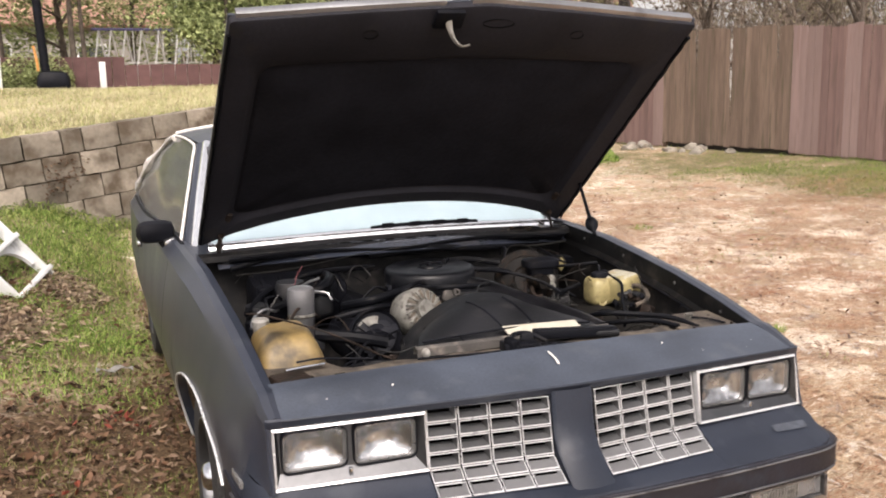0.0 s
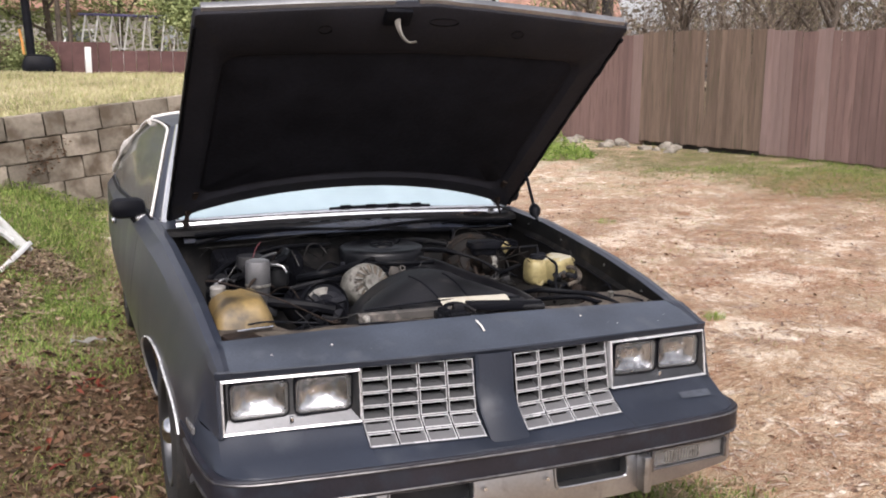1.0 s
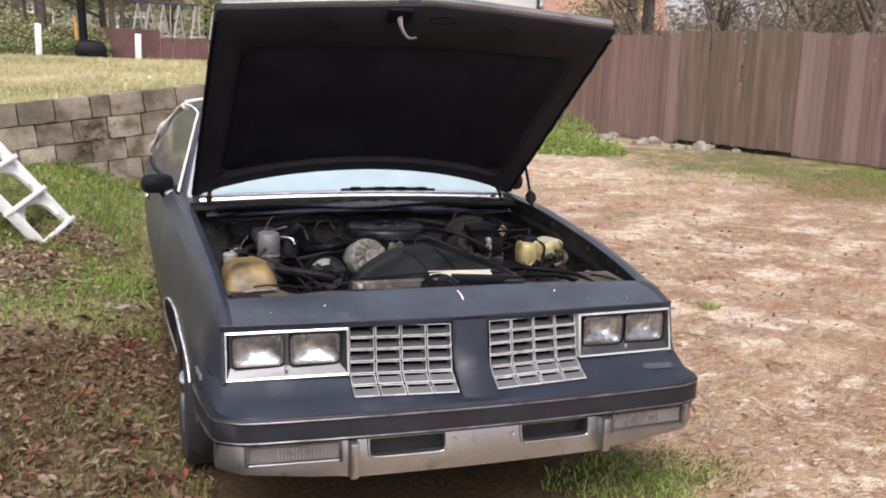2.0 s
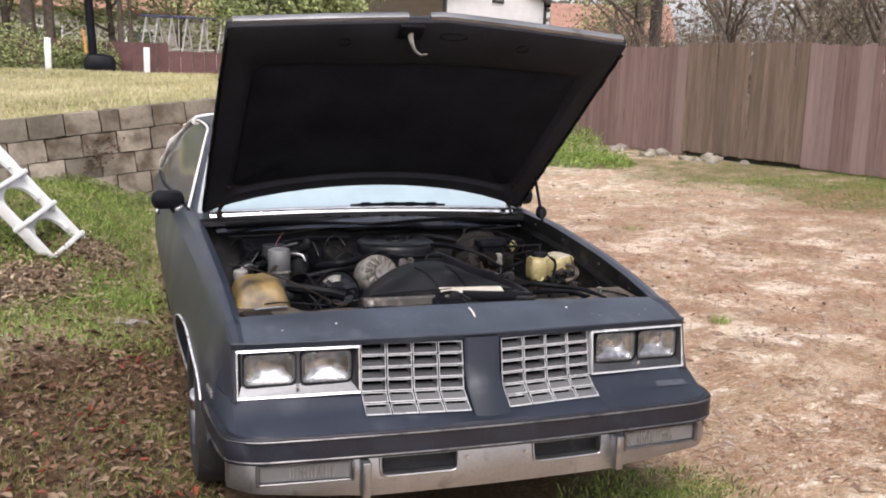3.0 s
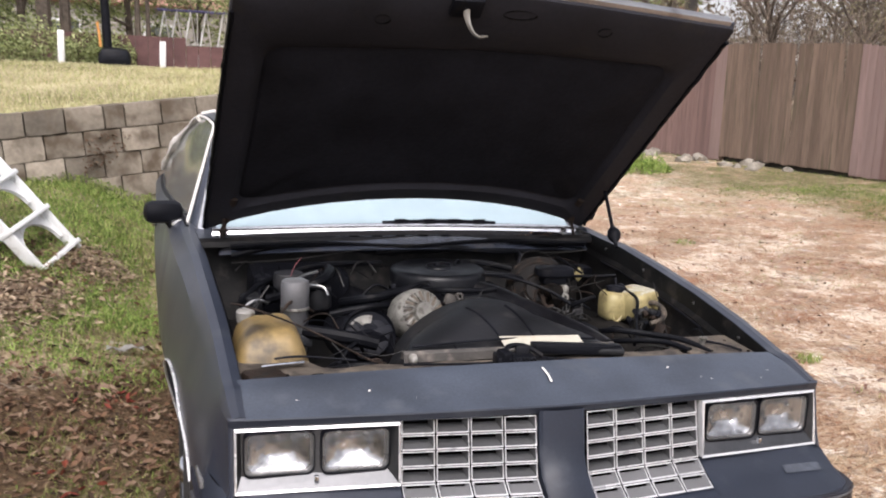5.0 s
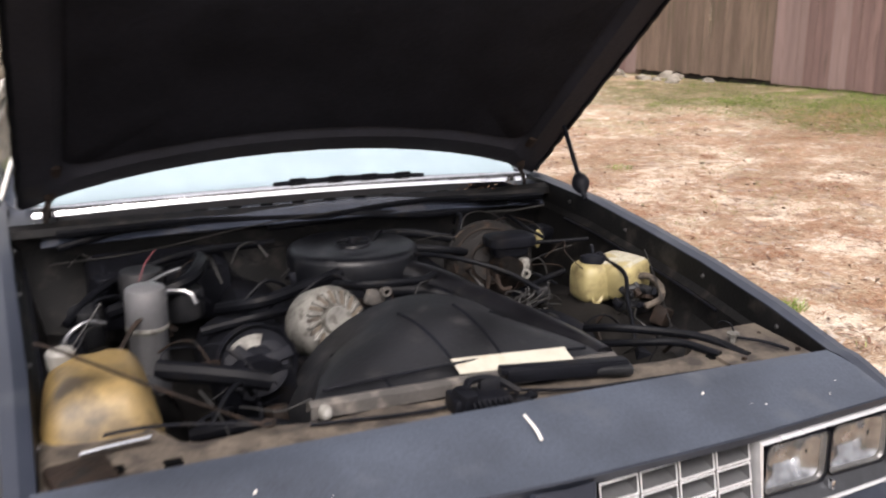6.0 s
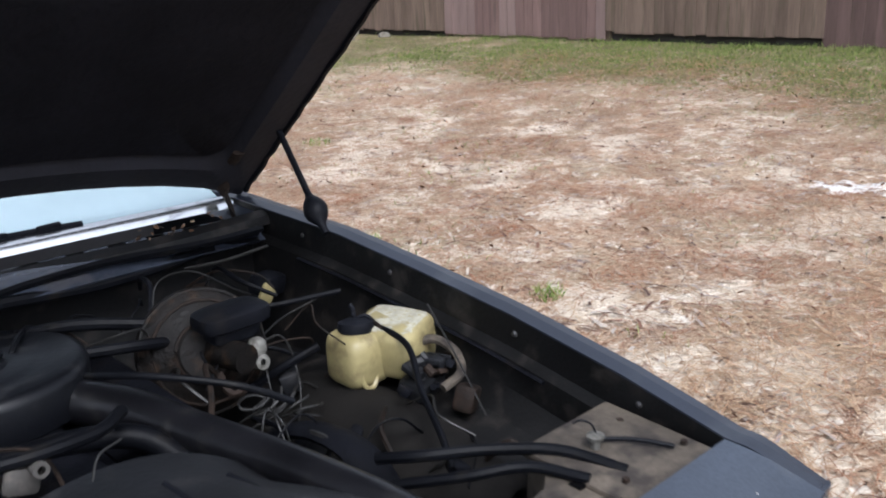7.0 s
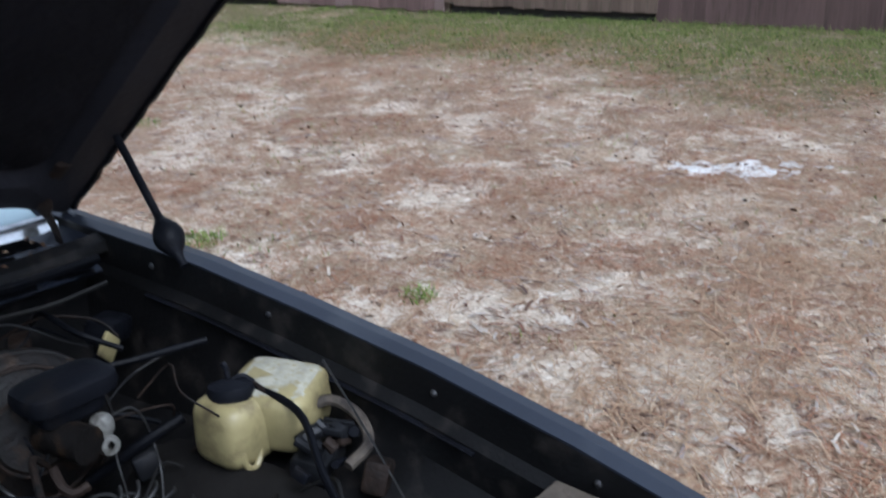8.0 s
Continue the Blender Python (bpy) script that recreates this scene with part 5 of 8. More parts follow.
    box(bm, (sd * 0.872, 1.88, 0.935), (0.05, 0.15, 0.05), (0, sd * 20, 0), 0.012)
    part("mirror_foot", bm, ALU, mirror)
    bm = bmesh.new()
    box(bm, (sd * 0.927, 1.905, 0.985), (0.12, 0.006, 0.066), (0, 0, sd * -8), 0.002)
    part("mirror_glass", bm, CHROME, mirror)
    bm = bmesh.new()
    box(bm, (sd * (flank_x(2.7, 0.82, sd) + 0.012), 2.68, 0.82), (0.022, 0.16, 0.03), bevel=0.006)
    part("door_handle", bm, CHROME, car)
    bm = bmesh.new()
    box(bm, (sd * (flank_x(0.20, 0.555, sd) - 0.001), 0.20, 0.555), (0.010, 0.10, 0.022), (0, 0, sd * -4), 0.003)
    part("side_marker", bm, AMBER_GLASS, car)
# dark cabin
bm = bmesh.new()
box(bm, (0, 2.0, 0.86), (1.40, 0.35, 0.20), bevel=0.03)
part("dashboard", bm, SEAT, car)
for x in (-0.35, 0.35):
    bm = bmesh.new()
    box(bm, (x, 2.55, 0.52), (0.56, 0.55, 0.18), bevel=0.05)
    box(bm, (x, 2.86, 0.80), (0.54, 0.16, 0.62), (-14, 0, 0), 0.06)
    part("front_seat", bm, SEAT, car)
bm = bmesh.new()
tube(bm, [(0.36 + 0.19 * math.cos(t), 2.26 + 0.06 * math.sin(t), 0.98 + 0.17 * math.sin(t)) for t in [2 * math.pi * i / 16 for i in range(17)]], 0.014, 6, 1)
part("steering_wheel", bm, BLACK, car)
bm = bmesh.new()
box(bm, (0, 2.4, 0.33), (1.55, 1.9, 0.06))
part("cabin_floor", bm, SEAT, car)


# ---- engine bay ----
def inner_fender(sd):
    bm = bmesh.new()
    rows = []
    for i in range(26):
        y = lerp(0.20, 1.60, i / 25)
        top, bx = curve_at(BAY_Z, y), bay_x(sd, y)
        a = math.exp(-((y - 0.80) / 0.33) ** 2)
        rows.append([(sd * (bx - 0.002), y, top - 0.002), (sd * (bx - 0.006), y, top - 0.06), (sd * (bx - 0.020), y, top - 0.075), (sd * (bx - 0.024), y, top - 0.13), (sd * (bx - 0.06), y, 0.66 + 0.06 * a), (sd * 0.63, y, 0.635 + 0.075 * a),
                     (sd * 0.54, y, 0.60 + 0.09 * a), (sd * 0.47, y, 0.50 + 0.08 * a), (sd * 0.44, y, 0.36)])
    grid(bm, rows)
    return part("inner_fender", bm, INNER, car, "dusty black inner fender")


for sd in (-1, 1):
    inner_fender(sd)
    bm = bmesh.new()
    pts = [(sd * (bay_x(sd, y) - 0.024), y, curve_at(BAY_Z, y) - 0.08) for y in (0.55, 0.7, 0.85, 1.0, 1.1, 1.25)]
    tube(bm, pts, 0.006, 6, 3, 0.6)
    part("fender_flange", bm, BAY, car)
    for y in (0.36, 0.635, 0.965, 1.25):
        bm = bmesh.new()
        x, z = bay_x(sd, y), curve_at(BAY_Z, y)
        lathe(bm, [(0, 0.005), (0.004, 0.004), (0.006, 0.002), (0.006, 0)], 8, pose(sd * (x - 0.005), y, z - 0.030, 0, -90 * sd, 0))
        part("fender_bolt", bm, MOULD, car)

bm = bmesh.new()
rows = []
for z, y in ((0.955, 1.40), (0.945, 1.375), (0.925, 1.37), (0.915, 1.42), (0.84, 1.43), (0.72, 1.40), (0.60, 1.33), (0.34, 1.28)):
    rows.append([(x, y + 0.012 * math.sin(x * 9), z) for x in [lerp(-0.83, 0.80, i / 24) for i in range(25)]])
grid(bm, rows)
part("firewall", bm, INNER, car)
for zz, yy in ((0.925, 1.36), (0.935, 1.335), (0.905, 1.375)):
    bm = bmesh.new()
    tube(bm, [(lerp(-0.70, 0.72, i / 8), yy + 0.015 * math.sin(i * 2.1 + zz * 50), zz + 0.008 * math.sin(i * 1.3)) for i in range(9)], 0.009, 6, 3)
    part("cowl_seal", bm, RUBBER, car)

# radiator support: a dusty pressed-steel shelf
bm = bmesh.new()
xs = [lerp(-0.762, 0.768, i / 48) for i in range(49)]
rows = []
for y, dz in ((0.185, -0.012), (0.205, -0.004), (0.25, 0.0), (0.29, 0.004), (0.325, 0.004), (0.335, -0.02), (0.34, -0.10), (0.34, -0.40)):
    rows.append([(x, y + (0.10 * step(0.52, 0.60, abs(x)) if y > 0.28 else 0) + 0.006 * noise.noise(Vector((x * 14, y * 9, 2))), 0.778 + dz + 0.006 * noise.noise(Vector((x * 9, y * 9, 0)))) for x in xs])
grid(bm, rows)
support = part("radiator_support", bm, TAN, car, "dusty tan pressed-steel radiator support")
for x, y, sx in ((-0.20, 0.225, 0.07), (-0.02, 0.222, 0.05), (0.18, 0.225, 0.035), (0.42, 0.235, 0.028), (0.47, 0.225, 0.035), (-0.42, 0.23, 0.05), (-0.66, 0.27, 0.05), (0.56, 0.30, 0.03), (-0.56, 0.26, 0.03), (0.30, 0.24, 0.02)):
    bm = bmesh.new()
    box(bm, (x, y, 0.7835), (sx, 0.022, 0.004), (0, 0, 4), 0.001)
    part("support_hole", bm, DARK, support)
bm = bmesh.new()
tube(bm, [(-0.32, 0.30, 0.788), (-0.1, 0.27, 0.79), (0.05, 0.285, 0.795), (0.2, 0.25, 0.79), (0.4, 0.235, 0.79), (0.56, 0.228, 0.788)], 0.0035, 5, 6)
part("support_cable", bm, BLACK, support)
bm = bmesh.new()
box(bm, (0.665, 0.315, 0.784), (0.21, 0.20, 0.014), (3, 0, 0), 0.005)
part("battery_tray_plate", bm, TAN, support)
for x, y in ((0.735, 0.36), (0.60, 0.25), (0.745, 0.25)):
    bm = bmesh.new()
    lathe(bm, [(0, 0.005), (0.005, 0.005), (0.006, 0.0)], 6, pose(x, y, 0.79))
    part("support_bolt", bm, RUST, support)
bm = bmesh.new()
lathe(bm, [(0.007, -0.010), (0.007, 0.012), (0.013, 0.014), (0.014, 0.019), (0.008, 0.022), (0, 0.023)], 14, pose(0.64, 0.335, 0.795))
screw = part("hood_bumper_screw", bm, CAST, support, "screw with a worn pale cap")
bm = bmesh.new()
tube(bm, [(0.642, 0.335, 0.815), (0.636, 0.34, 0.832), (0.626, 0.352, 0.838), (0.62, 0.362, 0.832)], 0.0018, 6, 4)
part("clip", bm, BLACK, screw)
bm = bmesh.new()
tube(bm, [(0.655, 0.34, 0.80), (0.69, 0.30, 0.80), (0.72, 0.25, 0.795)], 0.004, 6, 4)
part("ground_cable", bm, BLACK, support)

# fan shroud: rectangular in front, round behind
SHX, SHR = 0.035, 0.335
bm = bmesh.new()
rows = []
for t in [i / 10 for i in range(11)]:
    row = []
    for k in range(33):
        a = math.pi * k / 32
        ring = Vector((SHX - SHR * math.cos(a), 0.615, 0.535 + SHR * math.sin(a)))
        s = -math.cos(a)
        square = Vector((SHX + 0.33 * max(-1, min(1, s * 1.5)), 0.365, 0.792 if abs(s) < 0.72 else lerp(0.792, 0.50, (abs(s) - 0.72) / 0.28)))
        p = lerp(square, ring, t ** 0.85)
        p.z += 0.016 * math.sin(math.pi * t) * math.sin(a)
        row.append(p)
    rows.append(row)
front = [Vector((p.x, 0.338, p.z - 0.006)) for p in rows[0]]
rows.insert(0, front)
rows.append([Vector((p.x, 0.70, p.z)) for p in rows[-1]])
grid(bm, rows)
thick(bm, 0.004)
shroud = part("fan_shroud", bm, DUSTY, car, "dusty black ribbed fan shroud")
for x0, x1 in ((-0.21, -0.155), (-0.06, -0.005), (0.07, 0.10), (0.16, 0.22)):
    bm = bmesh.new()
    pts = []
    for t in (0.02, 0.25, 0.5, 0.75, 0.97):
        x = lerp(x0, x1, 1 - t) + 0.02
        s = (x - SHX) / SHR
        ringz = 0.535 + SHR * math.sqrt(max(0, 1 - s * s))
        pts.append((x, lerp(0.365, 0.615, t ** 0.85), lerp(0.792, ringz, t ** 0.85) + 0.016 * math.sin(math.pi * t) + 0.001))
    tube(bm, pts, 0.0042, 6, 3)
    part("shroud_rib", bm, BLACK, shroud)
bm = bmesh.new()
tube(bm, [(-0.27, 0.395, 0.808), (-0.1, 0.392, 0.818), (0.1, 0.392, 0.82), (0.3, 0.392, 0.81)], 0.004, 6, 5)
part("shroud_step", bm, BLACK, shroud)
bm = bmesh.new()
rows = [[(lerp(-0.002, 0.232, i / 8), lerp(0.392, 0.350, i / 8) + d, 0.820 + 0.006 * i / 8 + 0.32 * d) for i in range(9)] for d in (-0.030, -0.008, 0.016)]
grid(bm, rows)
thick(bm, 0.002)
label = part("paper_label", bm, PAPER, shroud, "cream emission label")
bm = bmesh.new()
rows = []
for x in [lerp(-0.31, 0.34, i / 12) for i in range(13)]:
    rows.append([(x, 0.328, 0.783), (x, 0.330, 0.806), (x, 0.345, 0.812), (x, 0.362, 0.806), (x, 0.364, 0.783)])
grid(bm, rows)
part("shroud_lip", bm, DUST_LIP, shroud)
bm = bmesh.new()
box(bm, (0.20, 0.310, 0.815), (0.27, 0.026, 0.016), (0, 2, -7), 0.003)
box(bm, (0.205, 0.297, 0.806), (0.26, 0.008, 0.026), (0, 2, -7), 0.002)
part("radiator_bracket", bm, BLACK, shroud)
bm = bmesh.new()
box(bm, (0.30, 0.30, 0.80), (0.09, 0.05, 0.02), (0, 0, -18), 0.006)
part("bracket_foot", bm, DUSTY, shroud)
# hood latch on the support
bm = bmesh.new()
box(bm, (-0.015, 0.250, 0.802), (0.11, 0.065, 0.034), (0, 0, -6), 0.006)
box(bm, (0.045, 0.232, 0.797), (0.07, 0.040, 0.020), (0, 6, -22), 0.004)
box(bm, (-0.05, 0.235, 0.815), (0.028, 0.045, 0.040), (8, 0, 12), 0.005)
box(bm, (0.012, 0.262, 0.822), (0.040, 0.026, 0.034), (-10, 0, -14), 0.005)
box(bm, (0.085, 0.236, 0.800), (0.030, 0.018, 0.012), (0, 0, 25), 0.003)
tube(bm, [(-0.045 + 0.0105 * i / 4, 0.216 + 0.011 * math.cos(i * math.pi / 2), 0.806 + 0.011 * math.sin(i * math.pi / 2)) for i in range(33)], 0.0026, 5, 2)
tube(bm, [(-0.05, 0.23, 0.82), (-0.03, 0.26, 0.838), (0.02, 0.26, 0.836), (0.06, 0.23, 0.815)], 0.008, 6, 5)
part("hood_latch", bm, BLACK, car, "black hood latch with a dirty spring")

# alternator
bm = bmesh.new()
m = pose(-0.148, 0.80, 0.793, 68, 0, 10) @ Matrix.Scale(1.06, 4)
lathe(bm, [(0, 0.075), (0.03, 0.075), (0.034, 0.06), (0.058, 0.06), (0.075, 0.045), (0.080, 0.03), (0.080, -0.03), (0.074, -0.05), (0.0, -0.055)], 28, m)
alt = part("alternator", bm, CAST, car, "dull cast-aluminium alternator with cooling fins")
for i in range(14):
    bm = bmesh.new()
    t = 2 * math.pi * i / 14
    for v in box(bm, (0.050 * math.cos(t), 0.050 * math.sin(t), 0.058), (0.034, 0.007, 0.016), (0, 0, math.degrees(t) + 18), 0.002):
        v.co = m @ v.co
    part("cooling_fin", bm, CAST, alt)
for i in range(14):
    bm = bmesh.new()
    t = 2 * math.pi * (i + 0.5) / 14
    for v in box(bm, (0.052 * math.cos(t), 0.052 * math.sin(t), 0.0595), (0.030, 0.008, 0.003), (0, 0, math.degrees(t) + 18)):
        v.co = m @ v.co
    part("vent_slot", bm, TAN, alt)
bm = bmesh.new()
box(bm, (-0.025, 0.80, 0.842), (0.052, 0.022, 0.042), (0, 20, 10), 0.009)
lathe(bm, [(0.006, 0.016), (0.012, 0.016), (0.012, -0.016), (0.006, -0.016)], 12, pose(-0.005, 0.79, 0.858, 85))
part("alternator_bracket", bm, DUST_LIP, alt)

# air cleaner and its duct
bm = bmesh.new()
lathe(bm, [(0.165, -0.075), (0.175, -0.07), (0.178, -0.01), (0.172, 0.002), (0.160, 0.008), (0.105, 0.002), (0.095, 0.006), (0.05, 0.006), (0.045, 0.012), (0.0, 0.012)], 40, pose(0.035, 1.16, 0.872))
air = part("air_cleaner", bm, LID, car, "round black air cleaner lid")
bm = bmesh.new()
lathe(bm, [(0, 0.016), (0.014, 0.016), (0.016, 0.010), (0.016, 0.0)], 12, pose(0.035, 1.16, 0.883))
tube(bm, [(-0.01, 1.16, 0.890), (0.035, 1.155, 0.894), (0.08, 1.16, 0.890)], 0.006, 6, 4)
part("wing_nut", bm, BAY, air)
bm = bmesh.new()
tube(bm, [(0.12, 1.07, 0.82), (0.20, 0.96, 0.808), (0.247, 0.83, 0.796), (0.295, 0.66, 0.788), (0.33, 0.50, 0.782), (0.35, 0.40, 0.772)], lambda t: 0.038 - 0.007 * t, 14, 7)
part("air_intake_duct", bm, DUCT, car, "long dusty black intake duct")
bm = bmesh.new()
tube(bm, [(0.0, 0.95, 0.80), (0.10, 0.90, 0.815), (0.18, 0.86, 0.80), (0.22, 0.80, 0.76)], 0.020, 10, 6)
part("radiator_hose", bm, RUBBER, car)

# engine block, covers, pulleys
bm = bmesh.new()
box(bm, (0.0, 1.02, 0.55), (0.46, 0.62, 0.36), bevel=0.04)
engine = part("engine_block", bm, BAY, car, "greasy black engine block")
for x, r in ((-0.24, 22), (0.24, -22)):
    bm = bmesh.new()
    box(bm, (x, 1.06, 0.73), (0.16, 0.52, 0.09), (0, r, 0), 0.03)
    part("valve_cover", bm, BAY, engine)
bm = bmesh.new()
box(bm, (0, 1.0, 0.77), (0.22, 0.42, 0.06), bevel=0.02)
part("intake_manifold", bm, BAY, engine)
for x, y, z, r in ((-0.33, 0.70, 0.76, 0.085), (0.02, 0.76, 0.60, 0.09), (-0.16, 0.72, 0.55, 0.08), (0.24, 0.74, 0.62, 0.075)):
    bm = bmesh.new()
    lathe(bm, [(0, 0.022), (r * 0.45, 0.022), (r * 0.5, 0.01), (r * 0.9, 0.01), (r, 0.024), (r, 0.016), (r * 0.88, 0.0), (r, -0.016), (r, -0.024), (0, -0.024)], 26, pose(x, y, z, 78, 0, 0))
    part("pulley", bm, BLACK, engine)
bm = bmesh.new()
m = pose(-0.335, 0.675, 0.765, 55, 0, -6)
lathe(bm, [(0.03, 0.0), (0.055, 0.003), (0.068, 0.0), (0.070, -0.012)], 24, m)
part("compressor_face", bm, BLACK, engine)
bm = bmesh.new()
rows = [[m @ Vector((r * math.cos(t), r * math.sin(t), 0.006 + 0.004 * (r > 0.05))) for t in [math.radians(a) for a in range(75, 146, 10)]] for r in (0.036, 0.050, 0.066)]
grid(bm, rows)
thick(bm, 0.002)
part("clutch_plate", bm, CAST, engine)
for a in (0.3, 2.4, 4.4):
    bm = bmesh.new()
    for v in box(bm, (0.045 * math.cos(a), 0.045 * math.sin(a), 0.004), (0.07, 0.026, 0.012), (0, 0, math.degrees(a)), 0.003):
        v.co = m @ v.co
    part("clutch_spoke", bm, BLACK, engine)
bm = bmesh.new()
tube(bm, [(-0.335, 0.66, 0.70), (-0.34, 0.80, 0.71), (-0.34, 0.98, 0.70)], 0.085, 16, 3)
part("compressor_body", bm, BAY, engine)

# silver canister
bm = bmesh.new()
m = pose(-0.532, 0.885, 0.757)
lathe(bm, [(0.040, -0.10), (0.043, -0.09), (0.043, 0.05), (0.046, 0.055), (0.046, 0.125), (0.043, 0.143), (0.034, 0.148), (0, 0.149)], 28, m)
can = part("silver_canister", bm, DRYER, car, "bare aluminium dryer canister")
bm = bmesh.new()
lathe(bm, [(0.0445, 0.046), (0.0475, 0.05), (0.0475, 0.058), (0.0445, 0.062)], 28, m)
part("canister_band", bm, CAST, can)
for pts in ([(-0.53, 0.90, 0.865), (-0.50, 0.92, 0.875), (-0.46, 0.93, 0.872), (-0.43, 0.92, 0.865), (-0.42, 0.90, 0.845)], [(-0.53, 0.94, 0.89), (-0.48, 0.98, 0.90), (-0.44, 1.0, 0.905)], [(-0.62, 0.88, 0.83), (-0.66, 0.86, 0.845), (-0.70, 0.84, 0.825), (-0.715, 0.80, 0.80)]):
    bm = bmesh.new()
    tube(bm, pts, 0.005, 8, 5)
    part("metal_pipe", bm, ALU, can)
bm = bmesh.new()
tube(bm, [(-0.54, 0.95, 0.89), (-0.52, 0.99, 0.925), (-0.49, 1.04, 0.945)], 0.002, 6, 4)
part("red_wire", bm, material("faded_red_wire", (0.12, 0.035, 0.04), 0.6), can)
bm = bmesh.new()
lathe(bm, [(0, 0.02), (0.05, 0.018), (0.055, 0.0), (0.05, -0.06)], 18, pose(-0.52, 1.12, 0.86))
part("blower_cover", bm, DUSTY, car)
bm = bmesh.new()
box(bm, (-0.46, 1.30, 0.78), (0.36, 0.20, 0.16), (6, 0, 0), 0.03)
heater = part("heater_box", bm, BAY, car)
for x in (-0.60, -0.53, -0.46, -0.39, -0.32):
    bm = bmesh.new()
    box(bm, (x, 1.245, 0.815), (0.014, 0.10, 0.10), (10, 0, 0), 0.004)
    part("heater_rib", bm, BAY, heater)
for x, y, z, r, h in ((-0.655, 1.06, 0.80, 0.040, 0.075), (-0.435, 1.04, 0.83, 0.050, 0.060), (-0.60, 1.20, 0.84, 0.030, 0.05), (-0.69, 0.92, 0.78, 0.028, 0.06)):
    bm = bmesh.new()
    lathe(bm, [(r * 0.9, -h), (r, -h * 0.9), (r, h * 0.1), (r * 0.92, h * 0.22), (r * 0.3, h * 0.26), (0, h * 0.26)], 20, pose(x, y, z, 4, -3, 0))
    part("vacuum_canister", bm, DUSTY if r > 0.035 else BLACK, car)

# big yellowed reservoir
def blob(bm, c, s, seg=20, rings=12, power=0.45, bumps=0.0):
    rows = []
    for i in range(rings + 1):
        v = math.pi * (i / rings - 0.5)
        row = []
        for j in range(seg):
            u = 2 * math.pi * j / seg

            def se(w):
                return math.copysign(abs(w) ** power, w)
            x, y, z = se(math.cos(v)) * se(math.cos(u)), se(math.cos(v)) * se(math.sin(u)), se(math.sin(v))
            f = 1 + bumps * noise.noise(Vector((x * 1.7, y * 1.7, z * 1.7 + c[0] * 9)))
            row.append((c[0] + s[0] / 2 * x * f, c[1] + s[1] / 2 * y * f, c[2] + s[2] / 2 * z * f))
        rows.append(row)
    grid(bm, rows, True)
    bmesh.ops.remove_doubles(bm, verts=bm.verts, dist=0.0004)


bm = bmesh.new()
blob(bm, (-0.660, 0.50, 0.745), (0.225, 0.25, 0.235), 28, 16, 0.45, 0.07)
for v in bm.verts:
    t = step(0.72, 0.88, v.co.z)
    v.co.x = -0.655 + (v.co.x + 0.655) * (1 - 0.28 * t)
    v.co.y += 0.05 * t
res = part("coolant_reservoir", bm, YELLOWED, car, "big yellow-stained plastic reservoir")
bm = bmesh.new()
lathe(bm, [(0.022, -0.02), (0.026, 0.0), (0.027, 0.02), (0.022, 0.026), (0, 0.028)], 16, pose(-0.715, 0.62, 0.850))
part("reservoir_cap", bm, OFFWHITE, res)
bm = bmesh.new()
tube(bm, [(-0.757, 0.6, 0.901), (-0.715, 0.52, 0.908), (-0.576, 0.345, 0.886), (-0.434, 0.315, 0.814), (-0.405, 0.305, 0.802)], 0.0030, 6, 5)
tube(bm, [(-0.393 + 0.013 * math.cos(t), 0.305 + 0.013 * math.sin(t), 0.802) for t in [2 * math.pi * i / 8 for i in range(9)]], 0.003, 6, 1)
part("prop_rod", bm, RUST, car, "thin dark rod with a looped end")
bm = bmesh.new()
tube(bm, [(-0.70, 0.335, 0.79), (-0.65, 0.342, 0.792), (-0.585, 0.352, 0.792)], 0.009, 8, 4, 0.6)
part("bright_strip", bm, CHROME, car)
bm = bmesh.new()
tube(bm, [(-0.66, 0.372, 0.800), (-0.60, 0.364, 0.806), (-0.53, 0.372, 0.796), (-0.44, 0.352, 0.790)], 0.0032, 8, 4)
part("wiring_loom", bm, BLACK, car)
bm = bmesh.new()
box(bm, (-0.70, 0.26, 0.785), (0.10, 0.09, 0.03), (0, 0, 12), 0.01)
part("horn_bracket", bm, RUST, car)
bm = bmesh.new()
blob(bm, (-0.285, 0.335, 0.795), (0.026, 0.06, 0.026), 14, 8, 0.8)
part("hose_plug", bm, OFFWHITE, car)

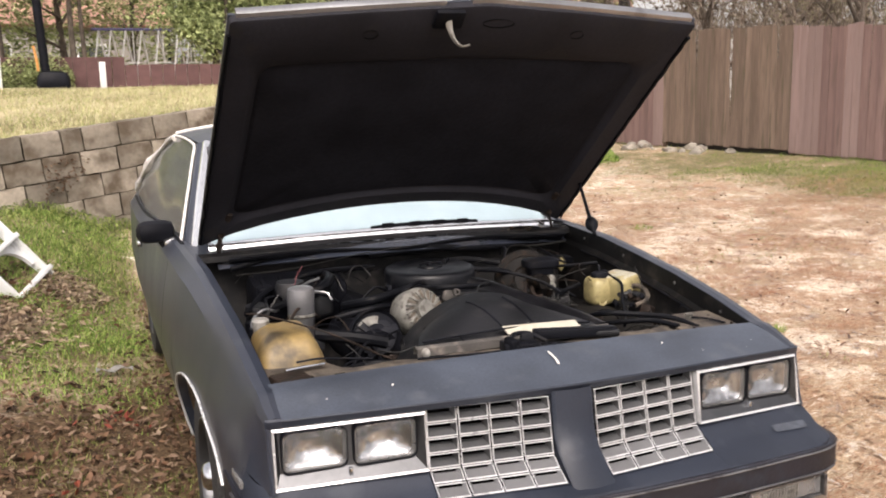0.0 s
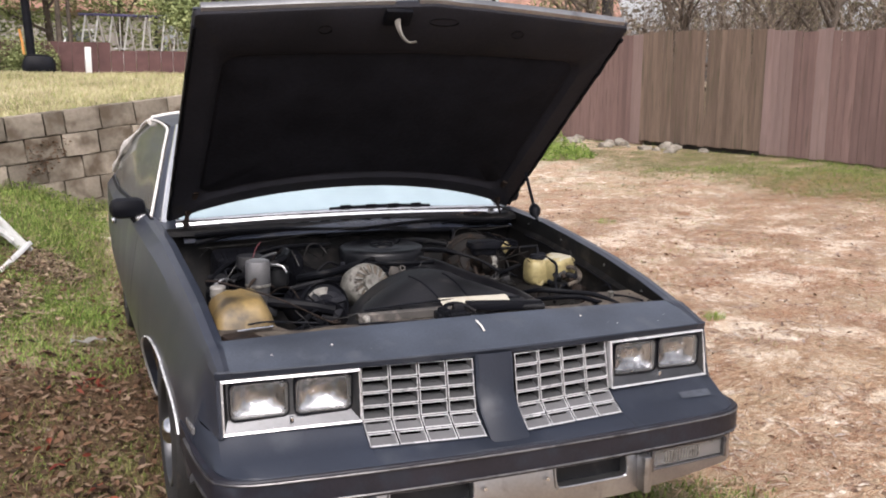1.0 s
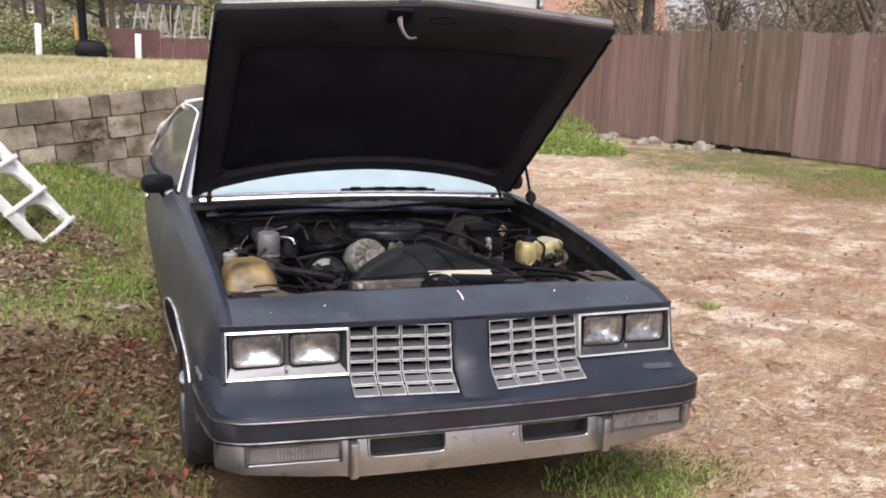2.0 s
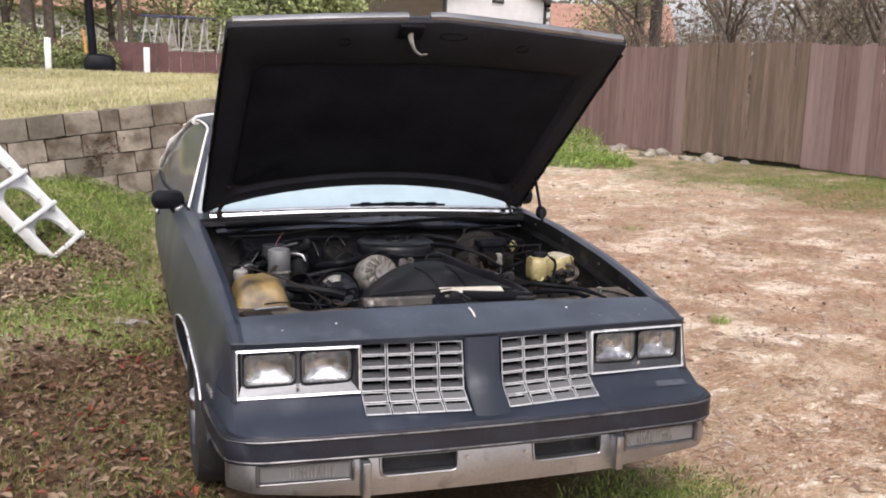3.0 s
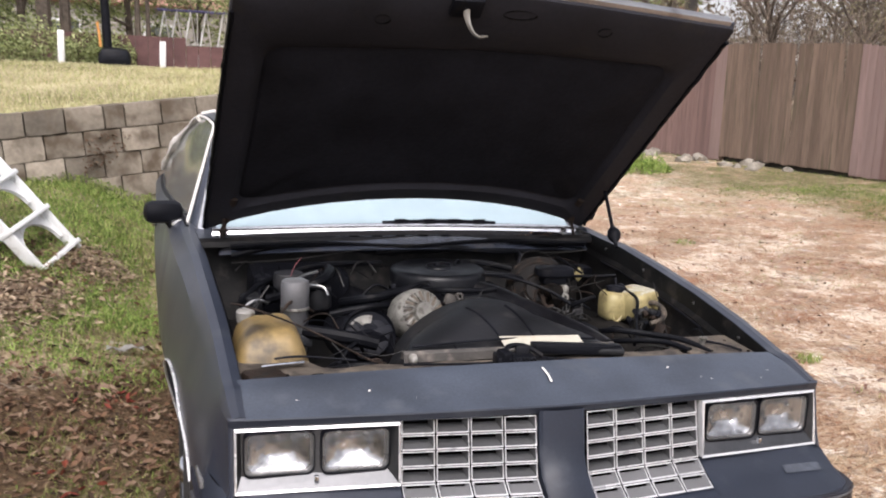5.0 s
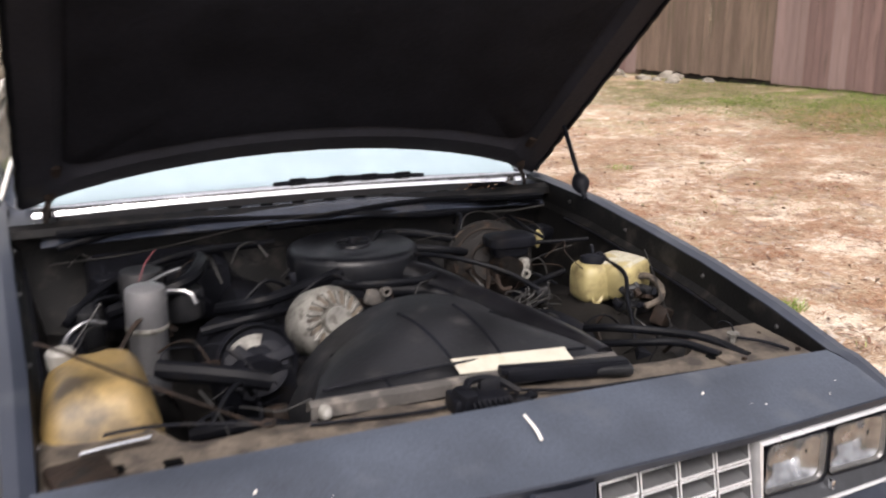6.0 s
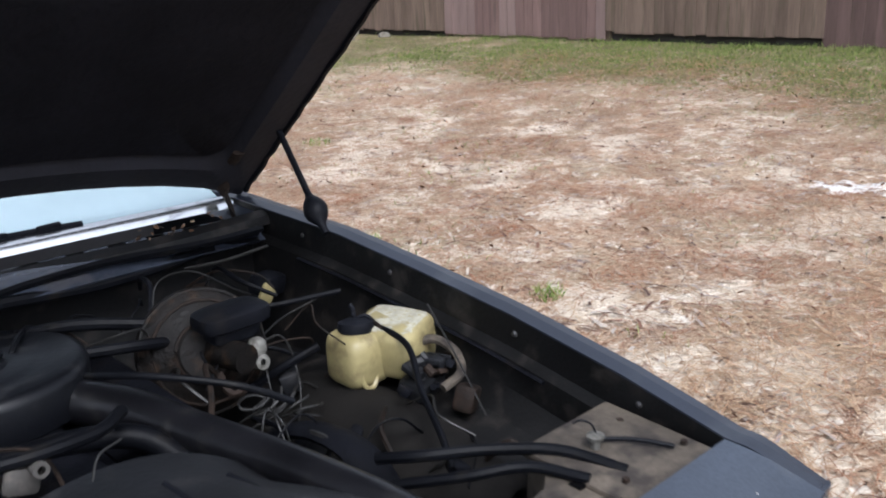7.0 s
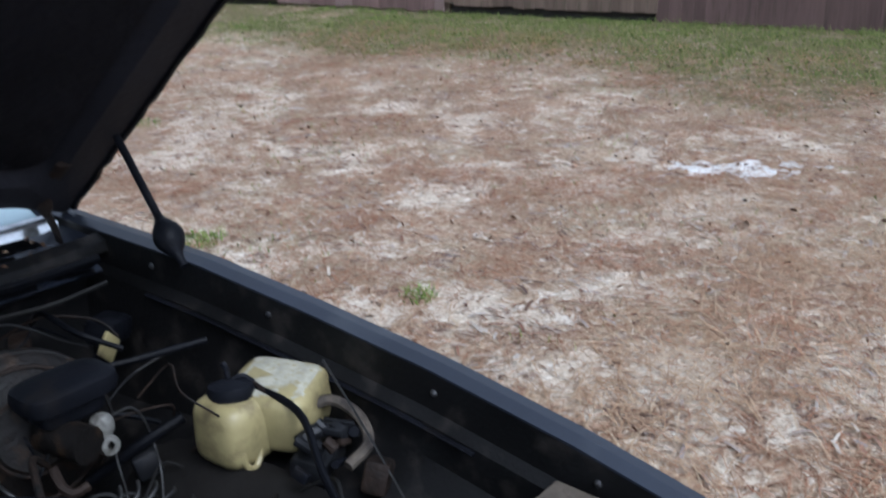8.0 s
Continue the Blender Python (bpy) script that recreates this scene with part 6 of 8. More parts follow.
# hoses of the passenger half
HOSES = [
    ([(-0.54, 0.64, 0.80), (-0.46, 0.60, 0.795), (-0.39, 0.575, 0.785), (-0.33, 0.565, 0.770)], 0.021), ([(-0.60, 1.05, 0.80), (-0.45, 1.0, 0.86), (-0.38, 1.1, 0.88), (-0.36, 1.3, 0.86)], 0.018),
    ([(-0.36, 0.98, 0.80), (-0.28, 0.90, 0.83), (-0.16, 0.95, 0.84), (-0.05, 1.0, 0.85)], 0.016), ([(-0.42, 0.86, 0.79), (-0.30, 0.84, 0.815), (-0.22, 0.88, 0.81)], 0.012),
    ([(-0.50, 0.48, 0.72), (-0.40, 0.42, 0.75), (-0.30, 0.42, 0.72), (-0.22, 0.45, 0.66)], 0.014), ([(-0.70, 1.0, 0.80), (-0.60, 1.15, 0.84), (-0.40, 1.22, 0.88), (-0.15, 1.3, 0.87)], 0.010),
    ([(0.10, 1.30, 0.86), (0.22, 1.22, 0.88), (0.36, 1.15, 0.86)], 0.012), ([(0.20, 1.12, 0.86), (0.30, 1.10, 0.85), (0.40, 1.13, 0.82)], 0.011),
    ([(0.41, 0.57, 0.78), (0.44, 0.50, 0.80), (0.52, 0.44, 0.80), (0.59, 0.36, 0.80), (0.63, 0.27, 0.785)], 0.0095), ([(0.40, 0.52, 0.76), (0.46, 0.43, 0.785), (0.53, 0.37, 0.795), (0.57, 0.29, 0.79)], 0.0085),
    ([(0.66, 0.90, 0.84), (0.655, 0.78, 0.83), (0.60, 0.68, 0.79), (0.545, 0.57, 0.76), (0.50, 0.50, 0.75)], 0.006), ([(0.46, 1.03, 0.72), (0.52, 0.98, 0.77), (0.58, 0.95, 0.80)], 0.009),
    ([(0.46, 1.17, 0.84), (0.58, 1.10, 0.845), (0.70, 1.03, 0.86)], 0.006), ([(0.36, 0.72, 0.68), (0.42, 0.64, 0.70), (0.46, 0.52, 0.68)], 0.02),
    ([(-0.15, 1.36, 0.90), (0.1, 1.33, 0.92), (0.35, 1.34, 0.90), (0.6, 1.36, 0.91)], 0.013), ([(-0.7, 1.33, 0.90), (-0.5, 1.36, 0.93), (-0.2, 1.35, 0.93)], 0.010),
    ([(-0.10, 0.88, 0.86), (-0.05, 0.80, 0.875), (0.08, 0.80, 0.87), (0.15, 0.86, 0.86)], 0.010), ([(0.14, 0.96, 0.89), (0.20, 0.86, 0.90), (0.30, 0.78, 0.875), (0.38, 0.74, 0.83)], 0.006),
]
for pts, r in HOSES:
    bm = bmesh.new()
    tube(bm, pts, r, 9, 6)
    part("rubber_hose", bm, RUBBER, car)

# brake booster and master cylinder
bm = bmesh.new()
m = pose(0.420, 1.11, 0.795, 72, 0, -16)
lathe(bm, [(0, 0.05), (0.05, 0.05), (0.06, 0.04), (0.10, 0.03), (0.122, 0.01), (0.125, -0.01), (0.118, -0.03), (0.10, -0.06), (0, -0.07)], 32, m)
boost = part("brake_booster", bm, BOOST, car, "rust-stained round brake booster")
bm = bmesh.new()
blob(bm, (0.448, 1.035, 0.880), (0.145, 0.090, 0.040), 24, 8, 0.5)
blob(bm, (0.450, 1.04, 0.855), (0.105, 0.066, 0.050), 20, 8, 0.5)
part("brake_fluid_box", bm, BLACK, boost, "black brake fluid box with a flat lid")
for rr, dz in ((0.058, 0.046), (0.100, 0.032), (0.121, 0.012)):
    bm = bmesh.new()
    tube(bm, [m @ Vector((rr * math.cos(a * math.pi / 12), rr * math.sin(a * math.pi / 12), dz)) for a in range(25)], 0.0035, 5, 1)
    part("booster_rim", bm, RUST if rr < 0.11 else BOOST, boost, "rusty pressed rim")
bm = bmesh.new()
tube(bm, [(0.425, 1.06, 0.81), (0.43, 1.0, 0.815), (0.435, 0.97, 0.815)], 0.028, 12, 3)
part("master_cylinder", bm, BOOST, boost)
bm = bmesh.new()
tube(bm, [(0.385, 0.985, 0.80), (0.385, 0.965, 0.775), (0.395, 0.955, 0.765), (0.415, 0.95, 0.77)], 0.007, 6, 5)
part("brake_line", bm, RUST, boost)
bm = bmesh.new()
blob(bm, (0.476, 1.0, 0.818), (0.034, 0.03, 0.036), 12, 8, 0.7)
lathe(bm, [(0.006, 0.012), (0.015, 0.012), (0.015, -0.012), (0.006, -0.012)], 14, pose(0.470, 0.985, 0.795, 80))
part("white_connector", bm, CAST, car, "dirty white electrical connector")
WIRES = [
    [(0.49, 1.0, 0.825), (0.52, 0.99, 0.83), (0.535, 0.98, 0.80), (0.53, 0.95, 0.74), (0.49, 0.90, 0.70), (0.45, 0.87, 0.69)],
    [(0.48, 0.99, 0.80), (0.478, 0.975, 0.76), (0.47, 0.95, 0.715), (0.44, 0.91, 0.70), (0.42, 0.92, 0.70)],
    [(0.42, 0.92, 0.70), (0.44, 0.88, 0.70), (0.47, 0.87, 0.70), (0.46, 0.90, 0.70), (0.43, 0.90, 0.695), (0.44, 0.86, 0.69), (0.48, 0.85, 0.69)],
    [(0.34, 0.86, 0.76), (0.37, 0.82, 0.79), (0.39, 0.80, 0.77), (0.385, 0.77, 0.74)], [(0.35, 0.80, 0.755), (0.365, 0.81, 0.785), (0.38, 0.82, 0.79)], [(0.37, 0.76, 0.75), (0.375, 0.79, 0.78), (0.385, 0.82, 0.788)],
    [(0.36, 1.18, 0.86), (0.40, 1.22, 0.915), (0.48, 1.23, 0.915), (0.56, 1.22, 0.86), (0.60, 1.215, 0.835)], [(0.18, 1.05, 0.90), (0.22, 1.02, 0.915), (0.27, 1.03, 0.91), (0.29, 1.05, 0.885)],
    [(-0.72, 1.05, 0.93), (-0.5, 1.12, 0.925), (-0.2, 1.25, 0.935), (0.05, 1.31, 0.94)], [(-0.70, 0.70, 0.84), (-0.66, 0.74, 0.88), (-0.63, 0.76, 0.915)], [(-0.72, 0.62, 0.83), (-0.68, 0.70, 0.85), (-0.66, 0.76, 0.86), (-0.62, 0.82, 0.85)],
    [(-0.48, 0.50, 0.80), (-0.46, 0.45, 0.78), (-0.45, 0.38, 0.76), (-0.46, 0.34, 0.72)], [(-0.42, 0.42, 0.79), (-0.40, 0.38, 0.80), (-0.36, 0.35, 0.80), (-0.30, 0.36, 0.81)],
    [(0.722, 0.791, 0.884), (0.706, 0.702, 0.811), (0.69, 0.613, 0.73)], [(0.02, 0.66, 0.88), (0.04, 0.68, 0.90), (0.08, 0.70, 0.90)],
    [(0.5, 1.3, 0.90), (0.58, 1.27, 0.905), (0.68, 1.26, 0.915)], [(0.55, 1.10, 0.79), (0.62, 1.13, 0.80), (0.70, 1.12, 0.82)],
]
for i, pts in enumerate(WIRES):
    bm = bmesh.new()
    tube(bm, pts, 0.0019 if i != 15 else 0.0035, 5, 6)
    part("loose_wire", bm, WIRE, car)
bm = bmesh.new()
box(bm, (0.625, 1.195, 0.830), (0.042, 0.008, 0.044), (0, 45, 20), 0.003)
part("yellow_tag", bm, PALE_YELLOW, car, "small yellow tag")
bm = bmesh.new()
box(bm, (0.67, 1.26, 0.83), (0.085, 0.06, 0.05), (8, 10, 30), 0.015)
part("cruise_servo", bm, BLACK, car)

# pale yellow washer bottle in two lobes
bm = bmesh.new()
blob(bm, (0.628, 0.892, 0.781), (0.100, 0.105, 0.110), 22, 12, 0.5, 0.03)
bottle = part("washer_bottle", bm, PALE_YELLOW, car, "pale yellow washer fluid bottle with a black cap")
bm = bmesh.new()
blob(bm, (0.0, 0.0, 0.0), (0.128, 0.145, 0.104), 22, 12, 0.38, 0.02)
for v in bm.verts:
    v.co = pose(0.700, 0.872, 0.793, 0, -6, 20) @ v.co
part("bottle_lobe", bm, PALE_YELLOW, bottle)
bm = bmesh.new()
blob(bm, (0.0, 0.0, 0.0), (0.1295, 0.1465, 0.1055), 44, 24, 0.38, 0.02)
bmesh.ops.delete(bm, geom=[v for v in bm.verts if v.co.z < 0.0485 + 0.008 * noise.noise(v.co * 40)], context="VERTS")
for v in bm.verts:
    v.co = pose(0.700, 0.872, 0.793, 0, -6, 20) @ v.co
part("worn_top", bm, WORN_WHITE, bottle, "chalky whitened top of the plastic")
bm = bmesh.new()
lathe(bm, [(0.034, -0.012), (0.036, 0.0), (0.034, 0.010), (0.018, 0.016), (0.0, 0.017)], 20, pose(0.632, 0.897, 0.838, -8, 6, 0))
tube(bm, [(0.638, 0.91, 0.85), (0.640, 0.915, 0.868), (0.638, 0.92, 0.875)], 0.005, 6, 3)
tube(bm, [(0.64, 0.90, 0.852), (0.652, 0.892, 0.856), (0.662, 0.88, 0.845)], 0.005, 6, 3)
part("bottle_cap", bm, BLACK, bottle)
bm = bmesh.new()
tube(bm, [(0.600, 0.845, 0.765), (0.603, 0.842, 0.742), (0.616, 0.839, 0.735), (0.630, 0.842, 0.745), (0.636, 0.847, 0.765)], 0.005, 6, 5)
part("bottle_eye", bm, PALE_YELLOW, bottle)
bm = bmesh.new()
tube(bm, [(0.665, 0.93, 0.835), (0.660, 0.885, 0.846), (0.657, 0.845, 0.835), (0.660, 0.825, 0.79), (0.675, 0.80, 0.73)], 0.0035, 6, 5)
part("bottle_strap", bm, RUST, bottle, "brown rubber strap")
bm = bmesh.new()
box(bm, (0.685, 0.775, 0.740), (0.095, 0.06, 0.04), (10, 0, 20), 0.012)
tube(bm, [(0.655, 0.785, 0.775), (0.685, 0.775, 0.785), (0.72, 0.765, 0.775)], 0.012, 8, 4)
pump = part("washer_pump", bm, DUSTY, car, "dusty black pump and relays")
rnd = random.Random(33)
for i in range(16):
    bm = bmesh.new()
    p = (0.685 + rnd.gauss(0, 0.028), 0.76 + rnd.gauss(0, 0.022), 0.765 + rnd.uniform(-0.03, 0.022))
    if i % 3:
        box(bm, p, (rnd.uniform(0.012, 0.030), rnd.uniform(0.012, 0.028), rnd.uniform(0.010, 0.026)), (rnd.uniform(-25, 25), rnd.uniform(-25, 25), rnd.uniform(0, 90)), 0.003)
    else:
        tube(bm, [Vector(p), Vector(p) + Vector((rnd.gauss(0, 0.02), rnd.gauss(0, 0.02), 0.012))], rnd.uniform(0.005, 0.009), 9, 2)
    part("relay", bm, rnd.choice((BLACK, DUSTY, DUSTY, RUST)), pump)
for dx in (0.0, 0.014, 0.028):
    bm = bmesh.new()
    box(bm, (0.69 + dx, 0.76, 0.788), (0.007, 0.05, 0.012), (0, 0, 20), 0.002)
    part("relay_fin", bm, DUSTY, pump)
bm = bmesh.new()
tube(bm, [(0.70, 0.82, 0.80), (0.735, 0.79, 0.81), (0.742, 0.74, 0.795), (0.715, 0.70, 0.775), (0.67, 0.70, 0.76)], 0.009, 8, 6)
part("looped_pipe", bm, TAN, car)
bm = bmesh.new()
box(bm, (0.70, 0.67, 0.74), (0.05, 0.04, 0.05), (10, 20, 30), 0.008)
part("rusty_bracket", bm, RUST, car)
bm = bmesh.new()
rows = []
for i in range(14):
    y = lerp(0.46, 1.06, i / 13)
    a = math.exp(-((y - 0.80) / 0.33) ** 2)
    rows.append([(0.645, y, 0.652 + 0.075 * a), (0.60, y, 0.655 + 0.083 * a), (0.545, y, 0.625 + 0.090 * a), (0.49, y, 0.55 + 0.088 * a), (0.465, y, 0.49 + 0.08 * a)])
grid(bm, rows)
part("wheelhouse", bm, HUMP, car, "dust-covered wheelhouse hump")
# steering arch behind the wheelhouse and a dark fan
bm = bmesh.new()
tube(bm, [(0.36, 0.92, 0.66), (0.42, 0.80, 0.74), (0.44, 0.66, 0.745), (0.42, 0.54, 0.69)], 0.035, 10, 6, 0.4)
part("wheelhouse_edge", bm, BAY, car)
bm = bmesh.new()
lathe(bm, [(0.05, 0.02), (0.05, -0.03), (0, -0.03)], 14, pose(0.03, 0.66, 0.56, 90))
fan = part("cooling_fan", bm, BLACK, car)
for i in range(6):
    bm = bmesh.new()
    t = 2 * math.pi * i / 6
    for v in box(bm, (0.15, 0, 0), (0.20, 0.07, 0.006), (25, 0, 0), 0.002):
        v.co = pose(0.03, 0.66, 0.56, 90) @ Matrix.Rotation(t, 4, "Z") @ v.co
    part("fan_blade", bm, BLACK, fan)
bm = bmesh.new()
box(bm, (0.02, 0.352, 0.60), (0.62, 0.03, 0.34))
part("radiator", bm, BAY, car)

# tangled small wires and brackets that fill the bay
rnd = random.Random(91)
ZONES = [((0.10, 0.62), (1.22, 1.36), (0.83, 0.89), 9), ((-0.68, -0.05), (1.10, 1.36), (0.82, 0.88), 10), ((0.32, 0.68), (0.92, 1.28), (0.74, 0.86), 10), ((-0.70, -0.40), (0.60, 1.0), (0.78, 0.86), 7),
         ((-0.46, -0.20), (0.40, 0.66), (0.70, 0.80), 7), ((0.50, 0.72), (0.48, 0.80), (0.69, 0.77), 7), ((0.30, 0.52), (0.56, 0.95), (0.69, 0.77), 6), ((-0.30, 0.20), (0.86, 1.0), (0.80, 0.86), 5)]
for (x0, x1), (y0, y1), (z0, z1), count in ZONES:
    for i in range(count):
        p = Vector((rnd.uniform(x0, x1), rnd.uniform(y0, y1), rnd.uniform(z0, z1)))
        way = Vector((rnd.gauss(0, 1), rnd.gauss(0, 0.7), 0)).normalized() * rnd.uniform(0.05, 0.11)
        pts = [p - way + Vector((0, 0, -0.03)), p - way * 0.4 + Vector((rnd.gauss(0, 0.015), rnd.gauss(0, 0.015), rnd.uniform(0, 0.02))), p + way * 0.4 + Vector((rnd.gauss(0, 0.015), rnd.gauss(0, 0.015), rnd.uniform(-0.01, 0.02))), p + way + Vector((0, 0, -0.03))]
        bm = bmesh.new()
        tube(bm, pts, rnd.choice((0.0018, 0.0024, 0.0034, 0.0052)), 6, 5)
        part("loose_wire", bm, rnd.choice((RUBBER, RUBBER, RUBBER, WIRE, RUST, RUST, BLACK)), car)
    for i in range(2):
        bm = bmesh.new()
        p = (rnd.uniform(x0, x1), rnd.uniform(y0, y1), z0 - 0.01)
        box(bm, p, (rnd.uniform(0.02, 0.06), rnd.uniform(0.02, 0.05), rnd.uniform(0.02, 0.05)), (rnd.uniform(-20, 20), rnd.uniform(-20, 20), rnd.uniform(0, 90)), 0.005)
        part("small_bracket", bm, rnd.choice((RUST, BLACK, DUSTY)), car)
for k in range(5):
    bm = bmesh.new()
    c = Vector((0.40 + 0.02 * k, 0.90 - 0.012 * k, 0.755 - 0.008 * k))
    tube(bm, [c + Vector((0.030 * math.cos(t), 0.016 * math.sin(t), 0.012 * math.sin(t + k) + 0.004 * t)) for t in [2 * math.pi * i / 8 for i in range(9)]], 0.0026, 5, 3)
    part("coiled_brake_line", bm, WIRE, car)


# ---- block retaining wall ----
BL, BH, BT, GAP = 0.325, 0.214, 0.20, 0.008
wall = thing("retaining_wall", "weathered grey concrete block retaining wall", "wall", kind="structure")


def block_mesh(seed, l):
    rnd = random.Random(seed)
    bm = bmesh.new()
    box(bm, (0, 0, 0), (l - GAP, BT, BH - GAP), bevel=0.007)
    bmesh.ops.subdivide_edges(bm, edges=[e for e in bm.edges if e.calc_length() > 0.1], cuts=2, use_grid_fill=True)
    for v in bm.verts:
        v.co += Vector([rnd.uniform(-1, 1) * 0.004 for _ in range(3)])
    return mesh_of("block", bm, BLOCK, True)


MESHES = {k: [block_mesh(k * 10 + i, l) for i in range(4)] for k, l in enumerate((BL, BL * 0.55))}
yaw = math.degrees(math.atan2(WALL_D.y, WALL_D.x))
pitch = math.degrees(math.atan(0.115))
bm = bmesh.new()
for s in (0,):
    mid = (WALL_S0 + WALL_S1) / 2
    q = WALL_P + WALL_D * mid + WALL_N * 0.13
    box(bm, (q.x, q.y, wall_top(mid) - 0.78), (WALL_S1 - WALL_S0, 0.16, 1.52), (0, -pitch, yaw))
part("wall_core", bm, MORTAR, wall)
rnd = random.Random(4)
for row in range(7):
    s = WALL_S0 + (0.02 if row % 2 else 0.19)
    while s < WALL_S1 - 0.1:
        short = rnd.random() < 0.10
        l = BL * 0.55 if short else BL
        mid = s + l / 2
        q = WALL_P + WALL_D * mid + WALL_N * (0.09 + rnd.uniform(-0.008, 0.008))
        z = wall_top(mid) - BH * (row + 0.5)
        if z > ground_z(q.x, q.y) - 0.25:
            ob = new("block", MESHES[1 if short else 0][rnd.randrange(4)])
            ob.parent = wall
            ob.matrix_basis = pose(q.x, q.y, z, rnd.uniform(-1, 1), -pitch + rnd.uniform(-0.6, 0.6), yaw + rnd.uniform(-0.8, 0.8))
        s += l

# ---- board fence ----
fence = thing("board_fence", "tall weathered board fence in red-brown and mossy panels", "fence", kind="structure")
rnd = random.Random(11)


def board_mesh(i, w, h, mat):
    r = random.Random(i)
    bm = bmesh.new()
    box(bm, (0, 0, h / 2), (0.018, w, h), bevel=0.003)
    for v in bm.verts:
        if v.co.z < h / 2:
            v.co.z += r.uniform(0, 0.02)
        v.co.x += r.uniform(-0.0015, 0.0015)
    return mesh_of("board", bm, mat)


def split_board_mesh(cut, depth):
    """A board with a tapering split down one edge."""
    bm = bmesh.new()
    w, h, t = BW + 0.001, 1.95, 0.009
    edge = [(-w / 2, 0), (w / 2, 0), (w / 2, h), (-w / 2 + cut, h), (-w / 2 + cut * 0.8, h * (1 - depth * 0.5)), (-w / 2 + cut * 0.3, h * (1 - depth * 0.85)), (-w / 2, h * (1 - depth))]
    a, b = [bm.verts.new((-t, y, z)) for y, z in edge], [bm.verts.new((t, y, z)) for y, z in edge]
    bm.faces.new(a)
    bm.faces.new(b[::-1])
    for i in range(len(edge)):
        j = (i + 1) % len(edge)
        bm.faces.new((a[i], b[i], b[j], a[j]))
    return mesh_of("board", bm, BOARD_MOSS)


BW = 0.138
SPLITS = ((12.06, 0.075, 0.42), (11.31, 0.085, 0.85), (10.25, 0.06, 0.36))
TONES = {"red": [BOARD_RED], "moss": [BOARD_MOSS], "pink": [BOARD_PINK], "dark": [BOARD_DARK]}
BOARDS = {(t, k): board_mesh(k + 7 * i, BW + 0.001, 1.95, TONES[t][0]) for i, t in enumerate(TONES) for k in range(3)}
PANELS = [(-6.0, -1.2, "dark", 0.03), (-1.2, 1.7, "dark", 0.02), (1.7, 4.45, "dark", 0.0), (4.45, 7.23, "moss", 0.10), (7.23, 9.92, "red", 0.03), (9.92, 12.88, "moss", 0.08), (12.88, 15.6, "red", 0.02), (15.6, 18.4, "red", 0.02), (18.4, 24.0, "moss", 0.02)]
fyaw = math.degrees(math.atan2(1, -0.132)) - 90
for y0, y1, tone, lift in PANELS:
    n = round((y1 - y0) / BW)
    for i in range(n):
        y = y0 + (i + 0.5) * (y1 - y0) / n
        t = tone
        if tone == "red" and 7.23 <= y < 9.92:
            t = "pink" if (y > 9.33 or 6.99 < y < 7.36 or 8.66 < y < 8.95) else "red"
        if 12.88 <= y < 13.22:
            t = "pink"
        x = fence_x(y)
        zb = ground_z(x, y) + lift + rnd.uniform(-0.012, 0.012)
        if tone == "moss" and y < 8:
            zb += 0.03 * noise.noise(Vector((y * 3, 0, 0)))
        mesh = BOARDS[t, rnd.randrange(3)]
        for ys, cut, depth in SPLITS:
            if abs(y - ys) < BW / 2:
                mesh = split_board_mesh(cut, depth)
        ob = new("board", mesh)
        ob.parent = fence
        ob.matrix_basis = pose(x + rnd.uniform(-0.003, 0.003), y, zb, rnd.uniform(-0.25, 0.25), rnd.uniform(-0.25, 0.25), fyaw + rnd.uniform(-0.5, 0.5)) @ Matrix.Diagonal((1, 1, 1 + rnd.uniform(-0.012, 0.008) + (0.012 if t == "pink" else 0) + 0.011 * max(0.0, min(6.0, y - 8.4)), 1))
bm = bmesh.new()
box(bm, (0, 0, 0.95), (0.09, 0.09, 1.95), bevel=0.006)
post_mesh = mesh_of("post", bm, BOARD_MOSS)
for y0, *_ in PANELS:
    ob = new("post", post_mesh)
    ob.parent = fence
    x = fence_x(y0) + 0.085
    ob.matrix_basis = pose(x, y0, ground_z(x, y0), 0, 0, fyaw)
for y0, y1, tone, lift in PANELS:
    for h in (0.35, 1.5):
        bm = bmesh.new()
        a, b = Vector((fence_x(y0) + 0.068, y0, ground_z(fence_x(y0), y0) + h)), Vector((fence_x(y1) + 0.068, y1, ground_z(fence_x(y1), y1) + h))
        tube(bm, [a, b], 0.035, 4)
        part("rail", bm, BOARD_MOSS, fence)

# dark boards added behind the lifted panels, standing in for shadow in the gaps
for y0, y1 in ((4.45, 7.23), (9.92, 12.88)):
    bm = bmesh.new()
    for i in range(10):
        y = lerp(y0, y1, (i + 0.5) / 10)
        x = fence_x(y) + 0.10
        box(bm, (x, y, ground_z(x, y) + 0.10), (0.03, (y1 - y0) / 10 + 0.02, 0.26), (0, 4 * math.sin(i * 2.3), fyaw))
    part("kickboard", bm, POLE_WOOD, fence)

# ---- ladder ----
ladder = thing("pool_ladder", "white plastic pool ladder lying tilted in the grass", "ladder")
L_FOOT, L_UP, L_W = Vector((-1.515, 4.88, 0.295)), Vector((-0.62, 0.02, 0.76)).normalized(), Vector((-0.20, -0.60, -0.11)).normalized()
L_OUT = L_UP.cross(L_W).normalized()
LW = 0.52


def ladder_box(bm, along, across, out, size):
    m = Matrix((L_W, L_UP, L_OUT)).transposed().to_4x4()
    m.translation = L_FOOT + L_UP * along + L_W * across + L_OUT * out
    for v in box(bm, (0, 0, 0), size, bevel=0.008):
        v.co = m @ v.co


